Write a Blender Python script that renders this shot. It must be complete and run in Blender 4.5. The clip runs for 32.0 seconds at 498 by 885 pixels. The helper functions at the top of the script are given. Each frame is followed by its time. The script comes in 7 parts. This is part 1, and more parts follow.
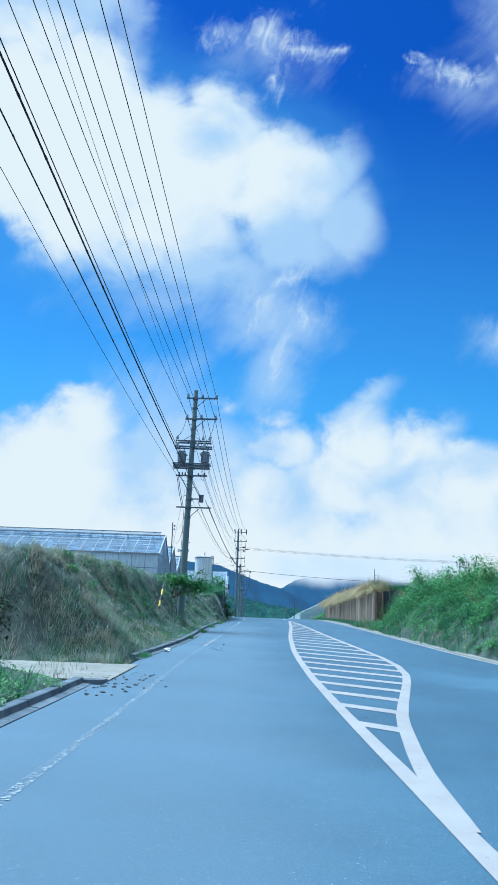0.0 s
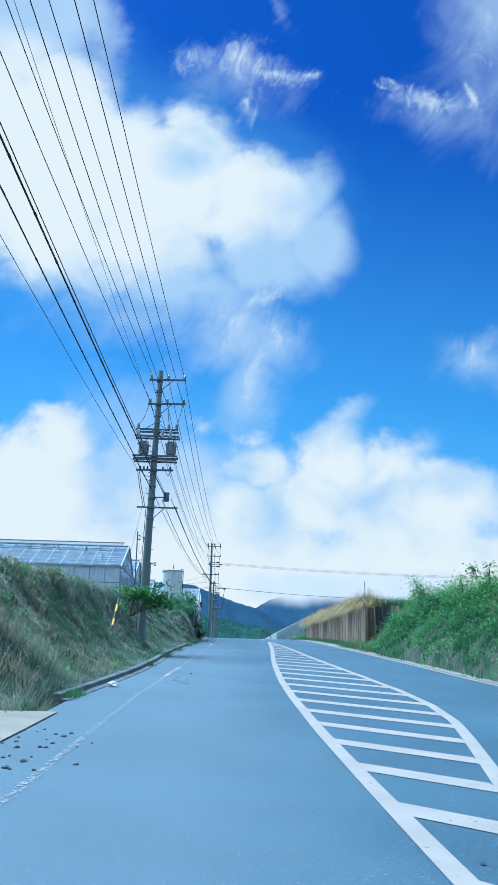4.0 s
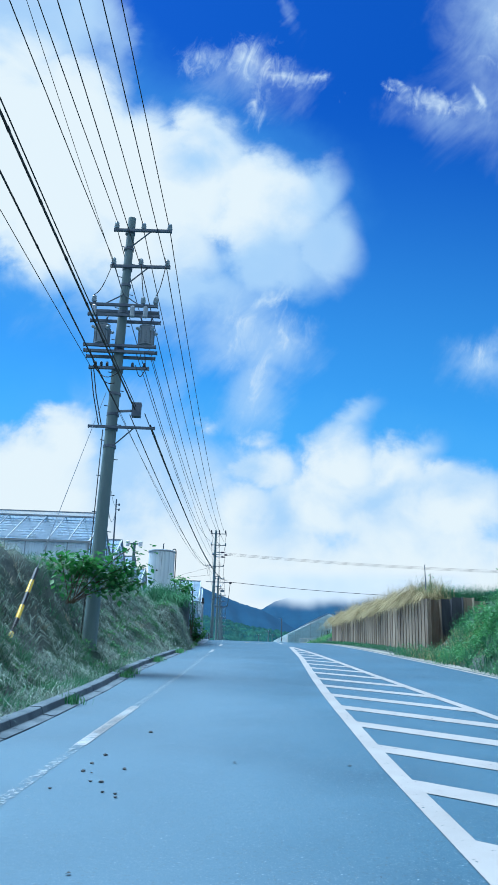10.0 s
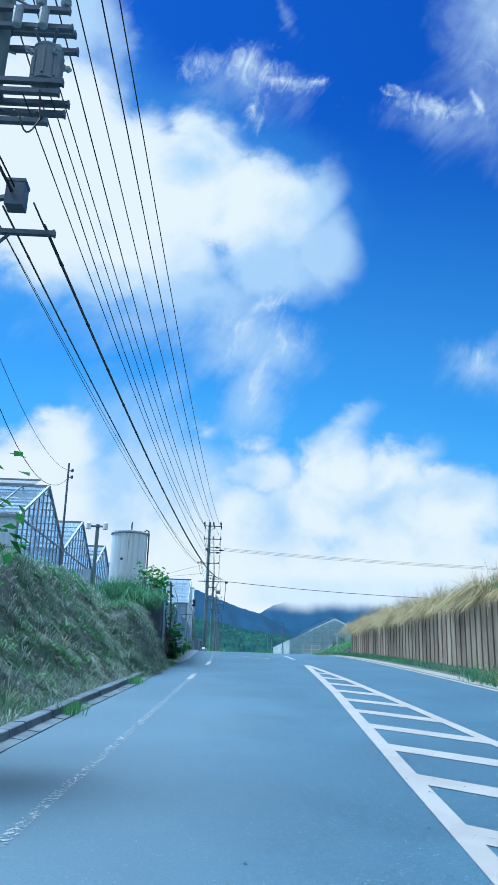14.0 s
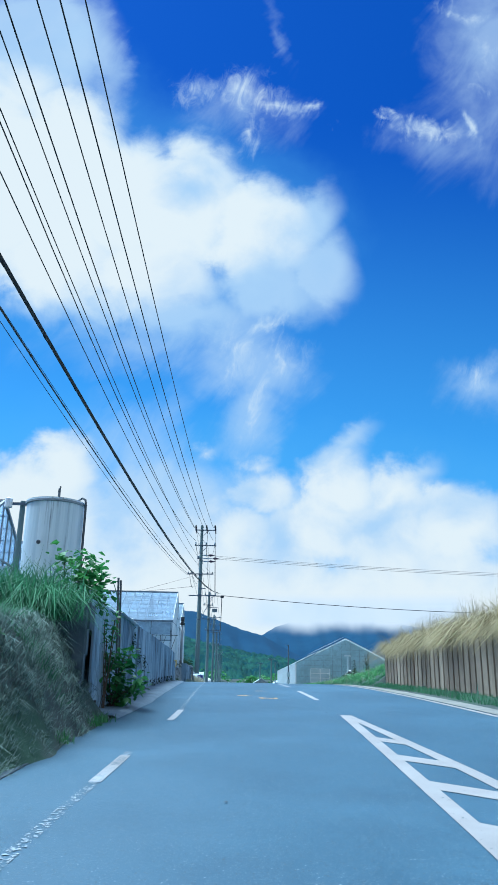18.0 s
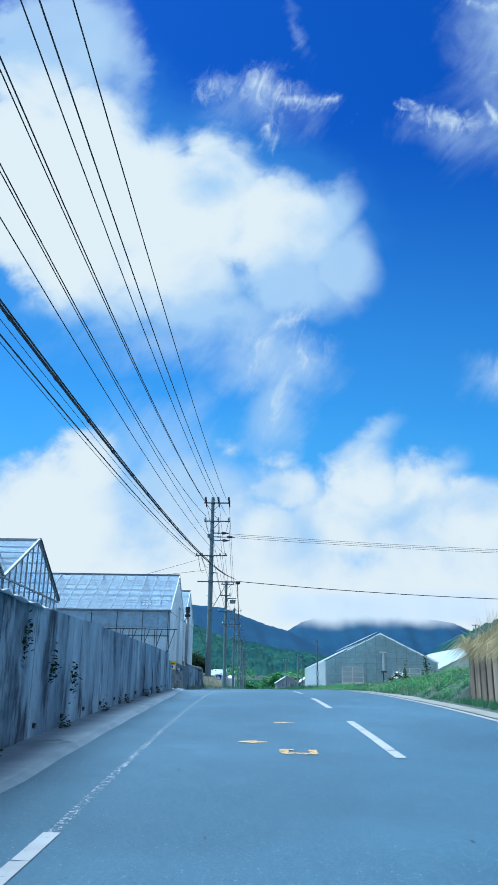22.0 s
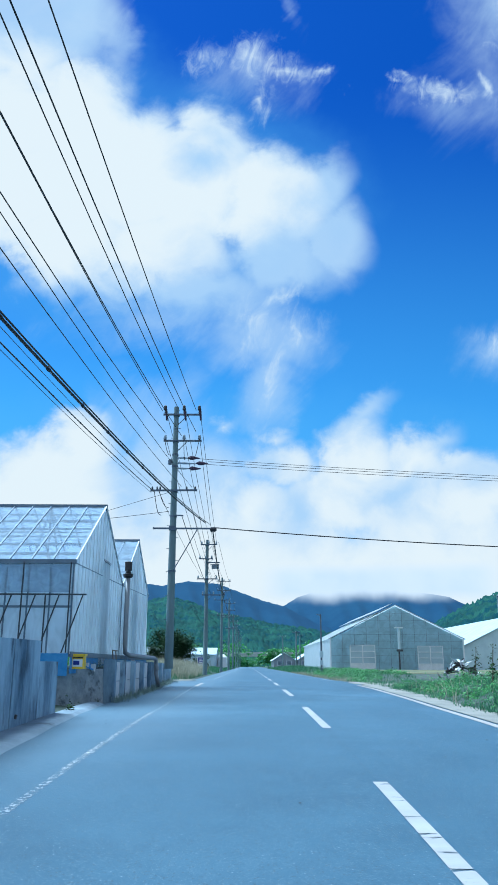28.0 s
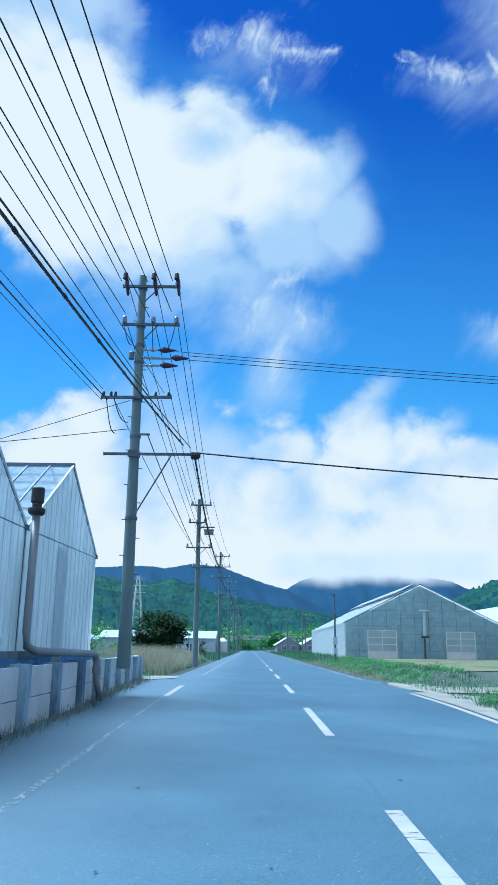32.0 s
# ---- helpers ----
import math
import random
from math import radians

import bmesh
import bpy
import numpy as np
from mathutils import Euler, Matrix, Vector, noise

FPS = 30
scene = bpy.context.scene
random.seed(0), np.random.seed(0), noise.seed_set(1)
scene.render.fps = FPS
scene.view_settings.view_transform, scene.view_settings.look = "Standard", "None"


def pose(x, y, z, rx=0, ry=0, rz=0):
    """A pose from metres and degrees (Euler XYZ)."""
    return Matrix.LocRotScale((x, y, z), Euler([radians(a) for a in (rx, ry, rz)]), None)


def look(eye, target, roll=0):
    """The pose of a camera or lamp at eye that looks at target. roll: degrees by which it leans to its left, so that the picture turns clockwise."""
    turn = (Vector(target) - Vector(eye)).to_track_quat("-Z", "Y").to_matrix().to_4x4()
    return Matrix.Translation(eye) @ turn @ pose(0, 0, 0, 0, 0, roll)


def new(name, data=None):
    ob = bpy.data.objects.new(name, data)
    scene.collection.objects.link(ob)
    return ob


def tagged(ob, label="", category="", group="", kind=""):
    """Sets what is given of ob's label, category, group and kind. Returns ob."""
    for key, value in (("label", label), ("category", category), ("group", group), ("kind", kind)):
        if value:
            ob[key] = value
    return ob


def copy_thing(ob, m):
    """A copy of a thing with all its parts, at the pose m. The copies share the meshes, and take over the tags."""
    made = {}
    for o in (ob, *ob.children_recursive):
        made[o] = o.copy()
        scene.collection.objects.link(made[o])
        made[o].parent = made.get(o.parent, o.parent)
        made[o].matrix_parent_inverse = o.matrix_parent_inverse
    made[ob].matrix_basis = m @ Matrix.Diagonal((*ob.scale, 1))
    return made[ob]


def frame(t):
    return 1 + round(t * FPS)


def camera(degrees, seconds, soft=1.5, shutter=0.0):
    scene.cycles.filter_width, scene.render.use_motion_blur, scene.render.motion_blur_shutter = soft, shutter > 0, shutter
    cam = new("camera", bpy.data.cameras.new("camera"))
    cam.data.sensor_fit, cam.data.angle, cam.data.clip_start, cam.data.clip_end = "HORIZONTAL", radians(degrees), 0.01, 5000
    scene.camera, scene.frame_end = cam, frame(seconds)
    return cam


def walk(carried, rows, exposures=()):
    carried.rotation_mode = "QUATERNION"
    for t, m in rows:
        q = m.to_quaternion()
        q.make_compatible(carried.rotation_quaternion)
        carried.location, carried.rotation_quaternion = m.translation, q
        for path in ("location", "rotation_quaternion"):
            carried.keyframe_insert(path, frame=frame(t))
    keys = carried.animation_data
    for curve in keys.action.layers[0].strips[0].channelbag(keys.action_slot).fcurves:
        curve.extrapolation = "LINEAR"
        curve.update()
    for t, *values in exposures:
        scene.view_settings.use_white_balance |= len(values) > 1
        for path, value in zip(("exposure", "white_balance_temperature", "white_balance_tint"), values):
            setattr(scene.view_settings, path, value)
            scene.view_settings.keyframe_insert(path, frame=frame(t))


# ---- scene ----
# The camera: seconds, place, and yaw, pitch and roll in degrees.
cam = camera(36.0, 32.0)
PATH = [
    (0, -0.545, 16.594, -1.067, 0.155, 14.809, 2.078),
    (0.5, -0.553, 17.157, -1.032, -0.106, 14.716, 1.798),
    (1, -0.568, 17.792, -1.006, -0.458, 14.849, 1.622),
    (1.5, -0.571, 18.489, -0.985, -0.917, 15.095, 1.366),
    (2, -0.535, 19.213, -0.954, -1.360, 15.365, 1.098),
    (3, -0.520, 20.716, -0.908, -1.890, 15.965, 1.070),
    (3.5, -0.507, 21.622, -0.879, -1.906, 16.161, 1.311),
    (5.5, -0.570, 25.208, -0.737, -1.745, 16.477, 1.533),
    (6, -0.582, 26.202, -0.695, -1.797, 16.479, 1.374),
    (7, -0.569, 28.334, -0.644, -1.877, 16.483, 1.172),
    (8, -0.541, 30.619, -0.565, -1.809, 16.406, 1.163),
    (9, -0.517, 32.981, -0.429, -1.603, 16.327, 1.441),
    (10, -0.459, 35.314, -0.340, -1.325, 16.391, 1.846),
    (11, -0.399, 37.875, -0.183, -1.235, 16.427, 2.098),
    (12, -0.305, 40.460, -0.031, -1.223, 16.429, 2.260),
    (13, -0.259, 43.064, 0.165, -1.338, 16.400, 2.191),
    (14, -0.193, 45.575, 0.375, -1.445, 16.675, 1.866),
    (14.5, -0.137, 46.718, 0.454, -1.533, 16.912, 1.722),
    (15, -0.109, 48.081, 0.505, -1.702, 17.322, 1.679),
    (15.5, -0.064, 49.431, 0.584, -1.840, 17.616, 1.572),
    (17.5, 0.189, 54.703, 0.903, -1.664, 18.201, 1.214),
    (18, 0.266, 56.059, 0.981, -1.413, 18.235, 1.114),
    (19, 0.405, 58.625, 1.150, -0.967, 18.178, 0.995),
    (20, 0.537, 61.242, 1.312, -0.575, 18.087, 0.881),
    (21, 0.666, 63.822, 1.485, -0.125, 18.002, 0.838),
    (22, 0.781, 66.314, 1.639, 0.410, 17.893, 0.916),
    (23, 0.906, 68.900, 1.797, 0.854, 17.704, 1.112),
    (24, 1.006, 71.269, 1.986, 0.987, 17.532, 1.172),
    (25, 1.117, 73.866, 2.150, 0.969, 17.343, 1.038),
    (25.5, 1.167, 75.169, 2.223, 0.870, 17.176, 0.855),
    (27.5, 1.282, 80.582, 2.459, 0.134, 16.333, 0.295),
    (28, 1.318, 81.920, 2.502, -0.056, 16.187, 0.226),
    (29, 1.375, 84.462, 2.596, -0.282, 15.991, 0.092),
    (30, 1.414, 87.290, 2.709, -0.195, 15.854, -0.097),
    (31, 1.409, 90.050, 2.813, 0.047, 15.496, 0.234),
    (32, 1.403, 92.998, 2.888, 0.232, 14.976, 0.691),
]


def eye_row(t, x, y, z, yaw, pitch, roll):
    a, b = radians(yaw), radians(pitch)
    ahead = Vector((-math.sin(a) * math.cos(b), math.cos(a) * math.cos(b), math.sin(b)))
    eye = Vector((x, y, z))
    return t, look(eye, eye + ahead, roll)


EXPOSURES = [(0.0, 1.31, 4750, -3.0), (7.0, 1.32, 4750, -3.0), (14.0, 1.34, 4750, -3.0), (18.0, 1.30, 4750, -3.0), (22.0, 1.27, 4750, -3.0), (24.5, 1.27, 4750, -3.0), (30.0, 1.34, 4750, -3.0), (32.0, 1.34, 4750, -3.0)]
walk(cam, [eye_row(*row) for row in PATH], EXPOSURES)

# ---- world, sun, exposure ----
SUN_DIR = Vector((-0.40, 0.16, 0.90)).normalized()
world = bpy.data.worlds.new("summer_sky")
scene.world = world
world.use_nodes = True
WT = world.node_tree


def node(tree, kind, ins=(), operation=None, smoothstep=False):
    """One shader node; ins: values or sockets by index or name."""
    n = tree.nodes.new(kind)
    if operation:
        n.operation = operation
    if smoothstep:
        n.interpolation_type = "SMOOTHSTEP"
    for key, value in (ins.items() if isinstance(ins, dict) else enumerate(ins)):
        if isinstance(value, bpy.types.NodeSocket):
            tree.links.new(value, n.inputs[key])
        elif value is not None:
            n.inputs[key].default_value = value
    return n


def calc(tree, op, a, b=0.0, c=0.0, clamp=False):
    n = node(tree, "ShaderNodeMath", (a, b, c), operation=op)
    n.use_clamp = clamp
    return n.outputs[0]


def blend(tree, fac, a, b, mode="MIX"):
    n = tree.nodes.new("ShaderNodeMix")
    n.data_type, n.blend_type = "RGBA", mode
    if isinstance(fac, bpy.types.NodeSocket):
        tree.links.new(fac, n.inputs[0])
    else:
        n.inputs[0].default_value = fac
    for slot, value in ((6, a), (7, b)):
        if isinstance(value, bpy.types.NodeSocket):
            tree.links.new(value, n.inputs[slot])
        else:
            n.inputs[slot].default_value = (*value, 1)
    return n.outputs[2]


def smooth(tree, value, lo, hi):
    return node(tree, "ShaderNodeMapRange", (value, lo, hi, 0.0, 1.0), smoothstep=True).outputs[0]


# Clouds: across, up, half width, half height (as slopes seen looking north), turn, strength.
HEAP = [
    (-0.332, 0.763, 0.189, 0.181, 0, 2.62),
    (-0.191, 0.722, 0.146, 0.132, -10, 1.95),
    (-0.087, 0.706, 0.116, 0.121, 0, 1.8),
    (0.009, 0.670, 0.102, 0.099, 0, 1.5),
    (0.062, 0.662, 0.053, 0.081, 0, 1.23),
    (-0.267, 0.625, 0.125, 0.101, 0, 1.57),
    (-0.140, 0.596, 0.133, 0.085, 0, 1.35),
    (-0.083, 0.810, 0.040, 0.034, 0, 0.48),
    (-0.368, 0.923, 0.098, 0.079, 0, 1.05),
]
BANK = [
    (-0.237, 0.269, 0.063, 0.069, 0, 1.32),
    (-0.274, 0.230, 0.111, 0.076, 0, 1.5),
    (-0.283, 0.184, 0.139, 0.089, 0, 1.8),
    (0.052, 0.254, 0.057, 0.052, 0, 0.99),
    (0.147, 0.264, 0.057, 0.058, 0, 1.11),
    (0.216, 0.250, 0.065, 0.056, 0, 1.08),
    (0.146, 0.210, 0.143, 0.069, 0, 1.35),
    (0.298, 0.214, 0.106, 0.064, 0, 1.26),
    (0.277, 0.244, 0.046, 0.047, 0, 0.9),
    (0.034, 0.192, 0.089, 0.053, 0, 1.05),
    (-0.035, 0.315, 0.020, 0.013, 20, 0.32),
    (0.040, 0.299, 0.028, 0.018, 20, 0.44),
]
FRINGE = [
    (-0.094, 0.219, 0.112, 0.091, 0, 1.56),
    (-0.210, 0.542, 0.130, 0.048, 0, 0.68),
    (-0.070, 0.520, 0.122, 0.051, 0, 0.73),
    (0.044, 0.570, 0.117, 0.062, 0, 0.86),
    (0.124, 0.606, 0.056, 0.071, 0, 0.96),
    (0.112, 0.679, 0.039, 0.066, -20, 0.86),
    (-0.342, 1.017, 0.138, 0.141, 0, 1.56),
    (0.156, 0.335, 0.049, 0.021, 42, 0.57),
    (0.256, 0.292, 0.037, 0.021, 38, 0.57),
    (0.136, 0.308, 0.047, 0.032, 30, 0.88),
]
VEIL = [
    (-0.137, 0.312, 0.130, 0.089, 0, 0.95),
    (-0.219, 0.976, 0.038, 0.162, 8, 0.95),
    (-0.279, 1.032, 0.065, 0.119, 0, 0.8),
    (0.428, 1.044, 0.134, 0.279, -15, 1.1),
    (0.383, 0.836, 0.082, 0.087, 0, 0.4),
    (0.352, 0.431, 0.073, 0.049, 0, 0.8),
    (0.030, 0.439, 0.100, 0.074, 0, 1.2),
    (0.027, 0.362, 0.059, 0.087, -6, 1.1),
    (0.058, 1.049, 0.013, 0.084, 15, 0.4),
    (0.302, 0.843, 0.100, 0.050, -10, 0.6),
    (0.004, 0.885, 0.099, 0.073, 0, 0.6),
    (0.010, 0.268, 0.053, 0.039, 0, 0.8),
    (-0.132, 0.464, 0.152, 0.053, 0, 0.75),
]
WISPS = [
    (-0.069, 0.920, 0.042, 0.045, 0, 0.8),
    (0.013, 0.924, 0.082, 0.052, -5, 1),
    (0.014, 0.836, 0.023, 0.067, -6, 0.8),
    (0.109, 0.903, 0.040, 0.018, 50, 1.15),
    (0.059, 0.898, 0.086, 0.031, -10, 0.9),
    (0.241, 0.896, 0.040, 0.013, -28, 1),
    (0.304, 0.867, 0.078, 0.027, -8, 1.1),
    (0.370, 0.874, 0.017, 0.044, 20, 1.1),
    (0.375, 1.108, 0.058, 0.027, -20, 0.8),
    (0.406, 1.007, 0.028, 0.083, -10, 0.6),
    (0.045, 0.507, 0.049, 0.016, 42, 1),
    (0.010, 0.451, 0.040, 0.070, -10, 0.75),
    (0.031, 0.383, 0.021, 0.076, -8, 0.75),
    (0.070, 0.453, 0.040, 0.044, 0, 0.6),
    (0.349, 0.444, 0.041, 0.033, 0, 0.6),
]
DIM = [
    (0.036, 0.565, 0.158, 0.089, 20, 0.65),
    (-0.069, 0.502, 0.138, 0.050, 0, 0.7),
    (0.128, 0.606, 0.051, 0.086, 0, 0.5),
    (-0.067, 0.743, 0.049, 0.035, 0, 0.5),
    (0.029, 0.253, 0.030, 0.036, 0, 0.6),
    (0.071, 0.197, 0.045, 0.053, 0, 0.8),
    (0.192, 0.219, 0.083, 0.032, 20, 0.65),
    (0.307, 0.241, 0.054, 0.028, 0, 0.5),
    (-0.362, 1.028, 0.110, 0.095, 0, 0.4),
]


def make_sky():
    t = WT
    out = t.nodes["World Output"]
    ground = t.nodes["Background"]
    toward = node(t, "ShaderNodeTexCoord").outputs["Generated"]
    xyz = node(t, "ShaderNodeSeparateXYZ", (toward,))
    x, y, z = xyz.outputs
    ahead = calc(t, "MAXIMUM", y, 0.03)
    u, v = calc(t, "DIVIDE", x, ahead), calc(t, "DIVIDE", z, ahead)
    flat = node(t, "ShaderNodeCombineXYZ", (u, v, 0.0)).outputs[0]
    big = node(t, "ShaderNodeTexNoise", {"Vector": flat, "Scale": 5.0, "Detail": 3.0, "Roughness": 0.5})
    fine = node(t, "ShaderNodeTexNoise", {"Vector": flat, "Scale": 15.0, "Detail": 9.0, "Roughness": 0.58, "Distortion": 0.25})
    mid = node(t, "ShaderNodeTexNoise", {"Vector": flat, "Scale": 8.5, "Detail": 6.0, "Roughness": 0.55, "Distortion": 0.4}).outputs[0]

    def slanted(turn, scale, fineness, rough, twist):
        m = t.nodes.new("ShaderNodeMapping")
        m.vector_type = "TEXTURE"
        t.links.new(flat, m.inputs["Vector"])
        m.inputs["Rotation"].default_value, m.inputs["Scale"].default_value = (0, 0, radians(turn)), scale
        return node(t, "ShaderNodeTexNoise", {"Vector": m.outputs[0], "Scale": fineness, "Detail": 8.0, "Roughness": rough, "Distortion": twist}).outputs[0]

    streak = slanted(72, (1.6, 0.8, 1), 27.0, 0.62, 1.6)
    brush = slanted(55, (2.2, 0.8, 1), 9.0, 0.6, 0.8)
    half = (0.5, 0.5, 0.5)
    off1 = node(t, "ShaderNodeVectorMath", (big.outputs["Color"], half), operation="SUBTRACT").outputs[0]
    off2 = node(t, "ShaderNodeVectorMath", (fine.outputs["Color"], half), operation="SUBTRACT").outputs[0]
    warped = node(t, "ShaderNodeVectorMath", (off1, (0.05, 0.05, 0.0), flat), operation="MULTIPLY_ADD").outputs[0]
    warped = node(t, "ShaderNodeVectorMath", (off2, (0.065, 0.065, 0.0), warped), operation="MULTIPLY_ADD").outputs[0]

    def ovals(rows, soft=0.1):
        field = None
        for cu, cv, a, b, turn, strength in rows:
            m = t.nodes.new("ShaderNodeMapping")
            m.vector_type = "TEXTURE"
            t.links.new(warped, m.inputs["Vector"])
            m.inputs["Location"].default_value, m.inputs["Rotation"].default_value, m.inputs["Scale"].default_value = (cu, cv, 0), (0, 0, radians(turn)), (a, b, 1)
            far = node(t, "ShaderNodeVectorMath", (m.outputs[0],), operation="LENGTH").outputs["Value"]
            one = calc(t, "MULTIPLY", calc(t, "SUBTRACT", 1.0, far), strength)
            field = one if field is None else node(t, "ShaderNodeMath", (field, one, soft), operation="SMOOTH_MAX").outputs[0]
        return field

    def ragged(field, texture, amount):
        return calc(t, "ADD", field, calc(t, "MULTIPLY", calc(t, "SUBTRACT", texture, 0.5), amount))

    def either(a, b):
        return calc(t, "SUBTRACT", 1.0, calc(t, "MULTIPLY", calc(t, "SUBTRACT", 1.0, a), calc(t, "SUBTRACT", 1.0, b)))

    heap, bank = ovals(HEAP), ovals(BANK)
    low = calc(t, "MULTIPLY", calc(t, "SUBTRACT", 0.245, v), 7.0)
    solid = node(t, "ShaderNodeMath", (node(t, "ShaderNodeMath", (heap, bank, 0.05), operation="SMOOTH_MAX").outputs[0], low, 0.2), operation="SMOOTH_MAX").outputs[0]
    solid = ragged(ragged(solid, fine.outputs[0], 0.8), mid, 1.2)
    thick = smooth(t, solid, -0.16, 0.5)
    fringe = calc(t, "MULTIPLY", smooth(t, ragged(ovals(FRINGE), fine.outputs[0], 0.8), -0.25, 0.6), 0.9)
    veil = calc(t, "MULTIPLY", smooth(t, ragged(ovals(VEIL), brush, 1.5), -0.1, 1.05), 0.62)
    wisp = calc(t, "MULTIPLY", smooth(t, ragged(ovals(WISPS), streak, 1.9), 0.05, 1.45), 0.95)
    cover = either(either(thick, fringe), either(veil, wisp))
    # Broken cloud behind and beside.
    round_about = node(t, "ShaderNodeTexNoise", {"Vector": toward, "Scale": 2.4, "Detail": 7.0, "Roughness": 0.6})
    rest = smooth(t, round_about.outputs[0], 0.4, 0.54)
    side = smooth(t, y, 0.62, 0.42)
    cover = calc(t, "ADD", calc(t, "MULTIPLY", cover, calc(t, "SUBTRACT", 1.0, side)), calc(t, "MULTIPLY", rest, side))
    mottle = calc(t, "ADD", calc(t, "MULTIPLY", calc(t, "SUBTRACT", big.outputs[0], 0.5), 0.9), calc(t, "MULTIPLY", calc(t, "SUBTRACT", mid, 0.5), 2.0))
    grey = smooth(t, calc(t, "ADD", ovals(DIM, 0.2), mottle), -0.35, 0.75)
    body = calc(t, "MULTIPLY", smooth(t, ragged(calc(t, "MAXIMUM", solid, calc(t, "MULTIPLY", wisp, 0.5)), fine.outputs[0], 0.3), -0.2, 0.85), calc(t, "SUBTRACT", 1.0, grey))
    body = calc(t, "MAXIMUM", body, calc(t, "MULTIPLY", side, 0.6))
    sky = t.nodes.new("ShaderNodeTexSky")
    sky.sky_type, sky.sun_disc = "NISHITA", False
    sky.sun_elevation, sky.sun_rotation = math.asin(SUN_DIR.z), math.atan2(SUN_DIR.x, SUN_DIR.y)
    sky.air_density, sky.dust_density, sky.ozone_density = 1.0, 0.4, 3.0
    tint = blend(t, smooth(t, v, 0.3, 0.9), SKY_LOW, SKY_HIGH)
    blue = blend(t, 1.0, sky.outputs[0], tint, "MULTIPLY")
    # Thin bright haze round the clouds.
    haze = smooth(t, ragged(node(t, "ShaderNodeMath", (heap, bank, 0.3), operation="SMOOTH_MAX").outputs[0], big.outputs[0], 1.2), -1.6, 0.2)
    blue = blend(t, calc(t, "MULTIPLY", haze, 0.34), blue, HAZE)
    white = blend(t, body, CLOUD_DIM, CLOUD_LIT)
    both = blend(t, cover, blue, white)
    t.links.new(both, ground.inputs[0])
    ground.inputs[1].default_value = SKY_STRENGTH
    t.links.new(ground.outputs[0], out.inputs[0])


SKY_LOW, SKY_HIGH = (0.29, 0.50, 0.575), (0.10, 0.198, 0.46)
CLOUD_DIM, CLOUD_LIT = (2.3, 2.56, 2.85), (4.0, 3.42, 2.85)
HAZE = (0.75, 1.75, 2.75)
SKY_STRENGTH = 0.1
make_sky()
sun = new("sun", bpy.data.lights.new("sun", "SUN"))
sun.data.energy, sun.data.angle, sun.data.color = 3.1, radians(36.0), (1.0, 0.97, 0.92)
sun.matrix_basis = look(SUN_DIR * 200, (0, 0, 0))

# ---- materials ----


def surface(name, dark, light, rough=0.8, scale=4.0, fine=60.0, bump=0.3, metal=0.0, spec=0.4, stretch=(1, 1, 1), island=0.0, each=0.0,
            leaf=0.0, spots=None, spot_scale=1.0, spot_at=0.6, spot_soft=0.12, wear=None, wear_scale=7.0):
    """A procedural surface: two colours mixed by coarse and fine noise, with bump, stains (spots), variation by piece and worn-away holes."""
    m = bpy.data.materials.new(name)
    m.use_nodes = True
    t = m.node_tree
    b = t.nodes["Principled BSDF"]
    where = node(t, "ShaderNodeTexCoord").outputs["Object"]
    where = node(t, "ShaderNodeVectorMath", (where, stretch), operation="MULTIPLY").outputs[0]
    coarse = node(t, "ShaderNodeTexNoise", {"Vector": where, "Scale": scale, "Detail": 5.0, "Roughness": 0.6}).outputs[0]
    grain = node(t, "ShaderNodeTexNoise", {"Vector": where, "Scale": fine, "Detail": 3.0, "Roughness": 0.7}).outputs[0]
    fac = calc(t, "ADD", calc(t, "MULTIPLY", smooth(t, coarse, 0.3, 0.7), 0.62), calc(t, "MULTIPLY", grain, 0.38))
    if island:
        fac = calc(t, "ADD", fac, calc(t, "MULTIPLY", calc(t, "SUBTRACT", node(t, "ShaderNodeNewGeometry").outputs["Random Per Island"], 0.5), island), clamp=True)
    if each:
        fac = calc(t, "ADD", fac, calc(t, "MULTIPLY", calc(t, "SUBTRACT", node(t, "ShaderNodeObjectInfo").outputs["Random"], 0.5), each), clamp=True)
    colour = blend(t, fac, dark, light)
    if spots:
        stain = node(t, "ShaderNodeTexNoise", {"Vector": where, "Scale": spot_scale, "Detail": 6.0, "Roughness": 0.65}).outputs[0]
        colour = blend(t, smooth(t, stain, spot_at, spot_at + spot_soft), colour, spots)
    t.links.new(colour, b.inputs["Base Color"])
    b.inputs["Roughness"].default_value, b.inputs["Metallic"].default_value = rough, metal
    b.inputs["Specular IOR Level"].default_value = spec
    if bump:
        lift = node(t, "ShaderNodeBump", {"Strength": bump, "Distance": 0.02, "Height": calc(t, "ADD", grain, calc(t, "MULTIPLY", coarse, 1.5))})
        t.links.new(lift.outputs[0], b.inputs["Normal"])
    end, out = b.outputs[0], t.nodes["Material Output"]
    if leaf:
        shine = node(t, "ShaderNodeBsdfTranslucent", (colour,)).outputs[0]
        end = node(t, "ShaderNodeMixShader", (leaf, end, shine)).outputs[0]
    if wear is not None:
        hole = node(t, "ShaderNodeTexNoise", {"Vector": where, "Scale": wear_scale, "Detail": 8.0, "Roughness": 0.7}).outputs[0]
        gone = smooth(t, hole, wear, wear - 0.05)
        end = node(t, "ShaderNodeMixShader", (gone, end, node(t, "ShaderNodeBsdfTransparent").outputs[0])).outputs[0]
    t.links.new(end, out.inputs[0])
    return m


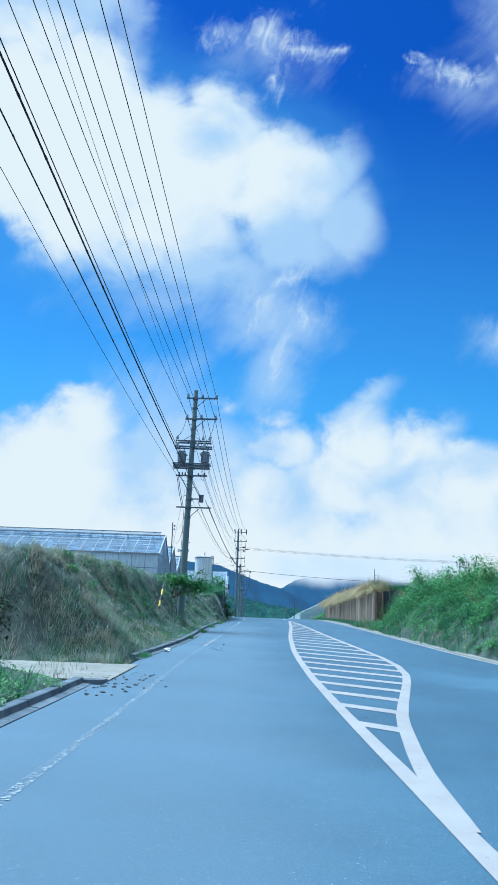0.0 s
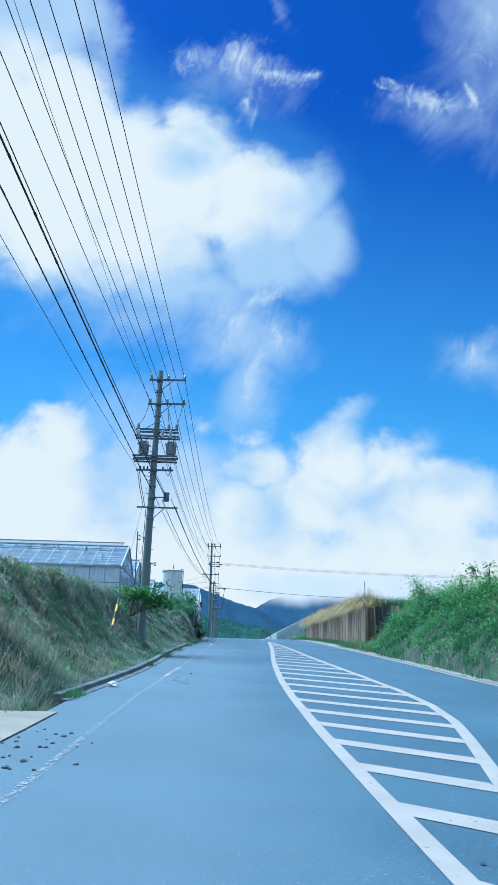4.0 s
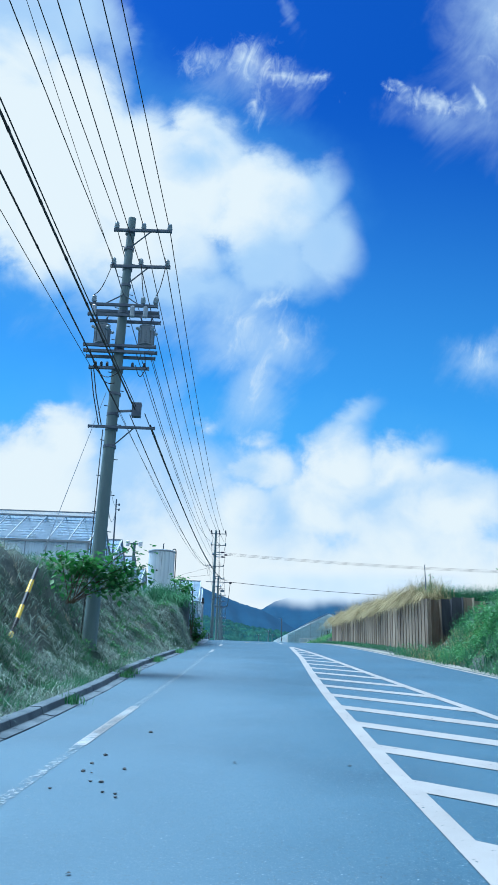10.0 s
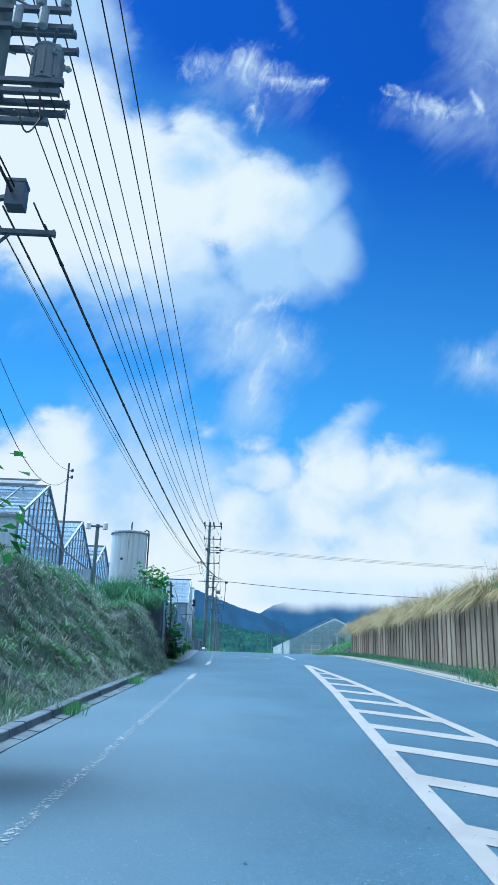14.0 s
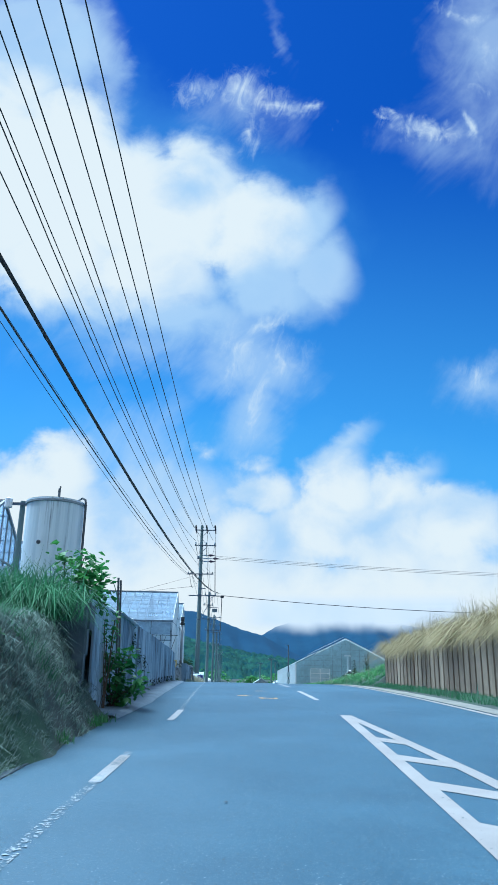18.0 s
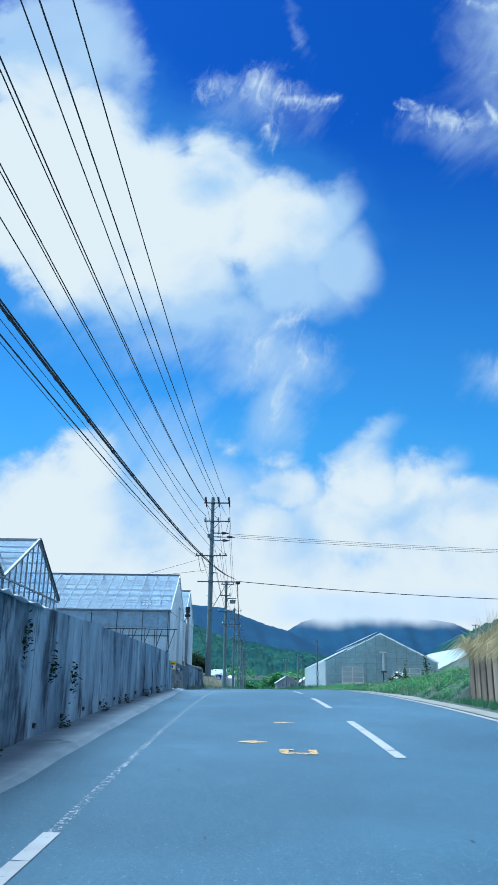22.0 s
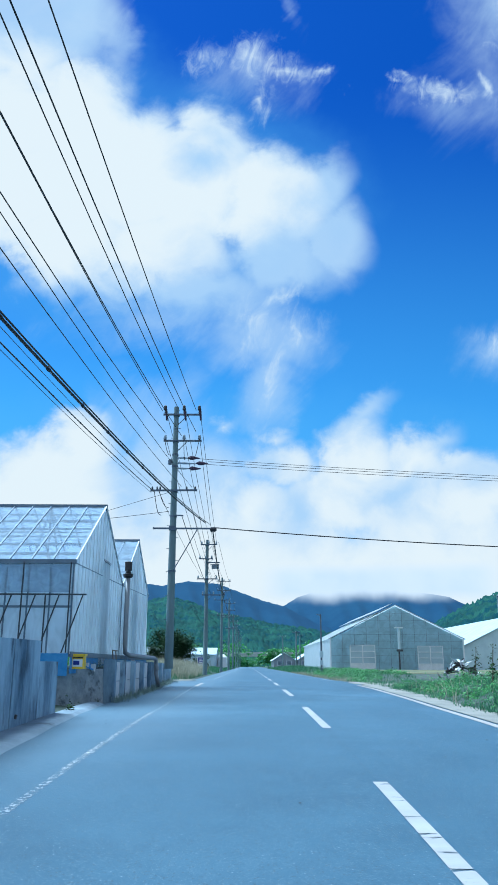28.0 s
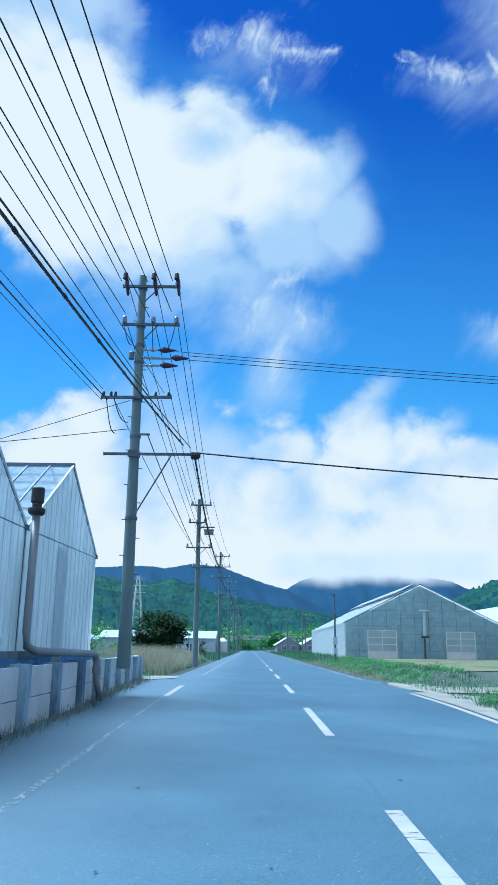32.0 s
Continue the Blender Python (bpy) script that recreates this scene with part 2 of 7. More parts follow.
def film(name, tint, clear, rough=0.25, folds=18.0, stretch=(1, 1, 1)):
    """Greenhouse sheet or glass: part clear, part milky."""
    m = bpy.data.materials.new(name)
    m.use_nodes = True
    t = m.node_tree
    where = node(t, "ShaderNodeTexCoord").outputs["Object"]
    n1 = node(t, "ShaderNodeTexNoise", {"Vector": where, "Scale": 0.8, "Detail": 5.0}).outputs[0]
    where = node(t, "ShaderNodeVectorMath", (where, stretch), operation="MULTIPLY").outputs[0]
    n2 = node(t, "ShaderNodeTexNoise", {"Vector": where, "Scale": folds, "Detail": 4.0, "Distortion": 1.5}).outputs[0]
    lift = node(t, "ShaderNodeBump", {"Strength": 0.35, "Distance": 0.05, "Height": n2}).outputs[0]
    b = t.nodes["Principled BSDF"]
    colour = blend(t, calc(t, "ADD", calc(t, "MULTIPLY", n1, 0.4), calc(t, "MULTIPLY", smooth(t, n2, 0.3, 0.7), 0.6)), [c * 0.72 for c in tint], tint)
    t.links.new(colour, b.inputs["Base Color"])
    t.links.new(lift, b.inputs["Normal"])
    b.inputs["Roughness"].default_value = rough
    milk = node(t, "ShaderNodeMixShader", (0.72, b.outputs[0], node(t, "ShaderNodeBsdfTranslucent", (colour,)).outputs[0])).outputs[0]
    amount = node(t, "ShaderNodeMapRange", (n1, 0.3, 0.7, clear * 0.7, min(1.0, clear * 1.25))).outputs[0]
    end = node(t, "ShaderNodeMixShader", (amount, milk, node(t, "ShaderNodeBsdfTransparent", ((0.9, 0.95, 1.0, 1),)).outputs[0])).outputs[0]
    t.links.new(end, t.nodes["Material Output"].inputs[0])
    return m


def asphalt():
    """Old asphalt: blue-grey, with pale stone chips, fine pits and broad wheel wear."""
    m = surface("asphalt", (0.024, 0.064, 0.104), (0.046, 0.106, 0.160), rough=0.66, scale=0.45, fine=170, bump=0.35, spec=0.4, spots=(0.062, 0.130, 0.190), spot_scale=0.16, spot_at=0.5, spot_soft=0.25)
    t = m.node_tree
    b = t.nodes["Principled BSDF"]
    colour = b.inputs["Base Color"].links[0].from_socket
    where = node(t, "ShaderNodeTexCoord").outputs["Object"]
    for scale, size, share, chip in ((90.0, 0.34, 0.76, (0.16, 0.215, 0.25)), (38.0, 0.22, 0.92, (0.27, 0.33, 0.37)), (60.0, 0.38, 0.84, (0.028, 0.05, 0.068))):
        cell = node(t, "ShaderNodeTexVoronoi", {"Vector": where, "Scale": scale})
        lucky = smooth(t, node(t, "ShaderNodeSeparateXYZ", (cell.outputs["Color"],)).outputs[0], share, share + 0.02)
        inside = smooth(t, cell.outputs["Distance"], size + 0.1, size - 0.1)
        colour = blend(t, calc(t, "MULTIPLY", lucky, inside), colour, chip)
    # Paler blue-grey on the inner lane, in two long stretches.
    east, along, _ = node(t, "ShaderNodeSeparateXYZ", (where,)).outputs
    drift = node(t, "ShaderNodeTexNoise", {"Vector": where, "Scale": 0.35, "Detail": 5.0, "Roughness": 0.6}).outputs[0]
    along = calc(t, "ADD", along, calc(t, "MULTIPLY", drift, 8.0))
    near = smooth(t, along, 74.0, 60.0)
    far = smooth(t, along, 92.0, 100.0)
    inner = smooth(t, calc(t, "ADD", east, calc(t, "MULTIPLY", drift, 2.0)), 2.4, 0.0)
    pale_lane = calc(t, "MULTIPLY", inner, calc(t, "MAXIMUM", near, calc(t, "MULTIPLY", far, 0.9)))
    colour = blend(t, calc(t, "MULTIPLY", pale_lane, 0.42), colour, (0.125, 0.185, 0.238))
    t.links.new(colour, b.inputs["Base Color"])
    return m


ASPHALT = asphalt()
PAINT = surface("road_paint", (0.255, 0.243, 0.232), (0.33, 0.318, 0.305), rough=0.6, scale=1.5, fine=90, bump=0.15, wear=0.37, wear_scale=16)
PAINT_BROKEN = surface("cracked_road_paint", (0.27, 0.275, 0.28), (0.36, 0.365, 0.37), rough=0.65, scale=1.5, fine=90, bump=0.1, stretch=(0.35, 2.2, 1), wear=0.42, wear_scale=5)
PAINT_WORN = surface("worn_road_paint", (0.33, 0.36, 0.38), (0.44, 0.47, 0.49), rough=0.7, scale=3, fine=90, bump=0.05, wear=0.56, wear_scale=16)
PAINT_FAINT = surface("faint_road_paint", (0.21, 0.26, 0.30), (0.31, 0.355, 0.39), rough=0.7, scale=3, fine=90, bump=0.0, wear=0.56, wear_scale=22)
PAINT_ORANGE = surface("orange_marking_paint", (0.42, 0.27, 0.11), (0.56, 0.38, 0.18), rough=0.7, scale=4, fine=80, bump=0.1, wear=0.46, wear_scale=14)
TAR = surface("crack_filler", (0.022, 0.042, 0.062), (0.045, 0.07, 0.095), rough=0.6, scale=3, bump=0.2)
SOIL = surface("grassy_soil", (0.022, 0.038, 0.038), (0.088, 0.108, 0.092), rough=0.95, scale=2.2, fine=18, bump=1.0, spots=(0.035, 0.075, 0.045), spot_scale=0.35, spot_at=0.5)
SAND = surface("sandy_path", (0.16, 0.165, 0.15), (0.28, 0.275, 0.245), rough=0.95, scale=1.4, fine=70, bump=0.5)
FIELD = surface("mown_field", (0.085, 0.105, 0.05), (0.17, 0.165, 0.095), rough=0.95, scale=0.3, fine=8, bump=0.5)
CONCRETE = surface("concrete", (0.46, 0.49, 0.51), (0.66, 0.69, 0.71), rough=0.85, scale=1.2, fine=40, bump=0.3, spots=(0.26, 0.28, 0.29), spot_scale=1.3, spot_at=0.56, spot_soft=0.2, each=0.25)
BOARDED = surface("board_marked_concrete", (0.06, 0.115, 0.19), (0.42, 0.56, 0.68), rough=0.85, scale=1.7, fine=14, bump=0.3, stretch=(1, 0.8, 0.32), spots=(0.035, 0.055, 0.085), spot_scale=1.6, spot_at=0.50, spot_soft=0.16, each=0.35)
RUBBLE = surface("rough_broken_concrete", (0.15, 0.19, 0.225), (0.36, 0.41, 0.45), rough=0.95, scale=3.5, fine=26, bump=1.0, spots=(0.09, 0.115, 0.14), spot_scale=2.2, spot_at=0.55)
STRIP = surface("gutter_concrete", (0.12, 0.165, 0.21), (0.24, 0.30, 0.35), rough=0.9, scale=1.5, fine=60, bump=0.3, spots=(0.07, 0.09, 0.11), spot_scale=1.1, spot_at=0.6)
KERB = surface("kerb_concrete", (0.055, 0.078, 0.10), (0.14, 0.175, 0.205), rough=0.9, scale=2, fine=50, bump=0.5, each=0.4)
POLE = surface("pole_concrete", (0.105, 0.155, 0.172), (0.17, 0.235, 0.25), rough=0.7, scale=1.0, fine=50, bump=0.12, stretch=(1, 1, 0.3))
STEEL = surface("galvanised_steel", (0.065, 0.09, 0.13), (0.15, 0.18, 0.225), rough=0.5, scale=5, fine=60, bump=0.1, metal=0.3)
DARKSTEEL = surface("dark_steel", (0.05, 0.055, 0.065), (0.11, 0.12, 0.13), rough=0.5, scale=5, bump=0.1, metal=0.3)
TRANSFORMER = surface("grey_blue_enamel", (0.13, 0.17, 0.21), (0.2, 0.24, 0.28), rough=0.4, scale=3, bump=0.08)
PORCELAIN = surface("grey_porcelain", (0.22, 0.27, 0.33), (0.36, 0.42, 0.48), rough=0.25, scale=4, bump=0.0, spec=0.6)
CABLE = surface("black_cable", (0.012, 0.012, 0.016), (0.03, 0.03, 0.035), rough=0.55, scale=3, bump=0.0)
MAROON = surface("dark_sleeve", (0.03, 0.02, 0.045), (0.06, 0.035, 0.075), rough=0.5, scale=3, bump=0.0)
RUST = surface("weathered_sheet_pile", (0.13, 0.105, 0.08), (0.31, 0.26, 0.195), rough=0.85, scale=1.2, fine=30, bump=0.3, stretch=(2, 2, 0.35), spots=(0.15, 0.09, 0.06), spot_scale=1.1, spot_at=0.54, spot_soft=0.2, each=0.6)
# Dark copy of the pile steel; the south face's shade is put into the colour.
PILE_DARK = surface("shaded_sheet_pile", (0.025, 0.03, 0.042), (0.09, 0.095, 0.11), rough=0.85, scale=1.2, fine=30, bump=0.3, stretch=(2, 2, 0.35), each=0.6)
GRASS = surface("green_grass", (0.026, 0.10, 0.052), (0.105, 0.265, 0.125), rough=0.6, scale=0.5, fine=4, bump=0.0, island=0.6, leaf=0.38)
LUSH = surface("lush_weed_leaf", (0.030, 0.115, 0.045), (0.15, 0.36, 0.115), rough=0.5, scale=0.5, fine=5, bump=0.0, island=0.7, leaf=0.42)
DRY = surface("dry_grass", (0.22, 0.185, 0.095), (0.52, 0.45, 0.26), rough=0.8, scale=0.5, fine=4, bump=0.0, island=0.6, leaf=0.35)
STRAW = surface("faded_grass", (0.085, 0.14, 0.125), (0.30, 0.37, 0.315), rough=0.8, scale=0.6, fine=3, bump=0.0, island=0.8, leaf=0.25)
PALE = surface("bleached_grass", (0.17, 0.18, 0.13), (0.44, 0.43, 0.32), rough=0.8, scale=0.5, fine=4, bump=0.0, island=0.4, leaf=0.3)
LEAF = surface("broad_leaf", (0.028, 0.115, 0.032), (0.10, 0.28, 0.065), rough=0.45, scale=1.0, fine=6, bump=0.0, island=0.6, leaf=0.4)
DARKLEAF = surface("dark_foliage", (0.012, 0.034, 0.016), (0.036, 0.072, 0.028), rough=0.75, scale=1.0, fine=6, bump=0.0, island=0.6, leaf=0.15, spec=0.15)
BARK = surface("bark", (0.05, 0.035, 0.025), (0.13, 0.10, 0.07), rough=0.9, scale=6, bump=0.5)
# Bluer than the trees' own green: aerial haze is put into these colours.
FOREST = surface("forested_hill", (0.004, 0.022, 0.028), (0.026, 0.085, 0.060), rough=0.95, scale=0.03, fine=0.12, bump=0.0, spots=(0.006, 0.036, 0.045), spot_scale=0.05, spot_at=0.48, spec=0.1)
# Far ridges: distance haze is put into the blue base colour and emission.
FARHILL = surface("hazed_mountain", (0.007, 0.026, 0.058), (0.014, 0.042, 0.078), rough=1.0, scale=0.004, fine=0.03, bump=0.0, spec=0.1)
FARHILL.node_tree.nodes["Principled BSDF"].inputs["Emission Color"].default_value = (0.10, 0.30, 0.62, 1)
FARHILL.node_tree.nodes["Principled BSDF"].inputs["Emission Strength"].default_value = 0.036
FRAME = surface("white_frame", (0.6, 0.63, 0.65), (0.76, 0.78, 0.8), rough=0.45, scale=3, bump=0.05)
GREYFRAME = surface("weathered_aluminium", (0.2, 0.23, 0.26), (0.36, 0.39, 0.42), rough=0.5, scale=3, bump=0.1, metal=0.3)
ROOFBAR = surface("galvanised_tube", (0.10, 0.14, 0.19), (0.19, 0.24, 0.30), rough=0.5, scale=3, bump=0.05, metal=0.2)
DARKFRAME = surface("dark_frame", (0.03, 0.035, 0.045), (0.07, 0.08, 0.09), rough=0.6, scale=3, bump=0.1)
FILM_SIDE = film("greenhouse_side_film", (0.86, 0.93, 0.98), 0.26, folds=4.0, stretch=(1, 1, 0.3))
FILM = film("greenhouse_film", (0.92, 0.97, 1.0), 0.10, folds=7.0, stretch=(1, 1, 0.12))
FILM_ROOF = film("greenhouse_roof_film", (0.72, 0.82, 0.91), 0.55, folds=4.0)
GLASS = film("greenhouse_glass", (0.60, 0.71, 0.82), 0.66, rough=0.12, folds=2.0)
PANEL = film("greenish_sheet", (0.54, 0.67, 0.72), 0.10, rough=0.35, folds=1.2)
SIDING = surface("pale_siding", (0.42, 0.53, 0.60), (0.56, 0.67, 0.73), rough=0.6, scale=1, fine=20, bump=0.1)
ROOF = surface("pale_sheet_roof", (0.30, 0.39, 0.46), (0.44, 0.54, 0.60), rough=0.6, scale=0.6, fine=10, bump=0.15)
ROOFDARK = surface("dark_tile_roof", (0.10, 0.12, 0.14), (0.2, 0.22, 0.25), rough=0.7, scale=1, fine=10, bump=0.2)
TANK = surface("streaked_tank_paint", (0.48, 0.57, 0.64), (0.80, 0.86, 0.90), rough=0.5, scale=1.3, fine=30, bump=0.1, stretch=(5, 5, 0.2), spots=(0.14, 0.18, 0.23), spot_scale=1.4, spot_at=0.56, spot_soft=0.14)
YELLOW = surface("yellow_plastic", (0.75, 0.5, 0.03), (0.85, 0.62, 0.05), rough=0.4, scale=4, bump=0.0)
BLACK = surface("black_plastic", (0.012, 0.012, 0.014), (0.03, 0.03, 0.034), rough=0.5, scale=4, bump=0.0)
BLUE = surface("blue_sheet", (0.05, 0.2, 0.5), (0.12, 0.32, 0.62), rough=0.55, scale=3, fine=12, bump=0.6)
NAVY = surface("navy_print", (0.02, 0.03, 0.22), (0.03, 0.05, 0.3), rough=0.4, scale=4, bump=0.0)
WHITE = surface("white_sheet", (0.62, 0.65, 0.67), (0.78, 0.8, 0.82), rough=0.5, scale=3, fine=14, bump=0.4)
PIPE = surface("grey_pvc", (0.17, 0.19, 0.215), (0.26, 0.28, 0.3), rough=0.45, scale=2, bump=0.05)
ROCK = surface("loose_stone", (0.03, 0.036, 0.042), (0.11, 0.12, 0.125), rough=0.9, scale=4, bump=0.4, each=0.6, island=0.5)

# ---- mesh helpers ----
RNG = np.random.default_rng(7)


class Shape:
    """Vertices and faces that become one mesh."""

    def __init__(self):
        self.v, self.f = [], []

    def add(self, verts, faces):
        k = len(self.v)
        self.v += [tuple(p) for p in verts]
        self.f += [tuple(k + i for i in face) for face in faces]
        return self

    def box(self, a, b, m=None):
        pts = [Vector((x, y, z)) for z in (a[2], b[2]) for y in (a[1], b[1]) for x in (a[0], b[0])]
        if m is not None:
            pts = [m @ p for p in pts]
        return self.add(pts, [(0, 2, 3, 1), (4, 5, 7, 6), (0, 1, 5, 4), (2, 6, 7, 3), (0, 4, 6, 2), (1, 3, 7, 5)])

    def rod(self, p, q, r, r2=None, n=8, caps=True):
        p, q = Vector(p), Vector(q)
        r2 = r if r2 is None else r2
        turn = (q - p).to_track_quat("Z", "Y")
        ring = [turn @ Vector((math.cos(6.2832 * i / n), math.sin(6.2832 * i / n), 0)) for i in range(n)]
        pts = [p + c * r for c in ring] + [q + c * r2 for c in ring]
        faces = [(i, (i + 1) % n, n + (i + 1) % n, n + i) for i in range(n)]
        if caps:
            faces += [tuple(reversed(range(n))), tuple(range(n, 2 * n))]
        return self.add(pts, faces)

    def beam(self, p, q, w, h):
        """A square bar from p to q."""
        p, q = Vector(p), Vector(q)
        m = Matrix.Translation(p) @ (q - p).to_track_quat("Z", "Y").to_matrix().to_4x4()
        return self.box((-w / 2, -h / 2, 0), (w / 2, h / 2, (q - p).length), m)

    def lathe(self, at, profile, n=12, axis=None):
        """A turned body: profile of (radius, height) from the foot up."""
        at = Vector(at)
        turn = Vector(axis).to_track_quat("Z", "Y") if axis else Vector((0, 0, 1)).to_track_quat("Z", "Y")
        pts = [at + turn @ Vector((r * math.cos(6.2832 * i / n), r * math.sin(6.2832 * i / n), h)) for r, h in profile for i in range(n)]
        faces = [(k * n + i, k * n + (i + 1) % n, (k + 1) * n + (i + 1) % n, (k + 1) * n + i) for k in range(len(profile) - 1) for i in range(n)]
        faces += [tuple(reversed(range(n))), tuple(range((len(profile) - 1) * n, len(profile) * n))]
        return self.add(pts, faces)

    def tube(self, pts, r, n=6):
        """A bent tube through points."""
        pts = [Vector(p) for p in pts]
        rings = []
        for i, p in enumerate(pts):
            way = (pts[min(i + 1, len(pts) - 1)] - pts[max(i - 1, 0)]).normalized()
            side = way.cross(Vector((0.02, 0.05, 1)) if abs(way.z) < 0.95 else Vector((1, 0, 0))).normalized()
            up = side.cross(way)
            rings.append([p + (side * math.cos(6.2832 * k / n) + up * math.sin(6.2832 * k / n)) * r for k in range(n)])
        faces = [(a * n + k, a * n + (k + 1) % n, (a + 1) * n + (k + 1) % n, (a + 1) * n + k) for a in range(len(pts) - 1) for k in range(n)]
        faces += [tuple(reversed(range(n))), tuple(range((len(pts) - 1) * n, len(pts) * n))]
        return self.add([v for ring in rings for v in ring], faces)

    def quad(self, *pts):
        return self.add(pts, [tuple(range(len(pts)))])

    def slab(self, a, b, c, d, thick=0.02):
        """A thin plate with four corners and real thickness."""
        a, b, c, d = (Vector(p) for p in (a, b, c, d))
        n = (b - a).cross(d - a).normalized() * thick
        return self.add([a, b, c, d, a + n, b + n, c + n, d + n], [(3, 2, 1, 0), (4, 5, 6, 7), (0, 1, 5, 4), (1, 2, 6, 5), (2, 3, 7, 6), (3, 0, 4, 7)])

    def mesh(self, name, soft=False):
        me = bpy.data.meshes.new(name)
        me.from_pydata(self.v, [], self.f)
        if soft:
            me.polygons.foreach_set("use_smooth", [True] * len(me.polygons))
        return me


def part(name, shape, material, parent=None, label="", soft=False):
    """One mesh object, in the parent's own coordinates."""
    me = shape if isinstance(shape, bpy.types.Mesh) else shape.mesh(name, soft)
    if material and not me.materials:
        me.materials.append(material)
    ob = new(name, me)
    if parent:
        ob.parent = parent
    return tagged(ob, label)


def thing(name, label, category, place=None, group="", kind=""):
    ob = new(name)
    ob.empty_display_size = 0.2
    ob.matrix_basis = place or Matrix()
    return tagged(ob, label, category, group, kind)


def blades(base, length, width, lean, way, bend=0.5):
    """Grass blades as arrays: base points, lengths, widths, lean (0 upright) and the heading of the lean."""
    n = len(base)
    face = way + RNG.uniform(-1.2, 1.2, n) + 1.57
    side = np.stack([np.cos(face), np.sin(face), 0 * face], 1) * (width / 2)[:, None]
    head = np.stack([np.cos(way), np.sin(way), 0 * way], 1)
    up = np.array([0, 0, 1.0])
    mid = base + head * (length * 0.5 * lean * 0.6)[:, None] + up * (length * 0.52 * np.sqrt(np.maximum(0.05, 1 - (lean * 0.5) ** 2)))[:, None]
    tip = base + head * (length * lean)[:, None] + up * (length * (1 - bend * lean ** 1.5))[:, None]
    v = np.stack([base - side, base + side, mid - side * 0.75, mid + side * 0.75, tip], 1).reshape(-1, 3)
    k = np.arange(n)[:, None] * 5
    quads, tris = k + np.array([0, 1, 3, 2]), k + np.array([2, 3, 4])
    return v, quads, tris


def leaves(centre, size, tilt=0.7, drop=0.0):
    """Folded leaf blades, pointing every way."""
    n = len(centre)
    a = RNG.uniform(0, 6.2832, n)
    e = RNG.uniform(-tilt, tilt, n) - drop
    along = np.stack([np.cos(a) * np.cos(e), np.sin(a) * np.cos(e), np.sin(e)], 1)
    across = np.stack([-np.sin(a), np.cos(a), RNG.uniform(-0.5, 0.5, n)], 1)
    across /= np.linalg.norm(across, axis=1)[:, None]
    nrm = np.cross(along, across)
    s = size[:, None]
    v = np.stack([centre, centre + along * s * 0.45 + across * s * 0.34 + nrm * s * 0.10, centre + along * s, centre + along * s * 0.45 - across * s * 0.34 + nrm * s * 0.10], 1).reshape(-1, 3)
    k = np.arange(n)[:, None] * 4
    return v, np.zeros((0, 4), int), np.concatenate([k + np.array([0, 1, 2]), k + np.array([0, 2, 3])])


def stuff_mesh(name, pieces, material, parent=None, label="", category="", group="", top=True):
    """Many small pieces joined into one mesh."""
    vs, qs, ts, k = [], [], [], 0
    for v, q, t in pieces:
        vs.append(v), qs.append(q + k), ts.append(t + k)
        k += len(v)
    v, q, t = np.concatenate(vs), np.concatenate(qs), np.concatenate(ts)
    me = bpy.data.meshes.new(name)
    me.vertices.add(len(v))
    me.vertices.foreach_set("co", v.astype(np.float32).ravel())
    loops = np.concatenate([q.ravel(), t.ravel()])
    me.loops.add(len(loops))
    me.loops.foreach_set("vertex_index", loops.astype(np.int32))
    starts = np.concatenate([np.arange(len(q)) * 4, len(q) * 4 + np.arange(len(t)) * 3])
    me.polygons.add(len(starts))
    me.polygons.foreach_set("loop_start", starts.astype(np.int32))
    me.update(calc_edges=True)
    me.validate()
    me.materials.append(material)
    ob = new(name, me)
    if parent:
        ob.parent = parent
        return tagged(ob, label)
    return tagged(ob, label, category, group, "stuff")


# ---- the lie of the land ----
ROAD_Y = [-200, -60, 0, 10, 20, 30, 40, 50, 60, 70, 80, 90, 100, 110, 120, 130, 4000]
ROAD_Z = [-9.0, -5.0, -2.97, -2.62, -2.26, -1.90, -1.38, -0.71, -0.08, 0.56, 1.09, 1.46, 1.62, 1.69, 1.70, 1.70, 1.70]


def ease(v, lo, hi):
    s = np.clip((v - lo) / (hi - lo), 0, 1)
    return s * s * (3 - 2 * s)


def road_z(y):
    """The road's height, its kinks rounded off."""
    y = np.asarray(y, float)
    return sum(np.interp(y + d, ROAD_Y, ROAD_Z) for d in (-4, -2, 0, 2, 4)) / 5


def line(ys, xs):
    return lambda y: np.interp(y, ys, xs)


edge_left = line([-60, 20, 34, 39, 44, 48, 54, 64, 66, 68, 70.3, 72, 100, 107, 117, 130, 400], [-4.5, -2.2, -2.16, -2.08, -1.85, -1.63, -1.33, -0.93, -0.85, -0.76, -0.63, -0.585, -0.56, -0.61, -0.72, -0.6, -0.6])
edge_right = line([-60, 20, 40, 46, 57, 61, 66, 74, 80, 90, 100, 106, 111, 116, 130, 400], [9.5, 7.9, 6.95, 6.6, 6.27, 6.15, 5.9, 5.63, 5.5, 5.36, 5.5, 5.7, 5.88, 5.93, 5.8, 5.8])
kerb_left = line([-60, 25, 31, 37.5, 41.5, 45, 49, 54, 57.7, 63, 68, 74, 83, 90, 97, 101, 104, 113, 122, 128, 400], [-5.2, -3.25, -3.25, -3.2, -2.87, -2.6, -2.42, -2.36, -2.2, -1.88, -1.72, -1.42, -1.45, -1.55, -1.95, -2.05, -2.0, -2.2, -2.5, -1.6, -1.2])
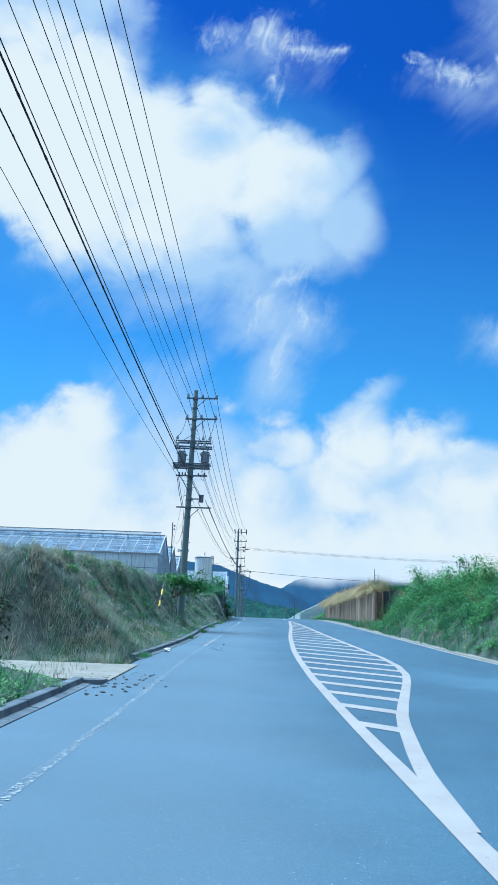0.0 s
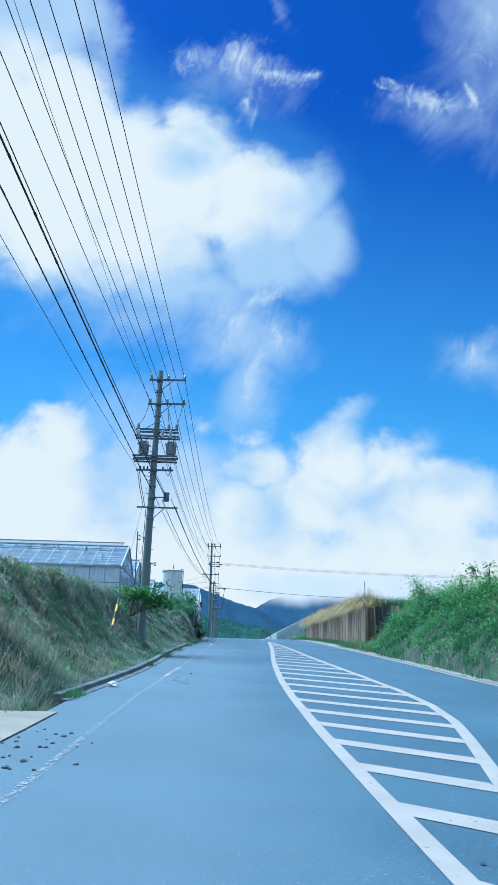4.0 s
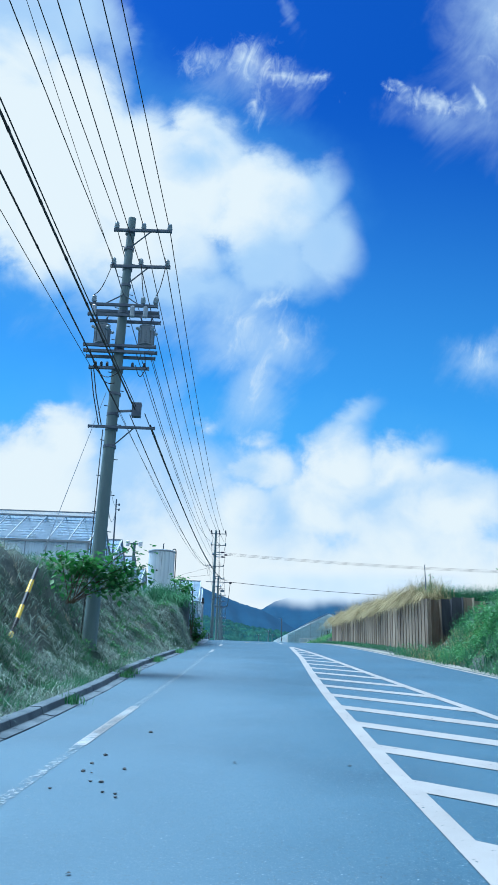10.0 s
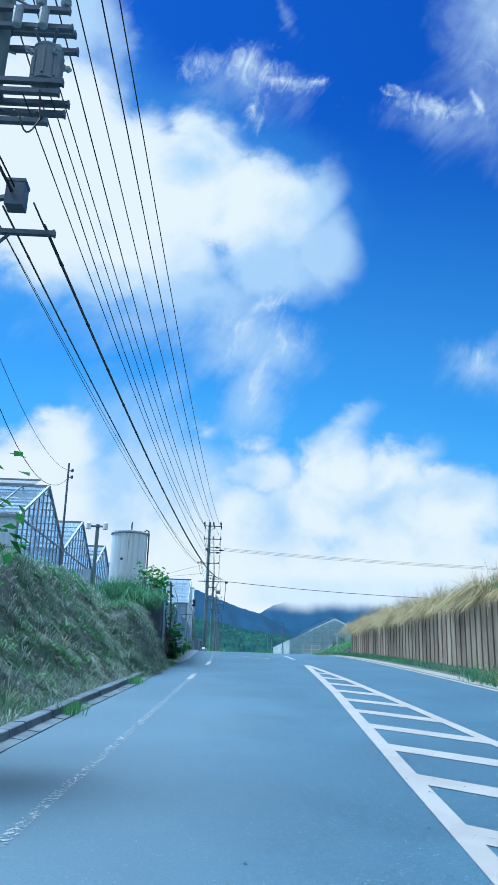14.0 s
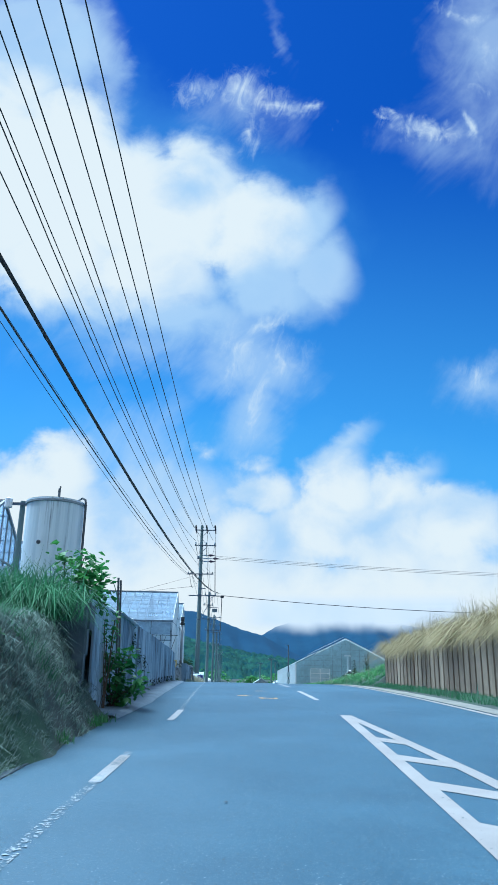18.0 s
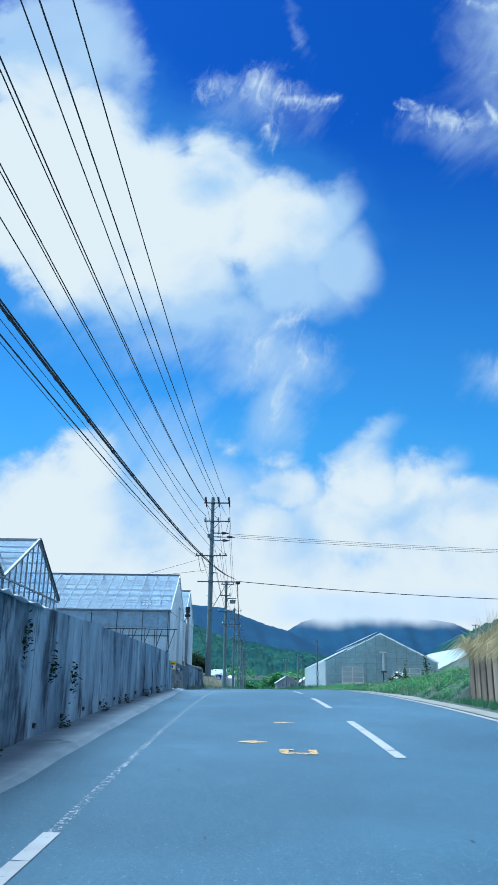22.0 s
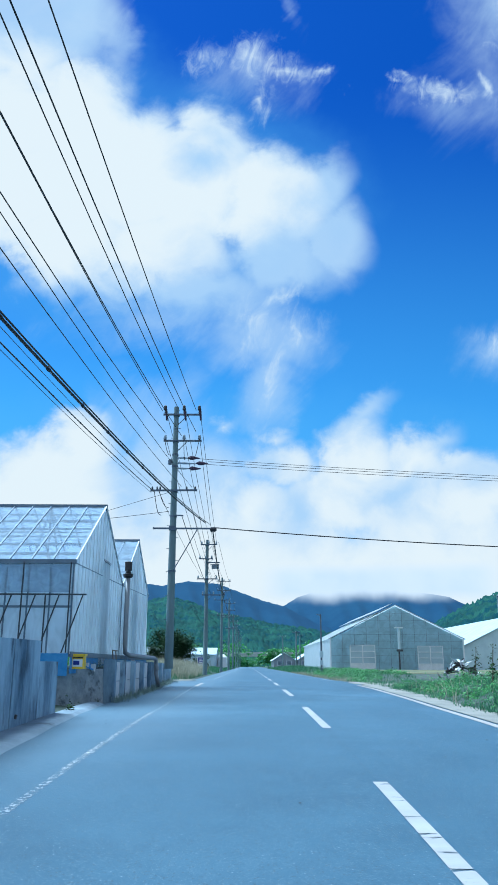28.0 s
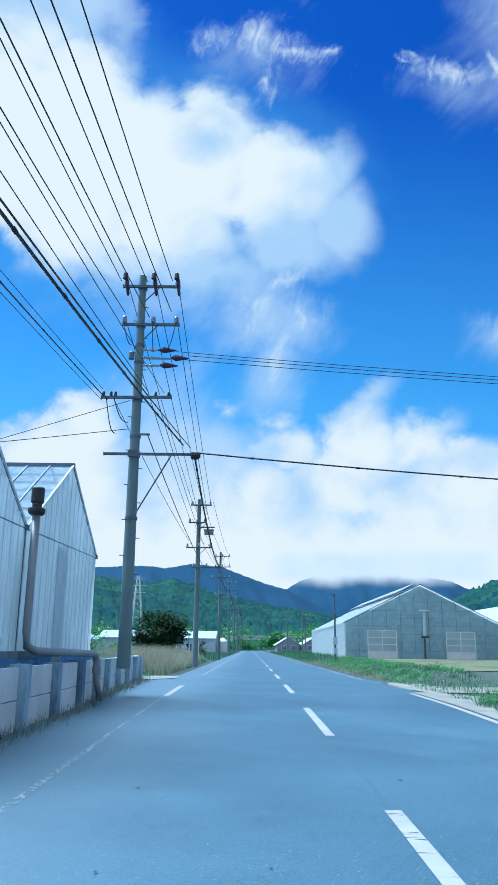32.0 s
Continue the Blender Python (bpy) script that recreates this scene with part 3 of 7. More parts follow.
hatch_left = line([8, 21, 28, 34, 39, 43, 48, 49.7, 52.8, 61.8, 71.6], [0.90, 0.91, 0.93, 0.96, 1.03, 1.12, 1.32, 1.40, 1.57, 2.13, 2.58])
hatch_right = line([22.0, 23.8, 25.0, 27, 28.1, 29.7, 31.9, 33.6, 35.4, 38, 41, 45, 50, 55, 60, 65, 71.6], [0.94, 1.09, 1.25, 1.55, 1.74, 2.08, 2.57, 2.94, 3.30, 3.61, 3.70, 3.57, 3.34, 3.18, 3.08, 2.94, 2.62])
wall_x = line([66, 90, 98.5], [-2.12, -2.12, -2.3])
pile_x = lambda y: 7.92 - (np.asarray(y) - 67.4) * 0.05
retain_x = line([100, 109, 114, 122.5], [-2.03, -2.08, -2.36, -2.66])


def rough_ground(x, y, size):
    return (np.sin(x * 2.1 / size + 1.3 * np.sin(y * 0.9 / size)) * np.cos(y * 1.7 / size + 0.7 * np.sin(x * 1.3 / size)))


def height(x, y):
    """The ground beside the road."""
    x, y = np.broadcast_arrays(np.asarray(x, float), np.asarray(y, float))
    base = road_z(y)
    z = base - 0.12 + 0 * x
    # West side: cutting slope, driveway, plateau behind the wall.
    d = kerb_left(y) - 0.32 - x
    top = np.interp(y, [-60, 20, 33, 37, 41, 48, 56, 62, 66, 72, 98, 122, 127], [-3.6, -1.3, -0.6, 1.05, 1.35, 1.65, 2.05, 2.45, 2.5, 2.45, 2.6, 2.45, 2.0])
    reach = np.interp(y, [30, 37, 45, 60, 70], [3.0, 2.6, 2.3, 2.1, 2.0])
    slope = np.clip(d / reach, 0, 1) ** np.interp(y, [38, 46, 50, 57, 64], [0.95, 2.3, 2.6, 1.6, 0.95])
    bank = base + 0.02 + (top - base) * slope + (0.10 * rough_ground(x, y, 0.7) + 0.09 * rough_ground(y, x, 0.31) + 0.05 * rough_ground(x + 5, y, 0.17)) * ease(d, 0.1, 0.8) + 0.35 * ease(d, 3.5, 9) * (y < 100)
    bank = np.where(d > 0, bank, z)
    lane = ease(y, 30.6, 31.4) * (1 - ease(y, 35.6, 37.4 + 0.0 * x))
    low = base - 0.03 + 0.0 * d
    scrub = base + 0.1 + 0.4 * ease(d, 0.2, 2.5) + 0.05 * rough_ground(x, y, 0.5) * ease(d, 0.2, 1)
    west = np.where(y < 31, scrub, bank)
    west = west * (1 - lane) + low * lane
    behind = np.where(x < wall_x(y) - 0.25, np.interp(y, [69, 74, 98.5], [2.42, 2.5, 2.72]) - 0.08, base - 0.03)
    west = np.where((y > 69.6) & (y < 97.0), behind, west)
    ramp = base - 0.03 + (2.45 - base) * ease(-x, 2.6, 5.5)
    west = np.where((y >= 97.0) & (y < 101.2), ramp, west)
    kept = np.where(x < retain_x(y) - 0.12, 2.42 + 0.04 * rough_ground(x, y, 0.6), base - 0.03)
    west = np.where((y >= 101.2) & (y < 122.3), kept, west)
    mound = base - 0.1 + 1.7 * ease(-x, 1.55, 2.75) * ease(y, 63, 66) * (1 - ease(y, 69.7, 70.6))
    west = np.where((y > 63) & (y < 70.6) & (x < -1.6), np.maximum(west, mound + 0.06 * rough_ground(x, y, 0.3)), west)
    verge = base - 0.03 + (0.32 + 0.12 * rough_ground(x, y, 1.5)) * ease(d, 0.1, 1.6) * ease(y, 125.2, 128) * (1 - ease(y, 175, 230))
    west = np.where(y >= 122.3, verge, west)
    z = np.where((d > 0) | ((y > 63) & (y < 70.6) & (x < -1.66)), west, z)
    # East side: green bank, sheet piles, falling bank, fields.
    e = x - edge_right(y) - 0.55
    crest = np.interp(y, [-60, 10, 30, 40, 50, 60, 67.2], [-3.8, -1.2, 0.5, 1.2, 1.8, 2.2, 2.5])
    rise = np.clip((e - 1.55 * ease(y, 58, 65.5)) / 2.4, 0, 1) ** 0.8
    east = base - 0.02 + (crest - base) * rise + 0.12 * rough_ground(x, y, 0.8) * ease(e, 0.2, 1.0) + 0.4 * ease(e, 2.5, 8)
    piled = np.where(x > pile_x(y) + 0.12, 2.62, base + 0.0 + 0.12 * ease(e, 0.2, 1.2))
    east = np.where(y > 67.4, piled, east)
    fall = np.interp(y, [88, 94, 100, 107, 111, 114], [2.55, 2.35, 2.2, 2.05, 1.85, 1.68])
    open_bank = base - 0.02 + (fall - base) * np.clip((e - 0.2) / 1.8, 0, 1) + 0.06 * rough_ground(x, y, 0.7) * ease(e, 0.3, 1)
    east = np.where(y > 88.2, open_bank, east)
    field = base - 0.03 + 0.42 * ease(x, 6.8, 9.5) * ease(y, 119, 124) + 0.02 * rough_ground(x, y, 2)
    mix = ease(y, 112.5, 116)
    east = np.where(y > 112.5, open_bank * (1 - mix) + field * mix, east)
    z = np.where(e > 0, east, z)
    far = ease(np.maximum(np.abs(x) - 60, y - 330), 0, 200)
    return z * (1 - far) + 1.55 * far * (y > 100) + np.where(y > 100, 0, far * z)


def grid_mesh(name, xs, ys, zf, material, parent=None):
    gx, gy = np.meshgrid(xs, ys)
    gz = zf(gx, gy)
    v = np.stack([gx, gy, gz], -1).reshape(-1, 3)
    n, m = len(ys), len(xs)
    i = (np.arange(n - 1)[:, None] * m + np.arange(m - 1)[None]).reshape(-1, 1)
    q = i + np.array([0, 1, m + 1, m])
    ob = stuff_mesh(name, [(v, q, np.zeros((0, 3), int))], material)
    ob.data.polygons.foreach_set("use_smooth", [True] * len(ob.data.polygons))
    return ob


def ribbon(left, right, ys, lift):
    """A strip that lies on the road, with a little thickness."""
    s, n = Shape(), len(ys)
    z = road_z(np.array(ys))
    for y, h in zip(ys, z):
        s.v += [(float(left(y)), y, h + lift), (float(right(y)), y, h + lift)]
    s.f = [(2 * i, 2 * i + 1, 2 * i + 3, 2 * i + 2) for i in range(n - 1)]
    return s


def steps(a, b, d):
    return list(np.linspace(a, b, max(2, int(round((b - a) / d)) + 1)))


# ---- ground, road and markings ----
gx = np.unique(np.round(np.concatenate([[-2500, -1200, -600, -300, -160, -90, -60, -40, -28, -20, -16, -13], np.arange(-11, -1.0, 0.22), [-0.5, 1, 2.6, 4], np.arange(5, 12, 0.25), [12.6, 13.5, 15, 18, 22, 28, 40, 60, 90, 160, 300, 600, 1200, 2500]]), 3))
gy = np.unique(np.round(np.concatenate([[-200, -120, -60, -30, -10, 0], np.arange(5, 30, 1.0), np.arange(30, 38, 0.35), np.arange(38, 130, 0.5), np.arange(130, 180, 2.0), [69.55, 69.65, 96.95, 97.05, 101.15, 101.25, 122.25, 122.35, 67.35, 67.45, 88.15, 88.25], [190, 205, 225, 250, 290, 350, 450, 600, 900, 1400, 2200, 3400]]), 3))
ground = grid_mesh("ground", gx, gy, height, SOIL)
tagged(ground, "grass-grown earth ground with cut banks beside a road", "ground", kind="structure")


def road_width_right(y):
    return edge_right(y) + np.interp(y, [60, 95, 104, 114, 116, 124, 126], [0.35, 0.3, 0.3, 0.3, 0.4, 0.4, 0.25])


road = part("road", ribbon(lambda y: kerb_left(y) - 0.02, road_width_right, steps(-60, 130, 1.0) + [140, 160, 200, 260, 340, 420], 0.0), ASPHALT)
tagged(road, "worn grey-blue asphalt country road rising to a crest", "road", kind="structure")
shoulder = part("pavement", ribbon(lambda y: edge_right(y) + 0.13, lambda y: edge_right(y) + np.interp(y, [20, 90, 98, 110, 113, 116], [0.75, 0.65, 1.0, 1.5, 2.2, 0.8]), steps(10, 116, 1.0), 0.012), SAND)
tagged(shoulder, "pale sandy gravel shoulder beside the asphalt", "shoulder", kind="structure")
SEED_TRACK = part("pavement", ribbon(lambda y: -12.0, lambda y: kerb_left(y) + 0.2, steps(31.6, 35.4, 0.5), 0.02), SAND)
tagged(SEED_TRACK, "sandy farm track that leaves the road", "track", kind="structure")
track = part("pavement", ribbon(lambda y: -9.0, lambda y: kerb_left(y) + 0.75 * math.sin((y - 122.2) / 4.2 * math.pi), steps(122.4, 126.2, 0.4), 0.02), SAND)
tagged(track, "sandy side track beside the retaining wall", "track", kind="structure")
apron = part("pavement", ribbon(lambda y: edge_right(y) + 0.1 + 0.6 * abs(y - 119.5) / 3.5, lambda y: 14.0, steps(116.2, 122.6, 0.4), 0.0), SAND)
tagged(apron, "sandy entrance apron to the field", "track", kind="structure")
strip = Shape()
for y in steps(70.2, 100.6, 0.8):
    z, x = float(road_z(y)), float(kerb_left(y)) + 0.012 * math.sin(2.3 * y)
    strip.v += [(float(wall_x(y)) - 0.02, y, z + 0.06), (x - 0.03, y, z + 0.045), (x, y, z + 0.03), (x + 0.07, y, z - 0.004)]
strip.f = [(4 * i + k, 4 * i + k + 1, 4 * i + k + 5, 4 * i + k + 4) for i in range(len(strip.v) // 4 - 1) for k in range(3)]
footway = part("pavement", strip, STRIP)
tagged(footway, "narrow concrete gutter strip along the wall foot", "gutter", kind="structure")


def lane_line(left, right, ys, paint, label, category="road marking"):
    ob = part("lane_line", ribbon(left, right, ys, 0.006), paint)
    return tagged(ob, label, category, kind="structure")


# Solid and broken lines.
lane_line(lambda y: edge_left(y) - 0.05, lambda y: edge_left(y) + 0.05, steps(10, 66, 0.8), PAINT_FAINT, "faded white edge line, nearly rubbed off")
for a, b in ((43.6, 46.9), (63.95, 65.7), (70.0, 72.2)):
    lane_line(lambda y: edge_left(y) - 0.06, lambda y: edge_left(y) + 0.06, steps(a, b, 0.5), PAINT_BROKEN, "short white dash that remains of the edge line")
for a, b in ((90.5, 98.0), (104.4, 106.8), (107.5, 112.6)):
    lane_line(lambda y: edge_left(y) - 0.055, lambda y: edge_left(y) + 0.0, steps(a, b, 0.5), PAINT_WORN, "worn white remains of the edge line")
lane_line(lambda y: edge_left(y) - 0.04, lambda y: edge_left(y) + 0.04, steps(72.2, 104.5, 0.8), PAINT_FAINT, "faded white edge line, nearly rubbed off")
lane_line(lambda y: edge_left(y) - 0.075, lambda y: edge_left(y) + 0.075, steps(113.2, 118.4, 0.5), PAINT, "white edge line at the side track")
lane_line(lambda y: edge_right(y) - 0.075, lambda y: edge_right(y) + 0.075, steps(10, 115.5, 0.8), PAINT, "white edge line beside the gravel shoulder")
lane_line(lambda y: edge_right(y) - 0.07, lambda y: edge_right(y) + 0.07, steps(124, 400, 6), PAINT_WORN, "worn white edge line of the far road")
lane_line(lambda y: edge_left(y) - 0.07, lambda y: edge_left(y) + 0.07, steps(128, 400, 6), PAINT_WORN, "worn white edge line of the far road")
for y0 in [76.2] + [84.9 + 10 * i for i in range(30)]:
    lane_line(lambda y: 2.52, lambda y: 2.66, steps(y0, y0 + 4.95, 1.0), PAINT_BROKEN, "white centre line dash on asphalt, cracked across")
marking = thing("hatched_marking", "white hatched island marking with slanting stripes", "road marking", kind="structure")
part("border_line", ribbon(lambda y: hatch_left(y) - 0.085, lambda y: hatch_left(y) + 0.085, steps(8, 71.6, 0.6), 0.0065), PAINT, marking)
part("border_line", ribbon(lambda y: hatch_right(y) - 0.09, lambda y: hatch_right(y) + 0.09, steps(22.0, 71.6, 0.5), 0.0072), PAINT, marking)
for i in range(23):
    ya = (27.12, 29.2)[i] if i < 2 else 31.15 + 1.83 * (i - 2)
    yb = ya
    for _ in range(12):
        yb = ya - 0.85 * (float(hatch_right(yb)) - float(hatch_left(ya)))
    xa, xb = float(hatch_left(ya)) + 0.06, float(hatch_right(yb)) - 0.06
    if xb - xa < 0.12:
        continue
    s, n = Shape(), 6
    for k in range(n + 1):
        x, y = xa + (xb - xa) * k / n, ya + (yb - ya) * k / n
        for w in (-0.26, 0.26):
            s.v.append((x, y + w, float(road_z(y + w)) + 0.0058))
    s.f = [(2 * k, 2 * k + 2, 2 * k + 3, 2 * k + 1) for k in range(n)]
    part("stripe", s, PAINT, marking)
# Survey marks in orange, a crack with filler along the centre, patches.
for cx, cy, bars in ((0.82, 77.6, ((-0.2, -0.07, 0.2, 0.07), (-0.1, -0.13, 0.06, 0.12))), (1.39, 80.65, ((-0.2, -0.09, 0.16, 0.06), (-0.12, -0.14, 0.02, 0.1))), (1.39, 76.5, ((-0.2, -0.1, 0.2, 0.02), (-0.23, -0.08, -0.13, 0.34), (0.13, -0.08, 0.23, 0.32), (-0.23, 0.24, -0.05, 0.34)))):
    s = Shape()
    for k, (x0, y0, x1, y1) in enumerate(bars):
        z = float(road_z(cy)) + 0.0055 + 0.0006 * k
        n = 9
        rim = [(x0 + (x1 - x0) * i / n, y0) for i in range(n)] + [(x1, y0 + (y1 - y0) * i / n) for i in range(n)] + [(x1 - (x1 - x0) * i / n, y1) for i in range(n)] + [(x0, y1 - (y1 - y0) * i / n) for i in range(n)]
        pts = []
        for x, y in rim:
            px, py = cx + x + RNG.uniform(-0.016, 0.016), cy + y + RNG.uniform(-0.03, 0.03)
            pts.append((px, py, z + float(road_z(py) - road_z(cy))))
        s.add(pts, [tuple(range(len(pts)))])
    tagged(part("survey_mark", s, PAINT_ORANGE), "orange sprayed survey mark on the asphalt", "road marking", kind="structure")


def crack(points, width):
    s = Shape()
    for i, (x, y) in enumerate(points):
        w = width * (0.6 + 0.8 * RNG.random())
        s.v += [(x - w, y - w * 0.3, float(road_z(y)) + 0.0045), (x + w, y + w * 0.3, float(road_z(y)) + 0.0045)]
    s.f = [(2 * i, 2 * i + 1, 2 * i + 3, 2 * i + 2) for i in range(len(points) - 1)]
    tagged(part("crack", s, TAR), "thin dark crack in the asphalt", "crack", kind="structure")


crack([(2.585 + RNG.normal(0, 0.008), y) for y in steps(80, 120, 0.25)], 0.002)
crack([(2.9 + 0.1 * (y - 44) + 0.08 * math.sin(y * 3), y) for y in steps(40, 50, 0.2)], 0.0025)
crack([(2.3 + 0.11 * (y - 52) + 0.05 * math.sin(y * 4), y) for y in steps(48, 68, 0.25)], 0.002)

# ---- utility poles and wires ----


def insulator(place, material=PORCELAIN, s=1.0):
    return Shape().lathe(place, [(0.02 * s, 0), (0.055 * s, 0.01), (0.075 * s, 0.05 * s), (0.05 * s, 0.07 * s), (0.07 * s, 0.10 * s), (0.045 * s, 0.12 * s), (0.062 * s, 0.15 * s), (0.045 * s, 0.19 * s), (0.02 * s, 0.21 * s)], 10)


def crossarm(a, b, size=0.075):
    """A steel channel from a to b."""
    s = Shape().beam(a, b, size, size * 0.9)
    a, b = Vector(a), Vector(b)
    for p in (a, b):
        s.box((p.x - 0.012, p.y - size * 0.55, p.z - size * 0.6), (p.x + 0.012, p.y + size * 0.55, p.z + size * 0.6))
    return s


def shaft(pole, x0, y0, z0, x1, y1, z1, r0, r1):
    part("shaft", Shape().rod((x0, y0, z0), (x1, y1, z1), r0, r1, 20), POLE, pole, "tapered grey-green concrete pole", soft=False)
    n = int((z1 - z0) / 0.45)
    for i in range(4, n - 1):
        k = i / n
        x, y, z = x0 + (x1 - x0) * k, y0 + (y1 - y0) * k, z0 + (z1 - z0) * k
        r = r0 + (r1 - r0) * k
        if z - z0 < 1.8:
            continue
        a = 0.4 if i % 2 else 0.4 + math.pi
        part("step_bolt", Shape().rod((x + math.cos(a) * r * 0.8, y + math.sin(a) * r * 0.8, z), (x + math.cos(a) * (r + 0.1), y + math.sin(a) * (r + 0.1), z), 0.012, n=6), STEEL, pole)


def band(pole, x, y, z, r):
    part("band", Shape().lathe((x, y, z - 0.04), [(r + 0.004, 0), (r + 0.02, 0.005), (r + 0.02, 0.075), (r + 0.004, 0.08)], 16), STEEL, pole)


def transformer(pole, x, y, z):
    body = part("transformer", Shape().lathe((x, y, z), [(0.15, 0), (0.19, 0.02), (0.19, 0.52), (0.2, 0.53), (0.2, 0.56), (0.1, 0.6)], 18), TRANSFORMER, pole, "grey cylindrical transformer")
    for a in (0.6, 2.4, 3.8, 5.4):
        part("bushing", Shape().lathe((x + 0.19 * math.cos(a), y + 0.19 * math.sin(a), z + 0.42), [(0.03, 0), (0.05, 0.03), (0.035, 0.07), (0.05, 0.1), (0.02, 0.14)], 8, axis=(math.cos(a), math.sin(a), 0.2)), PORCELAIN, body)
    fins = Shape()
    for k in range(8):
        a = k * 0.785
        fins.beam((x + 0.2 * math.cos(a), y + 0.2 * math.sin(a), z + 0.06), (x + 0.2 * math.cos(a), y + 0.2 * math.sin(a), z + 0.46), 0.03, 0.03)
    part("cooling_fin", fins, TRANSFORMER, body)


def pole_with_transformers():
    pole = thing("utility_pole", "tall concrete utility pole with two transformers, standing in the grass bank", "utility pole", group="utility poles")
    x, y = -3.5, 54.0
    shaft(pole, -3.63, y, -0.45, -3.45, y, 11.47, 0.18, 0.105)
    for z, a, b in ((11.0, -3.88, -2.33), (9.9, -3.89, -2.31)):
        part("crossarm", crossarm((a, y - 0.16, z), (b, y - 0.16, z + 0.03)), STEEL, pole)
        part("brace", Shape().beam((-3.42, y - 0.1, z - 0.48), (-2.9, y - 0.16, z - 0.02), 0.04, 0.02), STEEL, pole)
        for xi in (-3.82, -3.09, -2.38):
            part("insulator", insulator((xi, y - 0.16, z + 0.05)), PORCELAIN, pole)
        band(pole, x + 0.03, y, z, 0.115)
        band(pole, x + 0.03, y, z - 0.5, 0.118)
    for z, a, b in ((8.74, -4.32, -2.56), (8.45, -4.36, -2.5), (7.58, -4.40, -2.54), (7.42, -4.38, -2.58)):
        for dy in (-0.2, 0.2):
            part("crossarm", crossarm((a, y + dy, z), (b, y + dy, z)), STEEL, pole)
    part("crossarm", crossarm((-4.2, y - 0.2, 6.95), (-2.68, y - 0.2, 6.97)), STEEL, pole)
    part("crossarm", crossarm((-4.08, y - 0.2, 5.37), (-2.42, y - 0.2, 5.37), 0.065), STEEL, pole)
    part("brace", Shape().beam((-3.5, y - 0.1, 4.85), (-2.95, y - 0.2, 5.35), 0.04, 0.02), STEEL, pole)
    for sgn in (-1, 1):
        part("brace", Shape().beam((-3.5, y - 0.1, 9.1), (-3.5 + sgn * 0.45, y - 0.2, 8.76), 0.04, 0.02), STEEL, pole)
    for xt in (-3.98, -2.82):
        transformer(pole, xt, y - 0.02, 7.66)
        for dx in (-0.14, 0.14):
            part("hanger", Shape().tube([(xt + dx, y - 0.2, 8.45), (xt + dx, y - 0.25, 8.35), (xt + dx * 0.6, y - 0.15, 8.22)], 0.025), STEEL, pole)
    for xi, zi in ((-4.24, 8.8), (-2.95, 8.8), (-2.62, 8.8)):
        part("insulator", insulator((xi, y - 0.2, zi)), PORCELAIN, pole)
    for xi in (-4.2, -3.2, -2.86):
        cut = part("cutout_switch", Shape().lathe((xi, y - 0.3, 8.36), [(0.05, 0), (0.065, 0.02), (0.065, 0.28), (0.03, 0.32)], 10), PORCELAIN, pole, "white fused cutout")
        part("clamp", Shape().box((xi - 0.02, y - 0.3, 8.5), (xi + 0.02, y - 0.2, 8.54)), STEEL, cut)
    for xi in (-4.05, -3.9, -3.75, -3.1, -2.8):
        part("insulator", insulator((xi, y - 0.2, 7.0), s=0.6), DARKSTEEL, pole)
    # Looped leads.
    for k, (a, b, sag) in enumerate((((-3.82, 9.9), (-4.24, 8.95), 0.3), ((-2.38, 10.0), (-2.62, 9.0), 0.25), ((-3.05, 9.9), (-2.95, 9.0), 0.1), ((-4.2, 7.4), (-3.9, 6.9), 0.2), ((-2.8, 7.4), (-2.7, 6.95), 0.25), ((-4.1, 7.0), (-3.4, 6.8), 0.3), ((-4.0, 6.95), (-3.5, 6.5), 0.25), ((-3.0, 7.0), (-2.75, 6.95), 0.35))):
        pts = [(a[0] + (b[0] - a[0]) * t, y - 0.3 - 0.05 * math.sin(3 * t + k), a[1] + (b[1] - a[1]) * t - sag * math.sin(math.pi * t) * 0.8) for t in np.linspace(0, 1, 9)]
        part("lead", Shape().tube(pts, 0.012, 5), CABLE, pole)
    box = part("splice_box", Shape().box((-3.0, y - 0.42, 5.62), (-2.78, y - 0.22, 5.95), pose(0, 0, 0)), STEEL, pole, "grey cable splice box")
    part("lid", Shape().box((-3.01, y - 0.43, 5.93), (-2.77, y - 0.21, 5.97)), STEEL, box)
    for z in (8.6, 7.5, 6.95, 6.3, 5.75, 5.37, 4.9):
        band(pole, -3.62 + 0.18 * (z + 0.45) / 11.9, y, z, 0.18 - 0.075 * (z + 0.45) / 11.9)
    part("bracket", Shape().beam((-3.4, y - 0.15, 5.8), (-3.02, y - 0.3, 5.78), 0.06, 0.05), STEEL, pole)
    for dx in (0.0, 0.07):
        part("lead", Shape().tube([(-4.15 + dx, y - 0.2, 6.9), (-4.02 + dx, y - 0.25, 6.2), (-3.82 + dx, y - 0.2, 5.36)], 0.014, 5), CABLE, pole)
    part("ground_wire", Shape().tube([(-3.72, y - 0.16, 5.3), (-3.75, y - 0.18, 2.5), (-3.8, y - 0.18, 0.2)], 0.012, 5), CABLE, pole)
    return pole


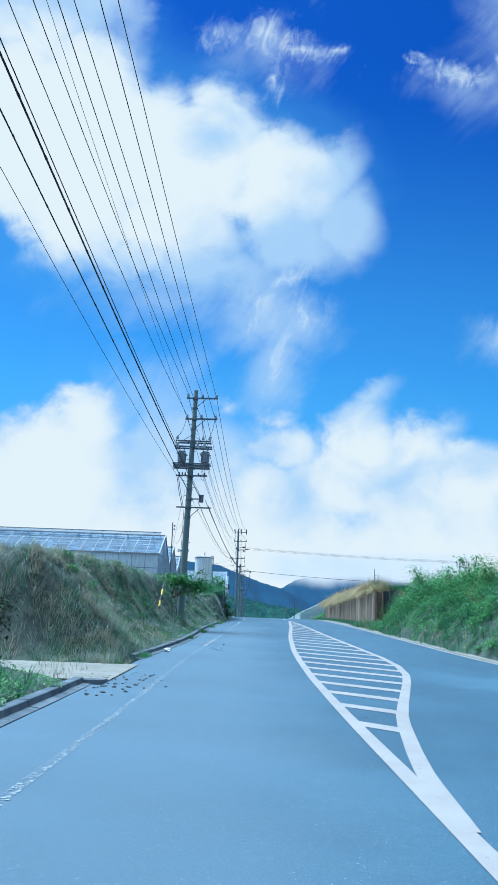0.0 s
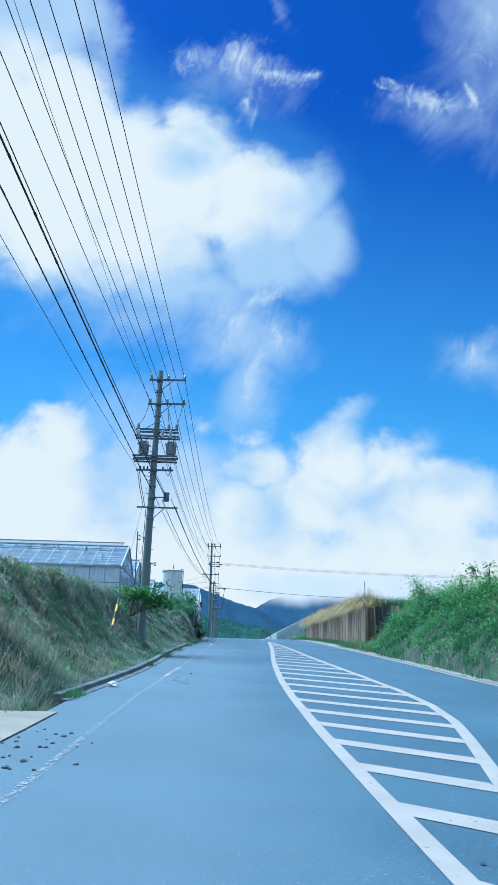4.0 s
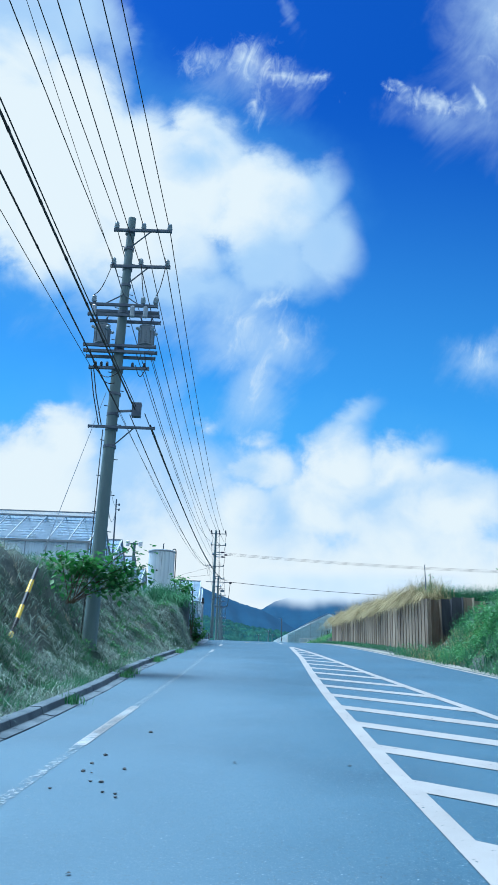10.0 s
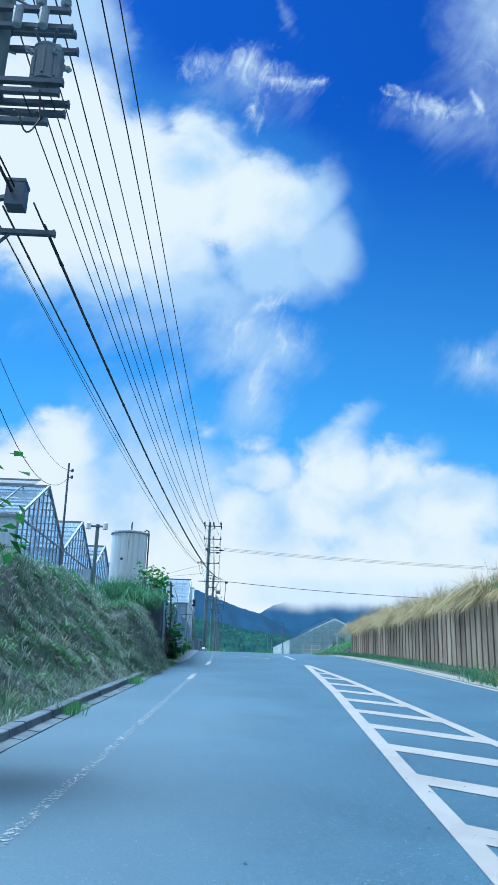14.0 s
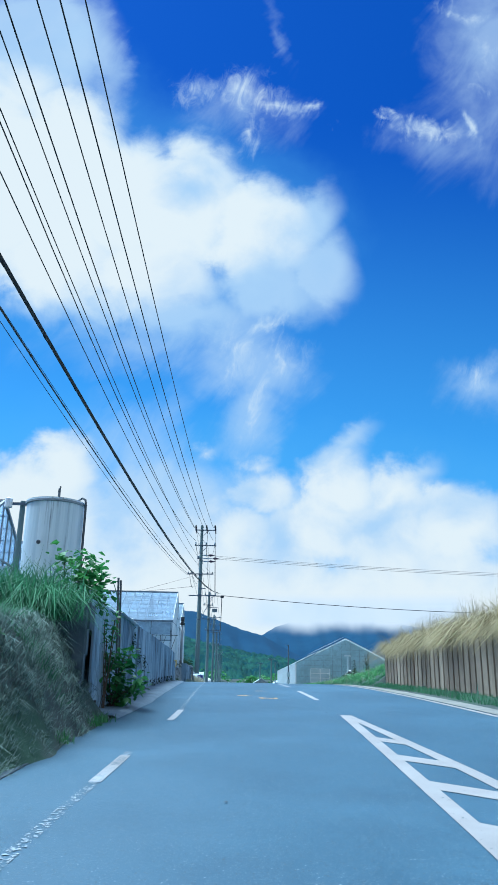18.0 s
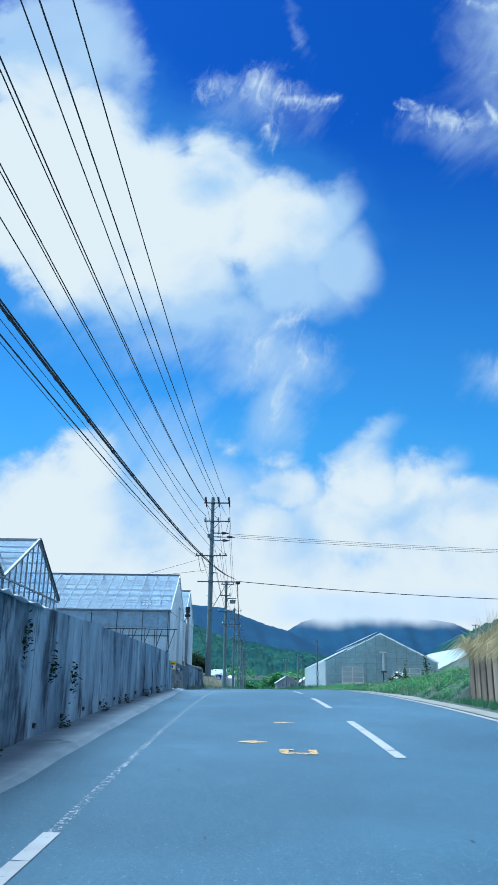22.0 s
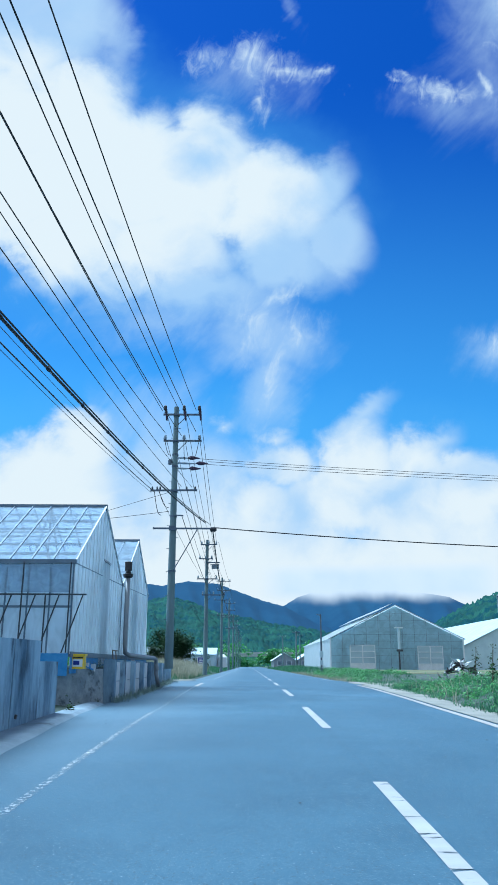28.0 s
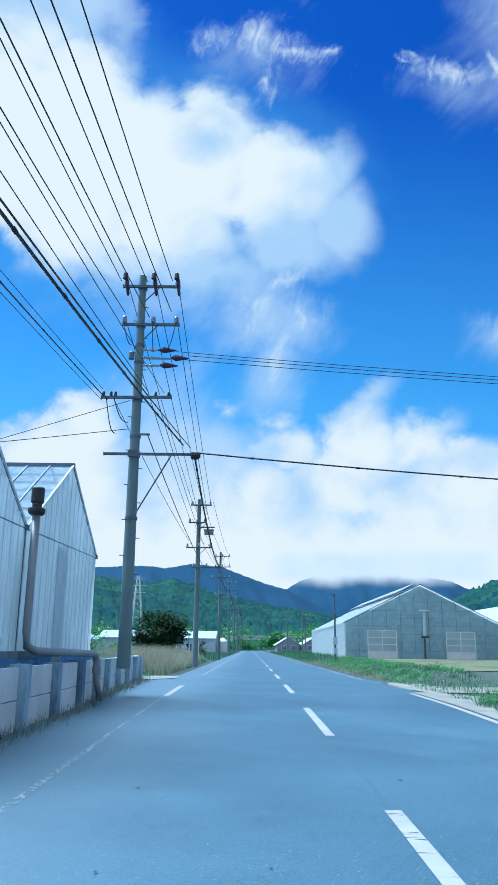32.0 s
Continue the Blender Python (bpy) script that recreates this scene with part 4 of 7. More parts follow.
def pole_at_junction():
    pole = thing("utility_pole", "concrete utility pole with side wires, behind a low retaining wall", "utility pole", group="utility poles")
    x, y = -1.72, 112.75
    shaft(pole, x, y, 2.35, x - 0.01, y, 13.0, 0.17, 0.10)
    for z, a, b in ((12.62, -2.24, -0.66), (11.47, -2.2, -0.64)):
        part("crossarm", crossarm((a, y - 0.15, z), (b, y - 0.15, z)), STEEL, pole)
        part("brace", Shape().beam((x + 0.08, y - 0.12, z - 0.45), (x + 0.5, y - 0.15, z - 0.02), 0.04, 0.02), STEEL, pole)
        for xi in (-2.15, -1.36, -0.72):
            part("insulator", insulator((xi, y - 0.15, z + 0.05)), PORCELAIN, pole)
            if z > 12:
                part("dead_end_clamp", Shape().lathe((xi, y - 0.22, z + 0.18), [(0.02, 0), (0.05, 0.03), (0.045, 0.4), (0.02, 0.46)], 8, axis=(0.1, 0.3, -1)), MAROON, pole)
                part("cap", Shape().lathe((xi - 0.02, y - 0.3, z + 0.12), [(0.02, 0), (0.075, 0.04), (0.06, 0.2), (0.02, 0.24)], 8), CABLE, pole, "black rubber cap")
        band(pole, x, y, z, 0.11)
    for k, (z, dx) in enumerate(((10.75, 0.55), (10.52, 0.9), (10.3, 0.6))):
        part("strain_insulator", Shape().lathe((x + 0.1, y - 0.1, z), [(0.02, 0), (0.05, 0.04), (0.03, 0.09), (0.05, 0.14), (0.03, 0.19), (0.05, 0.24), (0.02, dx - 0.1)], 8, axis=(1, 0.05, -0.02)), PORCELAIN, pole)
        part("dead_end_clamp", Shape().lathe((x + dx - 0.02, y - 0.1, z), [(0.02, 0), (0.09, 0.12), (0.08, 0.22), (0.015, 0.5)], 8, axis=(1, 0.05, -0.02)), MAROON, pole, "maroon insulating sleeve")
    for z in (10.9, 10.4, 9.32, 8.3, 7.77, 6.09):
        band(pole, x, y, z, 0.17 - 0.07 * (z - 2.35) / 10.6)
    part("drum", Shape().lathe((x - 0.2, y - 0.1, 10.45), [(0.03, 0), (0.08, 0.02), (0.08, 0.2), (0.05, 0.24)], 10), STEEL, pole)
    part("crossarm", crossarm((-2.66, y - 0.17, 9.34), (-0.78, y - 0.17, 9.36)), STEEL, pole)
    part("crossarm", crossarm((-2.5, y - 0.17, 7.78), (-0.05, y - 0.17, 7.78), 0.07), STEEL, pole)
    part("brace", Shape().rod((-1.66, y - 0.16, 6.08), (-0.72, y - 0.2, 7.74), 0.02, n=8), STEEL, pole)
    part("collar", Shape().box((-1.86, y - 0.24, 7.7), (-1.58, y - 0.12, 7.88)), STEEL, pole)
    part("bracket", Shape().beam((-1.6, y - 0.16, 8.32), (-1.3, y - 0.3, 8.28), 0.05, 0.05), STEEL, pole)
    knot = part("splice_box", Shape().lathe((-0.2, y - 0.3, 7.72), [(0.05, 0), (0.1, 0.03), (0.1, 0.2), (0.04, 0.26)], 10, axis=(1, 0.1, 0)), CABLE, pole, "black cable joint")
    part("clamp", Shape().box((-0.1, y - 0.26, 7.74), (-0.06, y - 0.16, 7.82)), STEEL, knot)
    for xi in (-2.6, -2.4, -2.28, -1.2, -0.85):
        part("insulator", insulator((xi, y - 0.17, 9.38), s=0.65), DARKSTEEL, pole)
    for k, (a, b, sag) in enumerate((((-1.36, 11.5), (-1.3, 10.6), 0.2), ((-0.72, 11.5), (-1.0, 10.7), 0.3), ((-2.15, 11.5), (-1.9, 10.8), 0.2), ((-2.5, 9.3), (-2.2, 8.3), 0.3), ((-2.3, 9.3), (-1.9, 8.6), 0.2))):
        pts = [(a[0] + (b[0] - a[0]) * t, y - 0.3, a[1] + (b[1] - a[1]) * t - sag * math.sin(math.pi * t)) for t in np.linspace(0, 1, 8)]
        part("lead", Shape().tube(pts, 0.013, 5), CABLE, pole)
    return pole


def plain_pole(x, y, foot, top, label, arms, boxed=False):
    pole = thing("utility_pole", label, "utility pole", group="utility poles")
    shaft(pole, x, y, foot, x, y, top, 0.16, 0.10)
    for z, a, b in arms:
        part("crossarm", crossarm((x + a, y - 0.14, z), (x + b, y - 0.14, z)), STEEL, pole)
        if b - a < 1.9:
            part("brace", Shape().beam((x + 0.06, y - 0.1, z - 0.4), (x + 0.45, y - 0.14, z - 0.02), 0.035, 0.02), STEEL, pole)
        for k in range(3):
            part("insulator", insulator((x + a + 0.06 + (b - a - 0.12) * k / 2, y - 0.14, z + 0.045), s=0.9), PORCELAIN, pole)
        band(pole, x, y, z, 0.125)
    if boxed:
        box = part("switch_box", Shape().box((x + 0.35, y - 0.4, top - 2.05), (x + 0.85, y - 0.1, top - 1.8)), TRANSFORMER, pole, "grey switch box")
        part("lid", Shape().box((x + 0.33, y - 0.42, top - 1.8), (x + 0.87, y - 0.08, top - 1.76)), STEEL, box)
        part("crossarm", crossarm((x, y - 0.2, top - 1.62), (x + 0.9, y - 0.2, top - 1.62)), STEEL, pole)
        part("hanger", Shape().beam((x + 0.6, y - 0.25, top - 1.8), (x + 0.6, y - 0.25, top - 1.62), 0.03, 0.03), STEEL, pole)
    return pole


pole_with_transformers()
pole_at_junction()
plain_pole(-1.55, 136.0, 1.85, 11.0, "concrete utility pole with a switch box beside the grass verge", [(10.65, -0.45, 0.7), (9.65, -0.55, 0.4), (8.25, -0.65, 0.75), (7.15, -0.3, 1.3)], True)
far_pole = plain_pole(-1.45, 166.0, 1.75, 11.6, "distant concrete utility pole in a row along the road", [(11.2, -0.5, 0.9), (10.2, -0.5, 0.9), (9.2, -0.8, 0.9), (7.6, -0.5, 0.8)])
for dx, yy in ((0.05, 197.0), (0.1, 228.0), (0.15, 262.0), (0.2, 300.0), (0.3, 350.0)):
    copy_thing(far_pole, pose(dx, yy - 166.0, 0))
old_pole = plain_pole(-7.5, -6.0, -3.2, 16.1, "tall concrete utility pole at the foot of the rise", [(15.6, -0.6, 2.0), (14.8, -0.6, 2.0), (11.4, -0.7, 1.2)])
side_pole = plain_pole(34.0, 116.4, 1.5, 11.2, "concrete utility pole beyond the field carrying the side wires", [(10.2, -0.8, 0.8)])


def wire(a, b, sag, r, label="black overhead power line", n=16, name="power_line", knots=0):
    a, b = Vector(a), Vector(b)
    pts = [a.lerp(b, t) - Vector((0, 0, 4 * sag * t * (1 - t))) for t in np.linspace(0, 1, n)]
    s = Shape().tube(pts, r, 5)
    for k in range(knots):
        p = a.lerp(b, (k + 0.5) / knots) - Vector((0, 0, 4 * sag * ((k + 0.5) / knots) * (1 - (k + 0.5) / knots)))
        s.lathe(p, [(r * 0.8, -0.06), (r * 1.35, -0.04), (r * 1.35, 0.04), (r * 0.8, 0.06)], 6, axis=(b - a).normalized())
    return tagged(part(name, s, CABLE), label, "overhead wire", "overhead wires")


# High-voltage wires, three on each arm, from pole to pole.
for x0, z0, xi, zi, sag in ((-7.71, 16.2, -3.82, 11.25, 1.6), (-7.04, 15.8, -3.12, 11.2, 0.9), (-5.75, 15.76, -2.42, 11.22, 0.82), (-7.95, 15.41, -3.85, 10.11, 1.5), (-6.8, 15.16, -3.15, 10.07, 1.13), (-5.78, 15.02, -2.44, 10.08, 1.06)):
    wire((x0, -6.15, z0), (xi, 53.84, zi), sag, 0.011)
for xi, zi, xj, zj, sag in ((-3.88, 11.25, -2.3, 12.78, 1.06), (-3.15, 11.27, -1.58, 12.77, 1.06), (-2.42, 11.27, -0.88, 12.81, 1.0), (-3.86, 10.14, -2.14, 11.8, 1.55), (-3.15, 10.15, -1.47, 11.69, 1.46), (-2.46, 10.2, -0.87, 11.86, 1.25)):
    wire((xi, 53.84, zi), (xj, 112.6, zj), sag, 0.0125)
for xi, xj in zip((-2.15, -1.36, -0.72), (-1.95, -1.4, -0.9)):
    wire((xi, 112.6, 12.8), (xj, 135.86, 10.85), 0.15, 0.011)
    wire((xi, 112.6, 11.68), (xj - 0.1, 135.86, 9.85), 0.15, 0.011)
# Low-voltage and telephone cables.
wire((-6.61, -6.2, 14.65), (-3.47, 53.8, 9.03), 0.6, 0.006, "thin black service wire")
wire((-7.8, -6.2, 11.62), (-4.15, 53.7, 6.94), 1.1, 0.008, "thin black service wire")
wire((-6.77, -6.2, 11.72), (-2.92, 53.6, 5.79), 0.78, 0.020, "thick bundled black telephone cable", 40, "telephone_cable", 40)
wire((-6.73, -6.2, 11.86), (-2.9, 53.6, 5.86), 0.74, 0.011, "black suspension strand of the telephone cable", 30, "telephone_cable")
wire((-7.55, -6.2, 11.47), (-3.31, 53.65, 5.73), 0.38, 0.016, "twisted black telephone cable", 40, "telephone_cable", 30)
wire((-2.52, 53.7, 5.42), (-0.4, 112.45, 8.0), 1.09, 0.020, "thick bundled black telephone cable", 40, "telephone_cable", 34)
wire((-2.68, 53.7, 5.72), (-0.2, 112.45, 7.92), 1.17, 0.012, "black suspension strand of the telephone cable", 30, "telephone_cable")
wire((-3.06, 53.75, 5.69), (-2.49, 112.55, 9.26), 0.71, 0.014, "twisted black telephone cable", 30, "telephone_cable", 24)
wire((-4.1, 53.75, 7.13), (-2.62, 112.55, 9.56), 0.68, 0.007, "thin black low-voltage wire")
wire((-3.6, 53.75, 6.31), (-2.64, 112.55, 9.25), 0.76, 0.007, "thin black low-voltage wire")
wire((-3.02, 53.75, 7.36), (-1.4, 112.55, 9.5), 0.97, 0.009, "thin black low-voltage wire")
wire((-2.71, 53.75, 7.46), (-0.98, 112.55, 9.48), 1.1, 0.008, "thin black low-voltage wire")
wire((-2.4, 112.55, 9.45), (-1.9, 135.8, 8.4), 0.2, 0.010, "thin black low-voltage wire")
wire((-1.2, 112.55, 9.45), (-1.2, 135.8, 8.4), 0.2, 0.010, "thin black low-voltage wire")
wire((-0.1, 112.45, 7.75), (-0.3, 135.8, 7.15), 0.55, 0.026, "thick bundled black telephone cable", 20, "telephone_cable", 30)
wire((-1.35, 112.4, 8.28), (-1.2, 135.8, 7.2), 0.25, 0.014, "twisted black telephone cable", 20, "telephone_cable")
for xi, zi, zj in ((-1.9, 10.85, 11.25), (-1.3, 10.85, 11.25), (-0.75, 10.85, 11.25), (-1.9, 9.85, 10.25), (-1.0, 8.45, 9.25)):
    for y0, y1 in ((135.9, 165.9), (165.9, 196.9), (196.9, 227.9), (227.9, 261.9), (261.9, 299.9), (299.9, 349.9)):
        wire((xi, y0, zi if y0 < 140 else zj), (xi + 0.05, y1, zj), 0.25, 0.011, n=8)
for y0, y1 in ((135.8, 165.8), (165.8, 196.8), (196.8, 227.8)):
    wire((-0.4, y0, 7.15 if y0 < 140 else 7.6), (-0.5, y1, 7.6), 0.3, 0.022, "thick bundled black telephone cable", 8, "telephone_cable")
wire((-3.62, 53.9, 4.9), (-6.12, 73.2, 7.0), 1.15, 0.008, "thin black service wire")
wire((-3.6, 53.9, 5.2), (-6.12, 73.2, 7.3), 0.6, 0.006, "thin black service wire")
# Wires that leave to the east and west.
for dz, x0 in ((10.72, -0.7), (10.60, -0.35), (10.5, -0.65)):
    wire((x0, 112.7, dz), (33.5 + x0, 116.2, dz - 0.32), 0.25, 0.010)
wire((0.0, 112.5, 7.8), (34, 116.3, 7.6), 0.5, 0.022, "black telephone cable crossing the field", 24, "telephone_cable", 12)
wire((-1.9, 112.7, 8.5), (-30, 111.5, 6.6), 0.5, 0.010, "thin black service wire")
wire((-1.9, 112.7, 9.3), (-26, 116.0, 3.0), 0.1, 0.009, "thin steel stay wire running to the ground")

# ---- kerb stones of the west gutter ----
kerb = thing("kerb", "dark weathered concrete kerb with a step, along the grass bank", "kerb", kind="structure")
for a, b in ((10.0, 30.8), (37.2, 65.0)):
    for y in np.arange(a, b, 0.6):
        x, x2 = float(kerb_left(y)), float(kerb_left(y + 0.58))
        z, z2 = float(road_z(y)), float(road_z(y + 0.58))
        j = RNG.uniform(-0.004, 0.004)
        prof = [(0.02, -0.1), (0.02, 0.012), (-0.13, 0.03), (-0.15, 0.11), (-0.17, 0.12), (-0.30, 0.12), (-0.32, -0.1)]
        s = Shape()
        for (xx, yy, zz) in ((x, y, z), (x2, y + 0.585, z2)):
            s.v += [(xx + p + j, yy, zz + h + j) for p, h in prof]
        n = len(prof)
        s.f = [(i, i + 1, n + i + 1, n + i) for i in range(n - 1)] + [tuple(range(n)), tuple(reversed(range(n, 2 * n)))]
        part("kerb_stone", s, KERB, kerb)
drain = thing("drain_cover", "grey slotted concrete drain cover at the kerb end", "drain")
for k in range(5):
    part("slab", Shape().box((-3.62 + 0.02 * k, 30.9 + 0.13 * k, -1.95), (-3.05, 31.0 + 0.13 * k, -1.76)), KERB, drain)

# ---- retaining wall with board marks, and its foot ----
wall_west = thing("wall_west", "tall board-marked concrete retaining wall, stained and streaked", "retaining wall", kind="structure")
widths = RNG.choice([0.45, 0.6, 0.62, 0.9, 0.9], 46)
ys = [70.0] + [float(v) for v in 70.0 + np.cumsum(widths) if v < 95.4] + [95.65]


def wall_top(y):
    return float(np.interp(y, [70, 74, 81, 96.7], [2.56, 2.66, 2.76, 2.9]))


core = Shape()
for a, b in zip(ys[:-1], ys[1:]):
    core.add([(wall_x(a) - 0.02, a, 0.0), (wall_x(b) - 0.02, b, 0.0), (wall_x(b) - 0.30, b, 0.0), (wall_x(a) - 0.30, a, 0.0),
              (wall_x(a) - 0.02, a, wall_top(a) - 0.01), (wall_x(b) - 0.02, b, wall_top(b) - 0.01), (wall_x(b) - 0.30, b, wall_top(b) - 0.01), (wall_x(a) - 0.30, a, wall_top(a) - 0.01)],
             [(0, 1, 5, 4), (2, 3, 7, 6), (4, 5, 6, 7), (0, 4, 7, 3), (1, 2, 6, 5)])
part("core", core, KERB, wall_west)
for a, b in zip(ys[:-1], ys[1:]):
    g, out = 0.006, RNG.uniform(-0.006, 0.010)
    xa, xb = float(wall_x(a)) + out, float(wall_x(b)) + out
    part("panel", Shape().add([(xa, a + g, 0.1), (xb, b - g, 0.1), (xb - 0.32, b - g, 0.1), (xa - 0.32, a + g, 0.1), (xa - 0.01, a + g, wall_top(a)), (xb - 0.01, b - g, wall_top(b)), (xb - 0.32, b - g, wall_top(b)), (xa - 0.32, a + g, wall_top(a))],
         [(0, 1, 5, 4), (2, 3, 7, 6), (4, 5, 6, 7), (0, 4, 7, 3), (1, 2, 6, 5)]), BOARDED, wall_west)
for k in range(3):
    a, b = 95.67 + 0.48 * k, 95.67 + 0.48 * (k + 1) - 0.01
    part("panel", Shape().box((-2.62, a, 1.3), (-2.28, b, 2.55)), BOARDED, wall_west)
for k in range(4):
    part("panel", Shape().box((-3.2 + 0.02 * k, 69.0 + 0.18 * k, 0.4), (-2.06, 69.42 + 0.2 * k, 1.15 + 0.42 * k)), KERB, wall_west)
part("end_block", Shape().box((-3.05, 69.35, 0.3), (-2.1, 70.02, 2.35)), KERB, wall_west)
for y in np.arange(71.0, 95, 1.55):
    part("weep_hole", Shape().rod((wall_x(y) - 0.05, y, road_z(y) + 0.22), (wall_x(y) + 0.03, y, road_z(y) + 0.2), 0.035, n=10), BLACK, wall_west)

# ---- low retaining wall of posts and slabs ----
low_wall = thing("wall_low", "low retaining wall of concrete posts and slabs below the greenhouse", "retaining wall", kind="structure")
posts = [101.6, 103.2, 105.15, 107.2, 109.4, 111.7, 113.8, 116.0, 118.3, 120.4, 122.2]
for y in posts:
    x, top = float(retain_x(y)), 2.62 - 0.004 * (y - 101)
    part("post", Shape().box((x - 0.16, y - 0.13, 1.3), (x + 0.12, y + 0.13, top)), BOARDED, low_wall)
for a, b in zip(posts[:-1], posts[1:]):
    for k in range(2):
        xa, xb = float(retain_x(a)), float(retain_x(b))
        z0, z1 = (1.3, 2.08) if k == 0 else (2.095, 2.56)
        part("slab", Shape().add([(xa, a + 0.135, z0), (xb, b - 0.135, z0), (xb - 0.1, b - 0.135, z0), (xa - 0.1, a + 0.135, z0), (xa, a + 0.135, z1), (xb, b - 0.135, z1), (xb - 0.1, b - 0.135, z1), (xa - 0.1, a + 0.135, z1)],
             [(0, 1, 5, 4), (2, 3, 7, 6), (4, 5, 6, 7), (0, 4, 7, 3), (1, 2, 6, 5), (3, 2, 1, 0)]), CONCRETE, low_wall)
rubble = thing("broken_concrete", "cracked broken concrete footing beside the wall end", "concrete block")
s = Shape()
s.add([(-4.6, 99.0, 1.45), (-3.1, 99.9, 1.45), (-2.15, 101.4, 1.45), (-2.4, 101.4, 1.45), (-4.7, 100.2, 1.45), (-4.6, 99.05, 2.32), (-3.1, 99.95, 2.38), (-2.2, 101.4, 2.4), (-2.45, 101.45, 2.4), (-4.7, 100.3, 2.3)],
      [(0, 1, 6, 5), (1, 2, 7, 6), (2, 3, 8, 7), (3, 4, 9, 8), (5, 6, 7, 8, 9), (0, 5, 9, 4)])
part("lump", s, RUBBLE, rubble)
part("crack", Shape().tube([(-3.4, 99.72, 2.36), (-3.32, 99.76, 2.1), (-3.2, 99.84, 1.9), (-3.24, 99.8, 1.75), (-3.05, 99.98, 1.55)], 0.018, 5), TAR, rubble)

# ---- sheet-pile wall on the east side ----
piles = thing("wall_sheet_pile", "rusty brown corrugated steel sheet-pile wall with ragged top", "retaining wall", kind="structure")


def pile(x, y, way, z0, z1, w=0.46, depth=0.12):
    """One trough-shaped pile; way is the heading along the wall."""
    c, s_ = math.cos(way), math.sin(way)
    prof = [(0, 0), (0.035, 0), (0.06, depth), (w - 0.06, depth), (w - 0.035, 0), (w, 0)]
    pts = [(x + c * u - s_ * v, y + s_ * u + c * v) for u, v in prof] + [(x + c * u - s_ * (v - 0.014), y + s_ * u + c * (v - 0.014)) for u, v in reversed(prof)]
    n = len(pts)
    sh = Shape()
    sh.v = [(px, py, z0) for px, py in pts] + [(px, py, z1) for px, py in pts]
    sh.f = [(i, (i + 1) % n, n + (i + 1) % n, n + i) for i in range(n)] + [tuple(range(n, 2 * n))]
    return sh


y = 67.12
along = math.atan2(1, -0.05)
while y < 88.2:
    x = float(pile_x(y))
    top = 2.68 + RNG.uniform(-0.06, 0.06) - 0.0 * y
    part("pile", pile(x, y, along, float(road_z(y)) - 0.25, top), RUST, piles)
    y += 0.46
# South return: most piles take the shade-coloured material.
for k in range(12):
    part("pile", pile(7.93 + 0.46 * k, 67.12, 0.0, 0.2, 2.68 + RNG.uniform(-0.16, 0.05), 0.46, RNG.uniform(0.05, 0.2)), RUST if k in (0, 3, 4, 7) else PILE_DARK, piles)
stake = thing("marker_stake", "thin pale survey stake above the sheet piles", "stake")
part("rod", Shape().rod((7.95, 67.8, 2.5), (7.93, 67.8, 4.1), 0.018, n=6), STEEL, stake)

# ---- glasshouses above the bank ----


